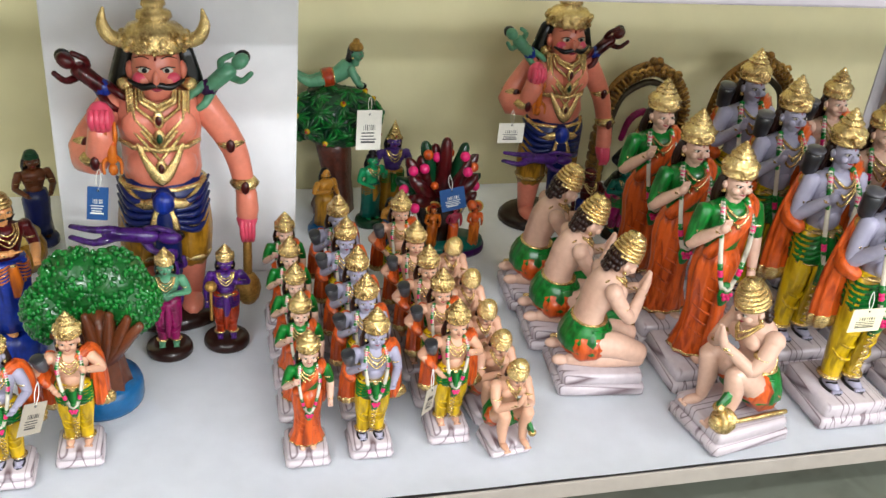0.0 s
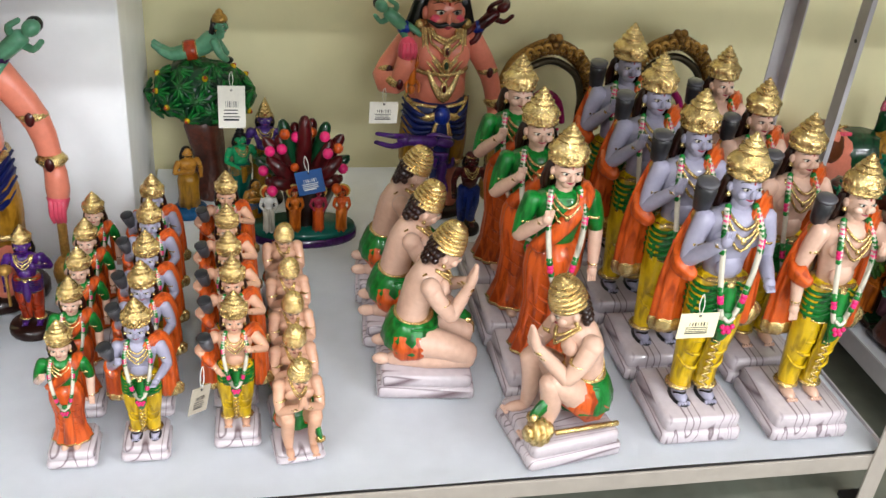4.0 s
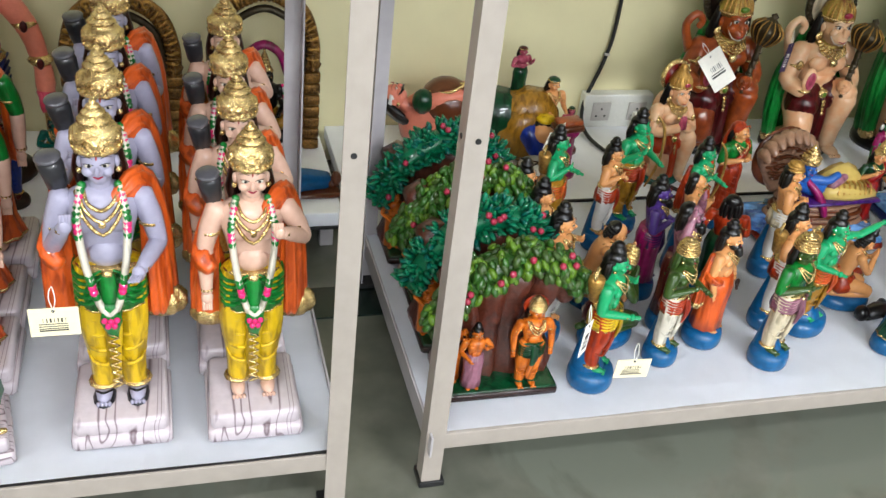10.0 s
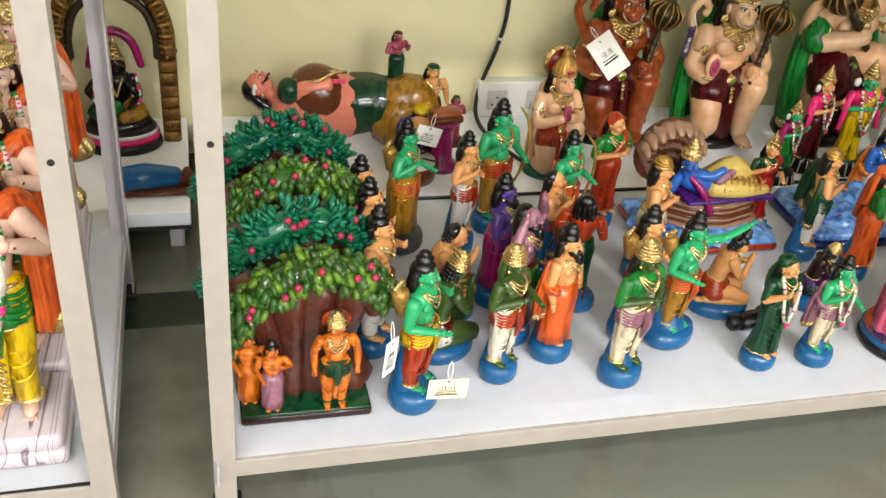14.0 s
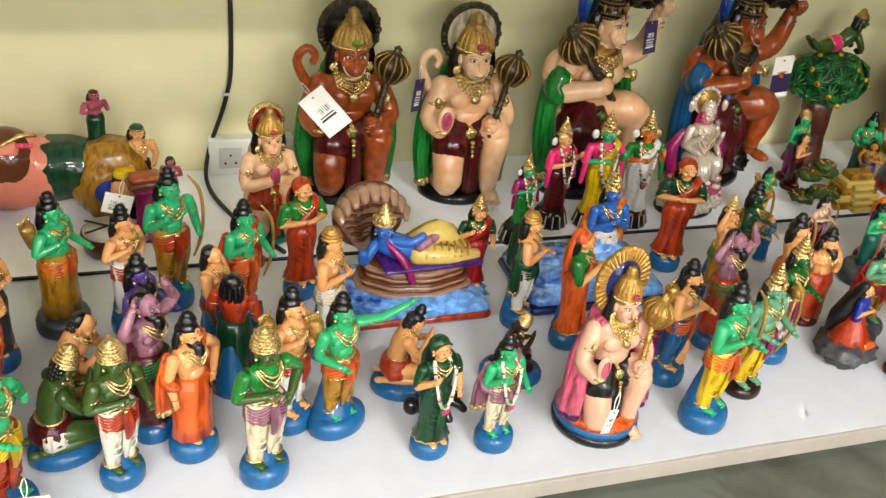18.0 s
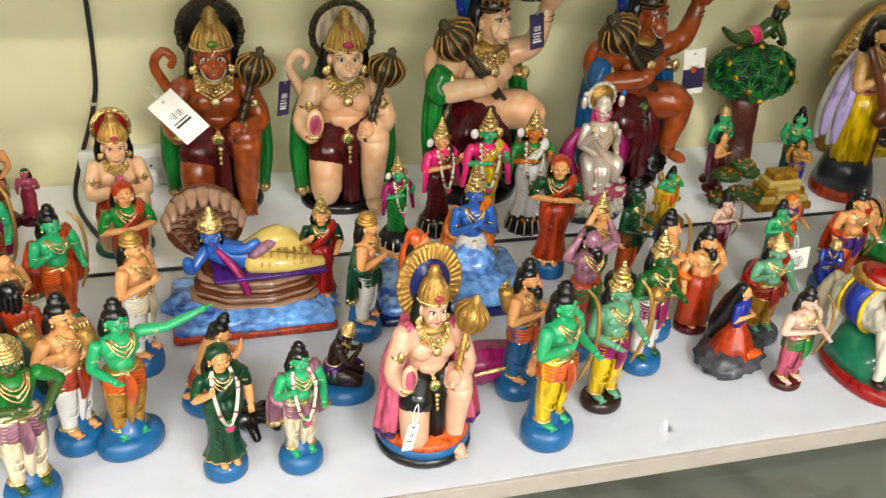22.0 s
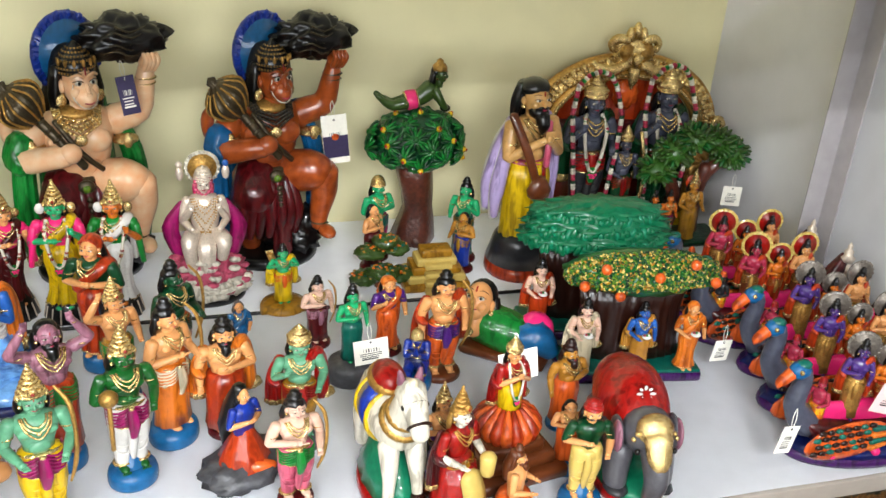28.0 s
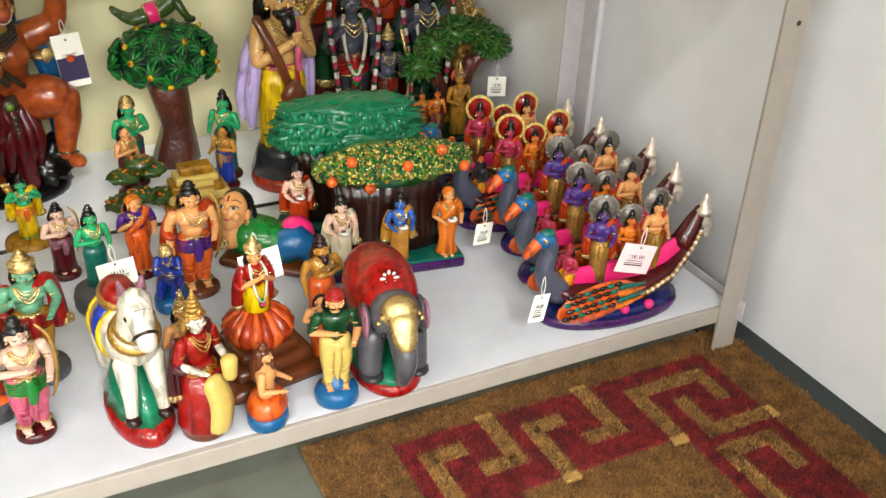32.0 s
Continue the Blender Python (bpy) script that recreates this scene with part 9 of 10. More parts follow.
def elephant(x, y, rz):
    s = Sculpt()
    s.mark("foot")
    s.lathe([(0.066, 0), (0.069, 0.006), (0.066, 0.024)], "red", (0, 0, 0), 0.92, 1.2, n=32)
    s.lathe([(0.065, 0.024), (0.06, 0.034), (0.04, 0.046), (0, 0.048)], "sea", (0, 0, 0), 0.92, 1.18, n=36, ripple=0.03, folds=15)
    for sx in (-1, 1):
        s.mark("leg", "", True)
        s.limb([(sx * 0.034, -0.035, 0.12), (sx * 0.038, -0.045, 0.07), (sx * 0.038, -0.05, 0.045)], [0.026, 0.021, 0.019], "grey", n=12)
        s.ball((sx * 0.038, -0.056, 0.038), (0.021, 0.022, 0.01), "dark_grey", n=10, k=5)
        s.mark("leg", "", True)
        s.limb([(sx * 0.034, 0.045, 0.12), (sx * 0.036, 0.05, 0.045)], [0.026, 0.02], "grey", n=12)
        s.mark("ear", "", True)
        s.ball((sx * 0.046, -0.045, 0.15), (0.009, 0.022, 0.036), "grey", n=12, k=8)
        s.ball((sx * 0.05, -0.056, 0.156), (0.006, 0.017, 0.032), "mauve", n=12, k=8)
        s.mark("elephant_body")
        s.ball((sx * 0.03, -0.088, 0.155), (0.005, 0.004, 0.006), "black", n=7, k=5)
    s.ball((0, 0.012, 0.145), (0.058, 0.078, 0.062), "grey", n=18, k=11)
    s.mark("back_cover")
    s.ball((0, 0.018, 0.162), (0.06, 0.08, 0.072), "red", n=20, k=13)
    s.mark("elephant_body")
    s.ball((0, -0.055, 0.165), (0.042, 0.038, 0.045), "grey", n=16, k=10)
    s.limb([(0, -0.085, 0.155), (0, -0.104, 0.11), (0, -0.098, 0.07), (0, -0.09, 0.052)], [0.024, 0.019, 0.014, 0.011], "grey", n=12)
    s.ball((0, -0.108, 0.1), (0.012, 0.01, 0.024), "mauve", n=9, k=6)
    s.mark("headpiece")
    s.ball((0, -0.074, 0.186), (0.031, 0.02, 0.032), "gold", n=16, k=9)
    s.limb([(0, -0.088, 0.185), (0, -0.104, 0.15), (0, -0.112, 0.128)], [0.024, 0.019, 0.007], "gold", n=12, flat=0.6)
    for i in range(9):
        a = math.pi * (0.08 + 0.105 * i)
        s.ball((0.036 * math.cos(a), -0.08, 0.165 + 0.035 * math.sin(a)), 0.0045, "gold", n=6, k=4)
    s.mark("back_cover")
    for i in range(8):
        a = i * math.tau / 8
        s.ball((0.011 * math.cos(a), -0.03 + 0.004 * math.sin(a), 0.219 + 0.009 * math.sin(a)), (0.006 if i % 2 == 0 else 0.004, 0.002, 0.003), "white", turn=(0, -math.degrees(a), 0), n=7, k=4)
    s.resize((0.95, 1.2, 0.83))
    return s.put("toy_elephant", pose(x, y, ON, 0, 0, rz), "grey toy elephant with red back cover on green and red base", "toy elephant")


elephant(4.041, 1.195, -8)

# rock with a mourning doll, and her neighbours
s = Sculpt()
lumpy(s, (0, 0, 0.016), (0.075, 0.055, 0.026), "rock_paint", 2, amp=0.3, freq=3)
s.at = Matrix.Translation((-0.005, 0, 0.02)) @ Matrix.Diagonal((0.13, 0.13, 0.13, 1))
s.lathe([(0.32, 0), (0.33, 0.05), (0.25, 0.25), (0.14, 0.45), (0.1, 0.55)], "deep_orange", n=26, ripple=0.06, folds=9)
s.limb([(-0.05, -0.2, 0.1), (0.15, -0.34, 0.08)], [0.12, 0.06], "orange", n=12, ripple=0.1, folds=6)
s.at = s.at @ Matrix.Translation((0, 0, -0.14)) @ Matrix.Diagonal((1.25, 1.25, 1.25, 1))
s.lathe([(0.11, 0.5), (0.12, 0.7), (0.12, 0.76), (0.05, 0.82)], "royal", sy=0.7, n=16)
for sx in (-1, 1):
    arm(s, sx, "fold", "tan_skin", "royal")
head(s, "tan_skin", "black", "none")
s.limb([(0, 0.04, 0.97), (0, 0.11, 0.75), (0, 0.2, 0.45), (0, 0.26, 0.2)], [0.065, 0.11, 0.12, 0.05], "black", n=14, ripple=0.06, folds=8)
s.at = Matrix.Identity(4)
s.put("seated_doll", pose(3.453, 1.315, ON, 0, 0, 35), "long-haired doll in orange sari seated on grey rock", "doll")
g = "dolls at the crowded rack end"
doll("standing_doll", 3.517, 1.236, 0.202, "fair doll with black hair and pink skirt on maroon foot", 12, base="maroon", base_r=0.028, base_h=0.014, skin="pale_skin", cloth="pink", sash="green", kind="bun", arms=("fold", "hold"), prop="bow", group=g, width=1.36)
doll("standing_doll", 3.43, 1.426, 0.222, "bearded doll in orange robe with black topknot", 7, base="maroon", base_r=0.032, base_h=0.014, skin="tan_skin", lower="robe", cloth="deep_orange", sash=None, shawl="saffron", kind="bun", beard=True, arms=("down", "fold"), group=g, fat=1.1, width=1.32)
doll("standing_doll", 3.543, 1.378, 0.224, "green doll with gold crown, red shawl and yellow trousers", 1, base="rock_paint", base_r=0.042, base_h=0.022, skin="leaf_skin", cloth="mustard", sash="red", shawl="red", kind="crown", arms=("raise", "hold"), group=g, width=1.36)
doll("standing_doll", 3.47, 1.649, 0.115, "old doll with grey hair in blue sari", 9, base=None, skin="tan_skin", lower="sari", cloth="blue", top="blue", sash=None, hair="grey", kind="none", arms=("hold", "hold"), width=1.15, group=g)
doll("standing_doll", 3.617, 1.664, 0.15, "fair doll with black hair holding gold bow on maroon foot", 15, base="maroon", base_r=0.026, base_h=0.012, skin="pale_skin", lower="robe", cloth="maroon", sash="mauve", kind="bun", arms=("fold", "hold"), prop="bow", group=g, width=1.36)
doll("seated_doll", 3.572, 1.82, 0.16, "green doll in draped yellow robe on bench", 4, z=LEDGE_Z, base="mustard", base_r=0.048, base_h=0.03, skin="green_skin", lower="robe", cloth="yellow", sash="orange", shawl="yellow", kind="bun", arms=("chest", "chest"), prop="quiver", width=1.3, group=g)
doll("seated_doll", 3.66, 1.543, 0.195, "green doll with black hair on grey rock foot", 13, base="rock_paint", base_r=0.046, base_h=0.04, skin="green_skin", lower="robe", cloth="teal", sash=None, kind="bun", arms=("fold", "hold"), width=1.15, group=g)
doll("standing_doll", 3.743, 1.619, 0.16, "doll in orange and violet sari with covered head", 12, base="maroon", base_r=0.03, base_h=0.012, skin="tan_skin", lower="sari", cloth="orange", top="violet", sash=None, kind="veil", paint2="saffron", arms=("raise", "hold"), group=g, width=1.36)
doll("standing_doll", 3.823, 1.523, 0.219, "tan doll with black topknot in orange and violet cloth", 1, base="brown", base_r=0.038, base_h=0.014, skin="tan_skin", cloth="orange", sash="violet", shawl="deep_orange", kind="bun", arms=("down", "hold"), prop="bow", group=g, width=1.36)
doll("standing_doll", 3.99, 1.337, 0.174, "tan doll in orange robe with brown topknot on blue foot", 9, base="blue", base_r=0.028, base_h=0.012, skin="amber", lower="robe", cloth="orange", sash=None, hair="dark_brown", kind="bun", beard=True, arms=("down", "fold"), group=g, width=1.36)
doll("standing_doll", 3.94, 1.139, 0.2, "doll in green coat, red turban and striped trousers on blue foot", -10, base="blue", base_r=0.034, base_h=0.026, skin="tan_skin", cloth="straw", sash=None, top="dark_green", kind="turban", paint2="red", hair="black", arms=("fold", "hold"), width=1.25, group=g, mustache=True, beads=False)
doll("standing_doll", 3.95, 1.229, 0.13, "small tan doll in orange on blue foot", -9, base="blue", base_r=0.03, base_h=0.02, skin="tan_skin", lower="robe", cloth="orange", sash=None, kind="none", arms=("fold", "hold"), width=1.35, group=g)
doll("standing_doll", 3.737, 1.224, 0.2, "doll in violet cloth with gold crown behind the horse", 9, base="brown", base_r=0.032, base_h=0.014, skin="tan_skin", lower="robe", cloth="violet", sash="gold", kind="tall", arms=("fold", "hold"), width=1.1, group=g)
s = Sculpt()
puck(s, 0.034, 0.018, "brown")
s.at = Matrix.Translation((0, 0, 0.012)) @ Matrix.Diagonal((0.21, 0.21, 0.195, 1))
s.lathe([(0.17, 0), (0.18, 0.04), (0.16, 0.3), (0.13, 0.5)], "red", n=26, ripple=0.05, folds=9)
s.limb([(0.0, -0.14, 0.45), (0.03, -0.17, 0.25), (0.0, -0.17, 0.04)], [0.08, 0.09, 0.08], "straw", n=14, flat=0.6, ripple=0.1, folds=7)
figure(s, skin="ivory", lower="robe", cloth="red", sash="mustard", top="red", shawl="maroon", arms=("hold", "hold"), kind="tall", gold="dull_gold", hair="dull_gold")
s.limb([(0.08, -0.22, 0.5), (0.08, -0.22, 0.64)], [0.05, 0.06], "straw", n=10)
s.at = Matrix.Identity(4)
s.put("standing_doll", pose(3.74, 1.151, ON, 0, 0, 25), "ivory-faced doll in red and gold robe carrying bundles", "doll", g)
s = Sculpt()
puck(s, 0.036, 0.022, "blue", 1.0, 0.85)
s.lathe([(0.033, 0.02), (0.036, 0.03), (0.03, 0.045), (0.02, 0.05)], "orange", sy=0.85, n=22)
s.at = Matrix.Translation((0, 0, -0.026)) @ Matrix.Diagonal((0.165, 0.165, 0.155, 1))
s.lathe([(0.10, 0.42), (0.10, 0.56), (0.12, 0.7), (0.12, 0.76), (0.05, 0.82)], "tan_skin", sy=0.75, n=16)
for sx in (-1, 1):
    arm(s, sx, "hold", "tan_skin")
s.beads([(-0.1, -0.02, 0.72), (0, -0.1, 0.64), (0.1, -0.02, 0.72)], 0.012, ["black"], 1.5)
head(s, "tan_skin", "brown", "bun", beard=True)
s.limb([(0, 0.03, 0.95), (0, 0.07, 0.8), (0, 0.08, 0.65)], [0.06, 0.07, 0.05], "brown", n=12)
s.at = Matrix.Identity(4)
s.put("seated_doll", pose(3.829, 1.133, ON, 0, 0, 60), "small brown-haired doll seated in orange cloth on blue foot", "doll", g)

# fire altar with a veiled doll
s = Sculpt()
for i, (w, h0) in enumerate(((0.165, 0.0), (0.13, 0.022), (0.1, 0.04))):
    s.slab((0, 0, h0), (w, w * 0.9, 0.024), "brown", 0.006)
for i in range(18):
    a = i * math.tau / 18
    s.limb([(0.03 * math.cos(a), 0.03 * math.sin(a), 0.06), (0.046 * math.cos(a), 0.046 * math.sin(a), 0.085), (0.022 * math.cos(a), 0.022 * math.sin(a), 0.115)], [0.011, 0.012, 0.004], "deep_orange" if i % 2 else "orange", n=7)
s.ball((0, 0, 0.085), (0.036, 0.036, 0.03), "deep_orange", n=14, k=8)
s.at = Matrix.Translation((0, 0, 0.075)) @ Matrix.Diagonal((0.165, 0.165, 0.145, 1))
figure(s, skin="tan_skin", lower="robe", cloth="yellow", sash=None, top="red", shawl="red", arms=("pray", "pray"), kind="crown", garland=["ivory", "ivory"])
s.at = Matrix.Identity(4)
s.put("altar_doll", pose(3.857, 1.26, ON, 0, 0, 10), "crowned doll rising from orange flames on brown stepped altar", "doll", g)

# reclining lady
s = Sculpt()
s.slab((0, 0, 0), (0.17, 0.09, 0.02), "brown", 0.008)
s.limb([(-0.055, 0, 0.06), (0.0, 0.0, 0.05), (0.05, 0, 0.04)], [0.04, 0.042, 0.032], "green", n=16, ripple=0.05, folds=7)
s.limb([(0.02, 0, 0.04), (0.06, -0.005, 0.055), (0.09, 0, 0.03)], [0.035, 0.032, 0.016], "blue", n=16, ripple=0.1, folds=7)
s.ball((0.05, 0.02, 0.065), (0.035, 0.03, 0.03), "hot_pink", n=12, k=7)
s.limb([(-0.05, 0.03, 0.08), (-0.075, 0.03, 0.05)], [0.018, 0.014], "tan_skin")
s.at = Matrix.Translation((-0.06, -0.01, -0.385)) @ Matrix.Diagonal((0.54, 0.54, 0.54, 1)) @ Matrix.Translation((0, 0, 0.9)) @ Matrix.Rotation(radians(-30), 4, "X") @ Matrix.Translation((0, 0, -0.9))
head(s, "tan_skin", "black", "none")
s.at = Matrix.Identity(4)
s.put("lying_doll", pose(3.967, 1.566, ON, 0, 0, -38), "large-headed doll reclining in green, pink and blue cloth", "doll", g)


def swan_boat(x, y, rz, fans, label, note=False):
    """A brown boat with a swan prow, pink deck, and haloed dolls standing in it, on a blue water base."""
    s = Sculpt()
    s.mark("water_base")
    s.lathe([(0.125, 0), (0.128, 0.006), (0.125, 0.016)], "purple", (0, 0, 0), 1.0, 0.46, n=36)
    s.lathe([(0.124, 0.016), (0.11, 0.026), (0, 0.028)], "navy", (0, 0, 0), 1.0, 0.46, n=36, ripple=0.03, folds=14)
    s.mark("hull")
    rings = []
    for px, w, zb, zt in ((-0.115, 0.012, 0.06, 0.075), (-0.09, 0.034, 0.028, 0.068), (-0.03, 0.044, 0.018, 0.06), (0.04, 0.044, 0.02, 0.06), (0.095, 0.034, 0.036, 0.075), (0.13, 0.022, 0.065, 0.098), (0.15, 0.012, 0.1, 0.128), (0.158, 0.006, 0.134, 0.15)):
        rings.append(np.array([(px, w * math.cos(a), zb + (zt - zb) * (0.5 + 0.5 * math.sin(a)) if math.sin(a) > 0 else zb + (zt - zb) * 0.5 + (zt - zb) * 0.5 * math.sin(a)) for a in np.linspace(0, math.tau, 14, endpoint=False)]))
    s.grid(rings, "maroon")
    s.limb([(-0.085, 0, 0.062), (0.0, 0, 0.054), (0.07, 0, 0.06), (0.112, 0, 0.084), (0.132, 0, 0.106)], [0.026, 0.036, 0.034, 0.026, 0.016], "hot_pink", n=14, flat=0.35)
    for sy in (-1, 1):
        s.beads([(-0.06, sy * 0.047, 0.058), (0.04, sy * 0.048, 0.05), (0.09, sy * 0.039, 0.066), (0.13, sy * 0.025, 0.1), (0.152, sy * 0.014, 0.126)], 0.0042, ["silver", "dull_gold"], 1.3)
        s.ball((-0.055, sy * 0.05, 0.052), (0.072, 0.008, 0.033), "orange", turn=(0, -10, 0), n=16, k=9)
        for r0 in range(4):
            for i in range(7):
                s.ball((-0.112 + 0.0135 * i + 0.006 * (r0 % 2), sy * 0.0575, 0.036 + 0.0125 * r0 + 0.0016 * i), (0.0078, 0.0035, 0.0048), ("dark_brown", "dark_brown", "teal")[(i + r0) % 3], n=6, k=4)
        for i in range(4):
            s.limb([(-0.02, sy * 0.056, 0.076 - 0.012 * i), (0.03, sy * 0.05, 0.07 - 0.008 * i)], [0.006, 0.002], ("teal", "saffron")[i % 2], n=6)
        for i, px in enumerate((-0.075, 0.0, 0.045)):
            s.ball((px, sy * 0.048, 0.026), 0.0085, "hot_pink", n=9, k=6)
    s.lathe([(0.012, 0), (0.014, 0.008), (0.008, 0.014), (0.009, 0.02), (0.004, 0.026), (0.005, 0.03), (0.001, 0.038)], "silver", (0.16, 0, 0.146), n=12)
    s.limb([(0.145, 0, 0.128), (0.168, 0, 0.13), (0.172, 0, 0.106)], [0.008, 0.01, 0.006], "silver", n=9)
    s.limb([(0.128, 0.0, 0.1), (0.148, 0.004, 0.135), (0.156, 0.005, 0.155)], [0.02, 0.014, 0.008], "maroon", n=10)
    # swan neck and head
    s.mark("swan_neck")
    s.limb([(-0.095, 0, 0.05), (-0.125, 0, 0.09), (-0.118, 0, 0.13), (-0.122, 0, 0.146)], [0.024, 0.017, 0.0125, 0.013], "slate_skin", n=12, ripple=0.05, folds=6)
    s.ball((-0.13, 0, 0.15), (0.018, 0.014, 0.015), "blue", n=12, k=8)
    s.ball((-0.126, 0, 0.16), (0.013, 0.011, 0.008), "teal", n=10, k=6)
    s.limb([(-0.142, 0, 0.146), (-0.158, 0, 0.13), (-0.16, 0, 0.122)], [0.010, 0.008, 0.003], "orange", n=9)
    for sy in (-1, 1):
        s.ball((-0.135, sy * 0.013, 0.154), 0.004, "gold", n=7, k=5)

    def rider(px, k, cl, sk, face, hp):
        s.mark("rider", "", True)
        s.at = Matrix.Translation((px, 0, 0.058)) @ Matrix.Rotation(radians(face), 4, "Z") @ Matrix.Diagonal((k * 0.98, k * 0.98, k, 1))
        figure(s, skin=sk, lower="robe", cloth=cl, sash="dull_gold", shawl="deep_orange", arms=("fold", "hold"), kind="bun", beads=False)
        if hp == "fan":
            halo(s, 0.96, 0.21, "red", "straw", 0.07, "red")
        elif hp:
            halo(s, 0.97, 0.19, "loop_grey", "loop_grey", 0.07, "loop_grey")
        s.at = Matrix.Identity(4)

    s.mark("rider", "", True)
    s.at = Matrix.Translation((-0.085, 0, 0.035)) @ Matrix.Rotation(radians(-60), 4, "Z") @ Matrix.Diagonal((0.095, 0.095, 0.095, 1))
    figure(s, skin="rose" if not fans else "dark_grey", lower="robe", cloth="saffron", sash="yellow", arms=("hold", "hold"), kind="turban", paint2="red" if not fans else "orange", beads=False, fat=1.2)
    s.at = Matrix.Identity(4)
    kind = "fan" if fans else "disc"
    rider(-0.03, 0.128, "brown" if fans else "dull_gold", "violet_skin" if not fans else "rose", -25, kind)
    rider(0.022, 0.108, "deep_orange", "saffron", -15, kind)
    rider(0.07, 0.125, "brown" if fans else "mustard", "tan_skin", -5, kind)
    s.resize(1.1)
    return s.put("toy_boat", pose(x, y, ON, 0, 0, rz), label, "toy boat", "swan boats with haloed riders")


swan_boat(4.477, 1.185, -4, False, "swan-headed toy boat with pink deck carrying haloed dolls")
swan_boat(4.513, 1.313, -4, False, "swan-headed toy boat with silver trim and haloed dolls")
swan_boat(4.54, 1.426, -4, False, "swan-headed toy boat crowded with haloed dolls")
swan_boat(4.505, 1.553, -4, True, "toy boat with fan-haloed dolls in red beside the wall")
swan_boat(4.495, 1.664, -4, True, "toy boat with fan-haloed dolls in red near the bench")


# ---------------- rack two: sleeping giant and drummers ----------------
s = Sculpt()
s.limb([(-0.1, 0, 0.06), (-0.02, 0, 0.08), (0.06, 0, 0.075)], [0.055, 0.075, 0.06], "coral", n=20)
s.ball((0.0, -0.005, 0.085), (0.075, 0.065, 0.07), "coral", n=18, k=11)
s.limb([(-0.09, -0.03, 0.11), (-0.05, -0.05, 0.13), (0.0, -0.05, 0.14)], [0.02, 0.018, 0.016], "coral", n=10)
for i in range(4):
    s.limb([(0.005 + 0.008 * i, -0.05, 0.148), (0.01 + 0.008 * i, -0.056, 0.15)], 0.005, "blush", n=6)
s.limb([(-0.09, 0, 0.125), (-0.04, -0.03, 0.15), (0.02, -0.02, 0.155)], 0.005, "gold", n=6)
s.limb([(0.06, 0, 0.08), (0.12, -0.01, 0.085), (0.18, -0.02, 0.05)], [0.06, 0.055, 0.04], "dark_green", n=16, ripple=0.08, folds=7)
s.limb([(0.15, -0.02, 0.09), (0.2, -0.02, 0.1), (0.24, -0.02, 0.05)], [0.05, 0.05, 0.035], "mustard", n=16, ripple=0.06, folds=7)
s.at = Matrix.Translation((-0.15, -0.01, 0.115)) @ Matrix.Rotation(radians(78), 4, "Z") @ Matrix.Rotation(radians(-68), 4, "X") @ Matrix.Diagonal((0.46, 0.46, 0.42, 1)) @ Matrix.Translation((0, 0, -0.9))
head(s, "coral", "black", "none", mustache=True)
s.at = Matrix.Identity(4)
s.ball((-0.02, -0.012, 0.108), (0.07, 0.066, 0.056), "brown", turn=(0, 12, 0), n=20, k=12)
s.limb([(-0.075, -0.03, 0.14), (-0.03, -0.06, 0.15), (0.01, -0.045, 0.162), (0.04, -0.02, 0.155)], 0.0035, "gold", n=6)
s.ball((-0.088, -0.045, 0.125), (0.026, 0.026, 0.026), "dark_green", n=16, k=9)
s.lathe([(0.027, -0.006), (0.029, 0), (0.027, 0.006)], "white", (-0.162, -0.008, 0.112), n=18, turn=(0, -80, 0))
for piece in s.v:
    piece *= (1.0, 1.0, 1.2)
s.put("lying_doll", pose(1.905, 2.095, LEDGE_Z, 0, 0, -4), "big coral doll lying on its back with green and mustard cloth", "statue")
g = "little dolls climbing on the sleeping giant"
doll("seated_doll", 2.061, 2.093, 0.135, "little pink doll playing a lute on top of the giant", 20, z=LEDGE_Z + 0.14, base="dark_green", base_r=0.032, base_h=0.016, skin="pink", lower="robe", cloth="dark_green", sash=None, kind="cap", paint2="maroon", arms=("fold", "raise"), width=1.35, group=g, beads=False)
s = Sculpt()
lumpy(s, (0, 0, 0.072), (0.068, 0.06, 0.08), "mustard", 12, amp=0.2, freq=2)
s.limb([(0.0, -0.04, 0.09), (0.03, -0.06, 0.05)], [0.03, 0.028], "royal", n=12)
s.ball((0.035, -0.055, 0.09), 0.03, "tan_skin", n=12, k=8)
s.ball((0.038, -0.045, 0.1), 0.03, "black", n=12, k=8)
s.ball((0.04, -0.05, 0.125), (0.026, 0.024, 0.012), "yellow", n=10, k=6)
s.put("seated_doll", pose(2.071, 2.054, LEDGE_Z), "mustard-robed doll bent forward with yellow cap", "doll", g)
doll("standing_doll", 2.141, 2.062, 0.21, "bare-chested doll with green cap beating a drum", 10, z=LEDGE_Z, base="maroon", base_r=0.045, base_h=0.02, skin="tan_skin", lower="robe", cloth="maroon", sash=None, kind="cap", paint2="dark_green", arms=("hold", "hold"), group=g)
s = Sculpt()
s.lathe([(0.036, 0), (0.038, 0.012), (0.024, 0.02), (0.022, 0.10), (0.03, 0.112), (0.03, 0.118)], "magenta", n=20)
s.slab((0, 0, 0.116), (0.075, 0.045, 0.018), "brown", 0.005)
s.slab((0, 0, 0.132), (0.066, 0.04, 0.014), "rust_skin", 0.005)
s.put("toy_drum", pose(2.151, 1.959, LEDGE_Z, 0, 0, 10), "magenta stand with brown top beside drummer doll", "toy drum")
s = Sculpt()
s.lathe([(0.03, 0), (0.05, 0.012), (0.056, 0.04), (0.053, 0.052)], "brown", n=26)
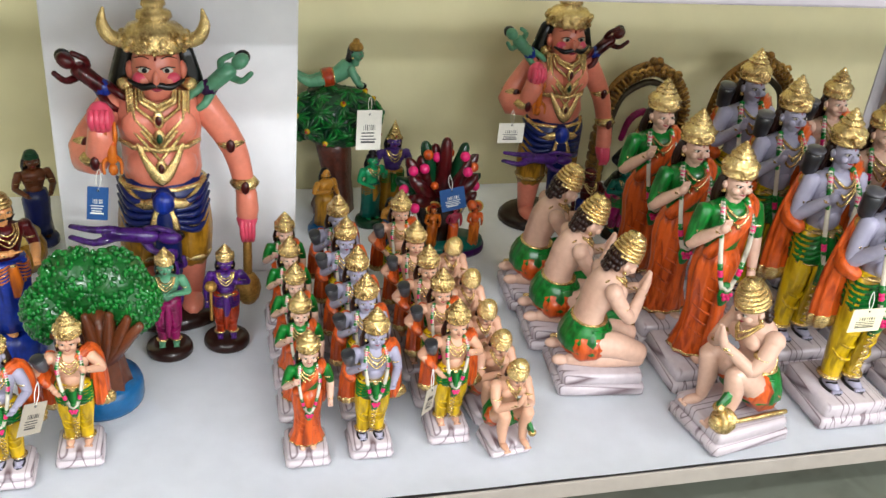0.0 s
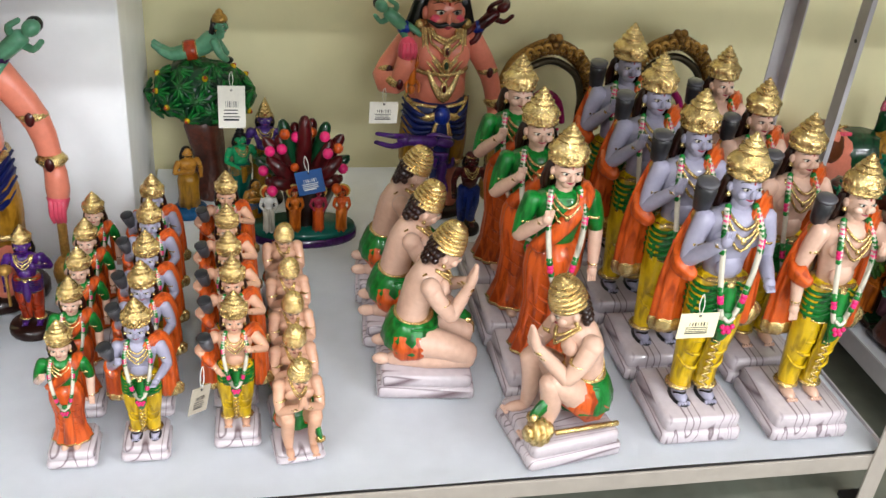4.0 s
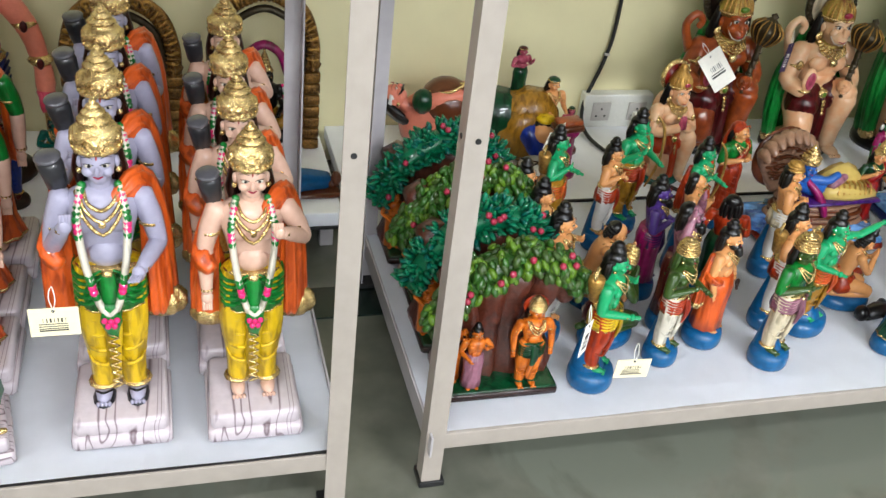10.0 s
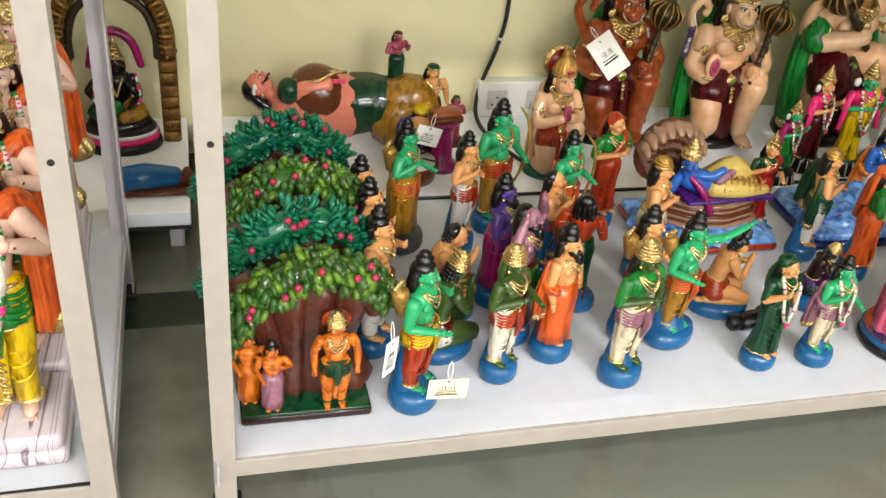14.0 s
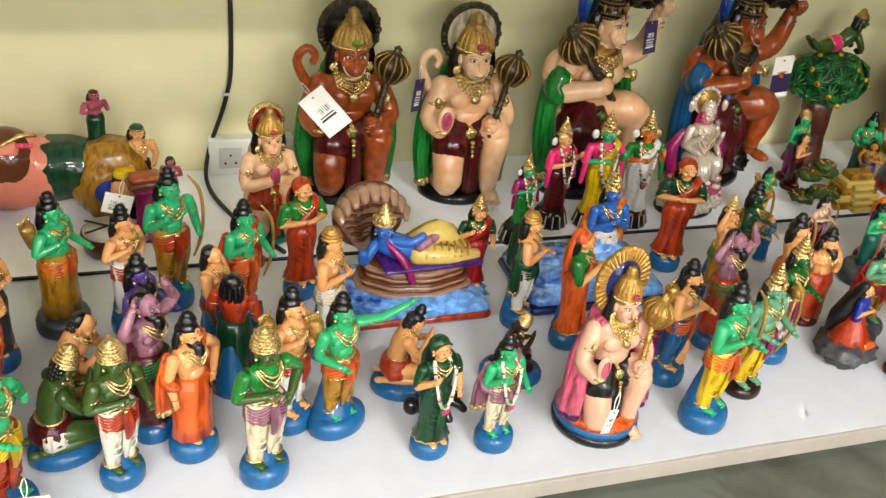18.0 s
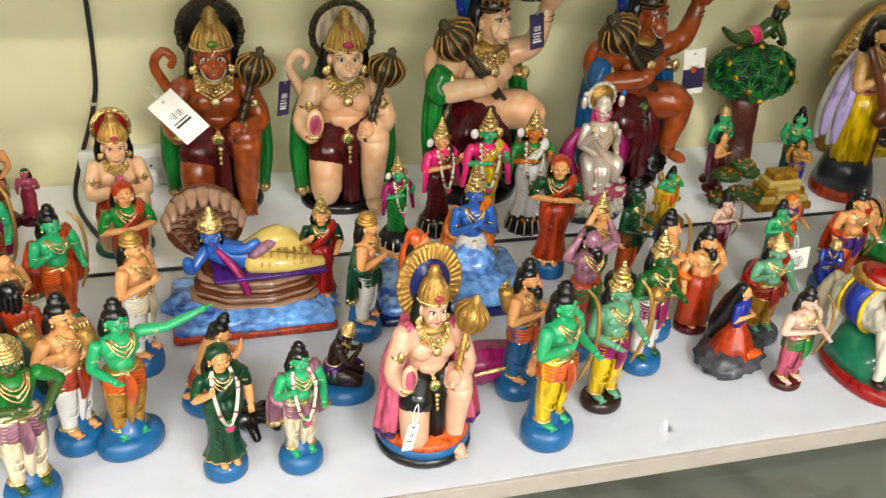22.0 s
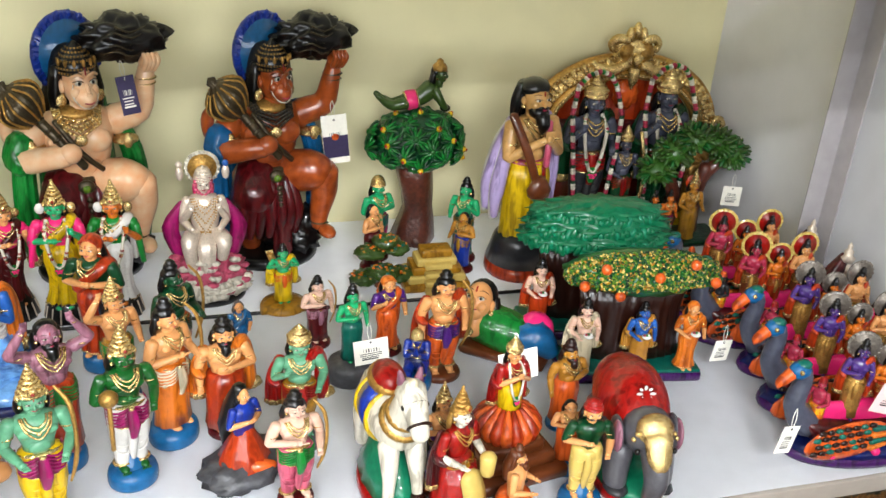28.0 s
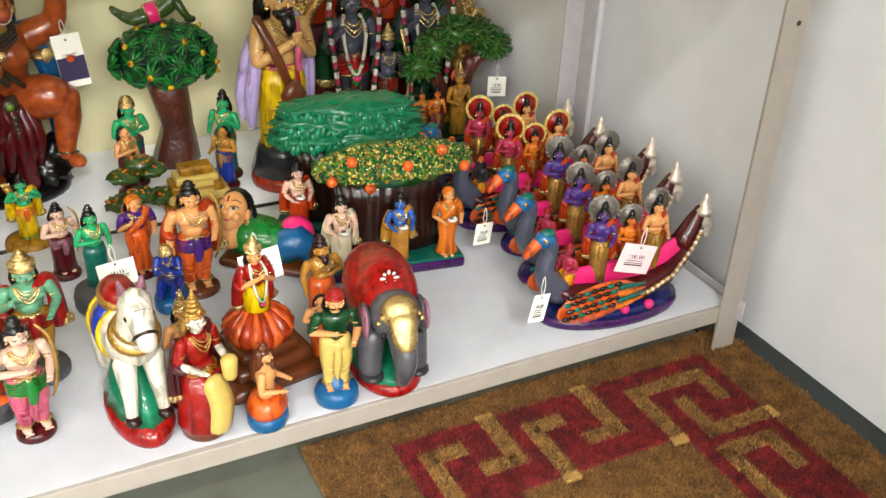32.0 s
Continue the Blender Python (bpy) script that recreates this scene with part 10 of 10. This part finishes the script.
s.lathe([(0.05, 0.051), (0.05, 0.055), (0, 0.056)], "white", n=26)
for a in (30, 150):
    s.limb([(-0.05 * math.cos(radians(a)), -0.05 * math.sin(radians(a)), 0.062), (0.05 * math.cos(radians(a)), 0.05 * math.sin(radians(a)), 0.062)], 0.0024, "dark_brown", n=6)
s.put("toy_drum", pose(2.071, 1.902, LEDGE_Z), "brown bowl-shaped toy drum with white skin and sticks", "toy drum")
doll("standing_doll", 2.206, 2.072, 0.125, "small pink doll with green cap in the drum group", -10, z=LEDGE_Z, base="maroon", base_r=0.03, base_h=0.014, skin="pink", lower="robe", cloth="rose", sash=None, kind="cap", paint2="dark_green", arms=("hold", "fold"), width=1.2, group=g, beads=False)

# ---------------- coir mat ----------------
mat = holder("coir_mat", pose(0, 0, 0.0045), "brown coir doormat with raised red key pattern beside the wall", "doormat")
MX0, MX1, MY0, MY1 = 3.885, 4.742, 0.58, 1.16
part("mat_base", block_mesh((MX1 - MX0, MY1 - MY0, 0.014), 0.003), "coir_tan", mat, "", pose((MX0 + MX1) / 2, (MY0 + MY1) / 2, 0))
RED = [(4.018, 0.93, 4.636, 1.096), (4.468, 0.58 + 0.09, 4.636, 0.93), (4.018, 0.67, 4.15, 0.93)]
GROOVE = [(4.052, 0.90, 4.064, 1.052), (4.064, 1.04, 4.112, 1.052), (4.178, 0.985, 4.192, 1.10), (4.13, 0.985, 4.18, 0.997), (4.238, 0.925, 4.25, 1.05), (4.25, 1.038, 4.295, 1.05),
          (4.366, 0.98, 4.38, 1.10), (4.318, 0.98, 4.368, 0.992), (4.448, 0.925, 4.461, 1.056), (4.461, 1.044, 4.60, 1.056), (4.588, 0.985, 4.60, 1.046), (4.512, 0.912, 4.524, 1.0),
          (4.512, 0.912, 4.645, 0.924), (4.50, 0.862, 4.60, 0.874), (4.588, 0.80, 4.60, 0.868), (4.50, 0.70, 4.512, 0.868), (4.10, 0.70, 4.112, 0.86), (4.112, 0.85, 4.15, 0.862)]
for x0, y0, x1, y1 in RED:
    part("red_band", block_mesh((x1 - x0, y1 - y0, 0.019), 0.003), "coir_red", mat, "", pose((x0 + x1) / 2, (y0 + y1) / 2, 0))
GROOVE = [(a - 0.009, b - 0.009, c + 0.009, d + 0.009) for a, b, c, d in GROOVE]
for x0, y0, x1, y1 in GROOVE:
    part("tan_line", block_mesh((x1 - x0, y1 - y0, 0.0205), 0.002), "cut_pile", mat, "", pose((x0 + x1) / 2, (y0 + y1) / 2, 0))


def in_any(boxes, x, y):
    return any(a <= x <= c and b <= y <= d for a, b, c, d in boxes)


def fibres(name, count, material, want, seed):
    """Short bent coir fibres standing in the pile."""
    rng = random.Random(seed)
    verts, faces = [], []
    while len(faces) < count:
        x, y = rng.uniform(MX0, MX1), rng.uniform(0.66, MY1)
        red = in_any(RED, x, y)
        line = in_any(GROOVE, x, y)
        if (red and not line) != want:
            continue
        top = 0.014 + (0.005 if red else 0.0) + (0.0015 if line else 0.0)
        a, h, lean = rng.uniform(0, math.tau), rng.uniform(0.003, 0.009), rng.uniform(0.001, 0.009)
        b = rng.uniform(0, math.tau)
        dx, dy, w = math.cos(a), math.sin(a), 0.0011
        i = len(verts)
        verts += [(x - dx * w, y - dy * w, top - 0.002), (x + dx * w, y + dy * w, top - 0.002), (x + lean * math.cos(b), y + lean * math.sin(b), top + h)]
        faces.append((i, i + 1, i + 2))
    me = bpy.data.meshes.new(name)
    me.from_pydata(verts, [], faces)
    me.materials.append(MATS[material])
    ob = new(name, me)
    ob.parent = mat
    return tagged(ob, kind="stuff")


fibres("coir_pile", 70000, "coir_tan", False, 1)
fibres("dyed_pile", 46000, "coir_red", True, 2)

# ---------------- tags ----------------
tag_card(1.085, 1.115, 0.405, 0.062, 0.045, "cream price tag with barcode on the blue doll", 0, material="cream_card")
tag_card(-0.152, 1.53, 0.465, 0.034, 0.062, "dark blue shop tag hung at the giant's elbow", 0, ry=6, material="blue_card")
tag_card(0.4, 2.02, 0.402, 0.058, 0.098, "long white paper tag hung on the round toy tree", 0)
tag_card(0.722, 1.955, 0.394, 0.062, 0.05, "white shop tag with orange seal on the giant", 0)
tag_card(0.55, 1.815, 0.3, 0.056, 0.054, "blue shop tag hung on the dark toy tree", 0, ry=-12, material="blue_card")
tag_card(0.355, 1.165, 0.275, 0.04, 0.042, "grey price tag on a small doll", 50, ry=18, material="grey_card")
tag_card(-0.235, 1.205, 0.275, 0.045, 0.05, "grey price tag on a small fair doll", 50, ry=25, material="grey_card")
tag_card(1.873, 1.144, 0.289, 0.032, 0.06, "white price tag hung from the toy tree", 45, ry=6)
tag_card(1.96, 1.125, 0.22, 0.062, 0.038, "cream price tag with barcode on the green doll", 0, ry=3, material="cream_card")
tag_card(2.1, 1.88, 0.245, 0.055, 0.045, "white price tag on the drum stand", 0, ry=16)
tag_card(2.491, 1.985, 0.402, 0.062, 0.11, "white shop tag hung slanting on the rust-orange monkey", 0, ry=-40, bars=2)
tag_card(2.746, 2.03, 0.411, 0.03, 0.075, "indigo shop tag on the pale monkey", 30, ry=6, material="indigo_card")
tag_card(3.291, 2.03, 0.543, 0.035, 0.08, "indigo shop tag on the tall pale monkey", 10, ry=-8, material="indigo_card")
rust_tag = tag_card(3.712, 2.06, 0.44, 0.056, 0.112, "white and indigo shop tag on the tall rust monkey", 0, ry=-6, bars=1)
part("printed_band", block_mesh((0.055, 0.0008, 0.05), 0.0), "indigo_card", rust_tag, "indigo lower half", pose(0, -0.0011, -0.098))
part("printed_seal", hole_mesh(0.008), "orange", rust_tag, "orange round seal", pose(0, -0.0018, -0.05, 90))
tag_card(3.684, 1.5, 0.222, 0.062, 0.05, "white price tag with barcode on the green rock doll", 0, ry=-6)
tag_card(3.866, 1.27, 0.325, 0.064, 0.055, "white price tag with barcode on the altar doll", 0, ry=-8)
tag_card(3.445, 1.437, 0.188, 0.032, 0.045, "white shop tag leaning between the dolls", 20, ry=-8)
tag_card(4.31, 1.15, 0.207, 0.036, 0.052, "white price tag tied round the swan neck", 10, ry=12)
tag_card(4.36, 1.44, 0.185, 0.042, 0.045, "white price tag tied round a swan neck", 10, ry=8)
tag_card(4.505, 1.151, 0.259, 0.075, 0.055, "pink handwritten note stuck on the toy boat", 0, ry=18, material="pink_card", bars=3)
tag_card(4.675, 1.965, 0.262, 0.045, 0.05, "white price tag hung from the leafy toy tree", -20)
tag_card(2.805, 1.097, 0.259, 0.016, 0.045, "small oval white tag on the seated monkey doll", 10, ry=12, bars=2)
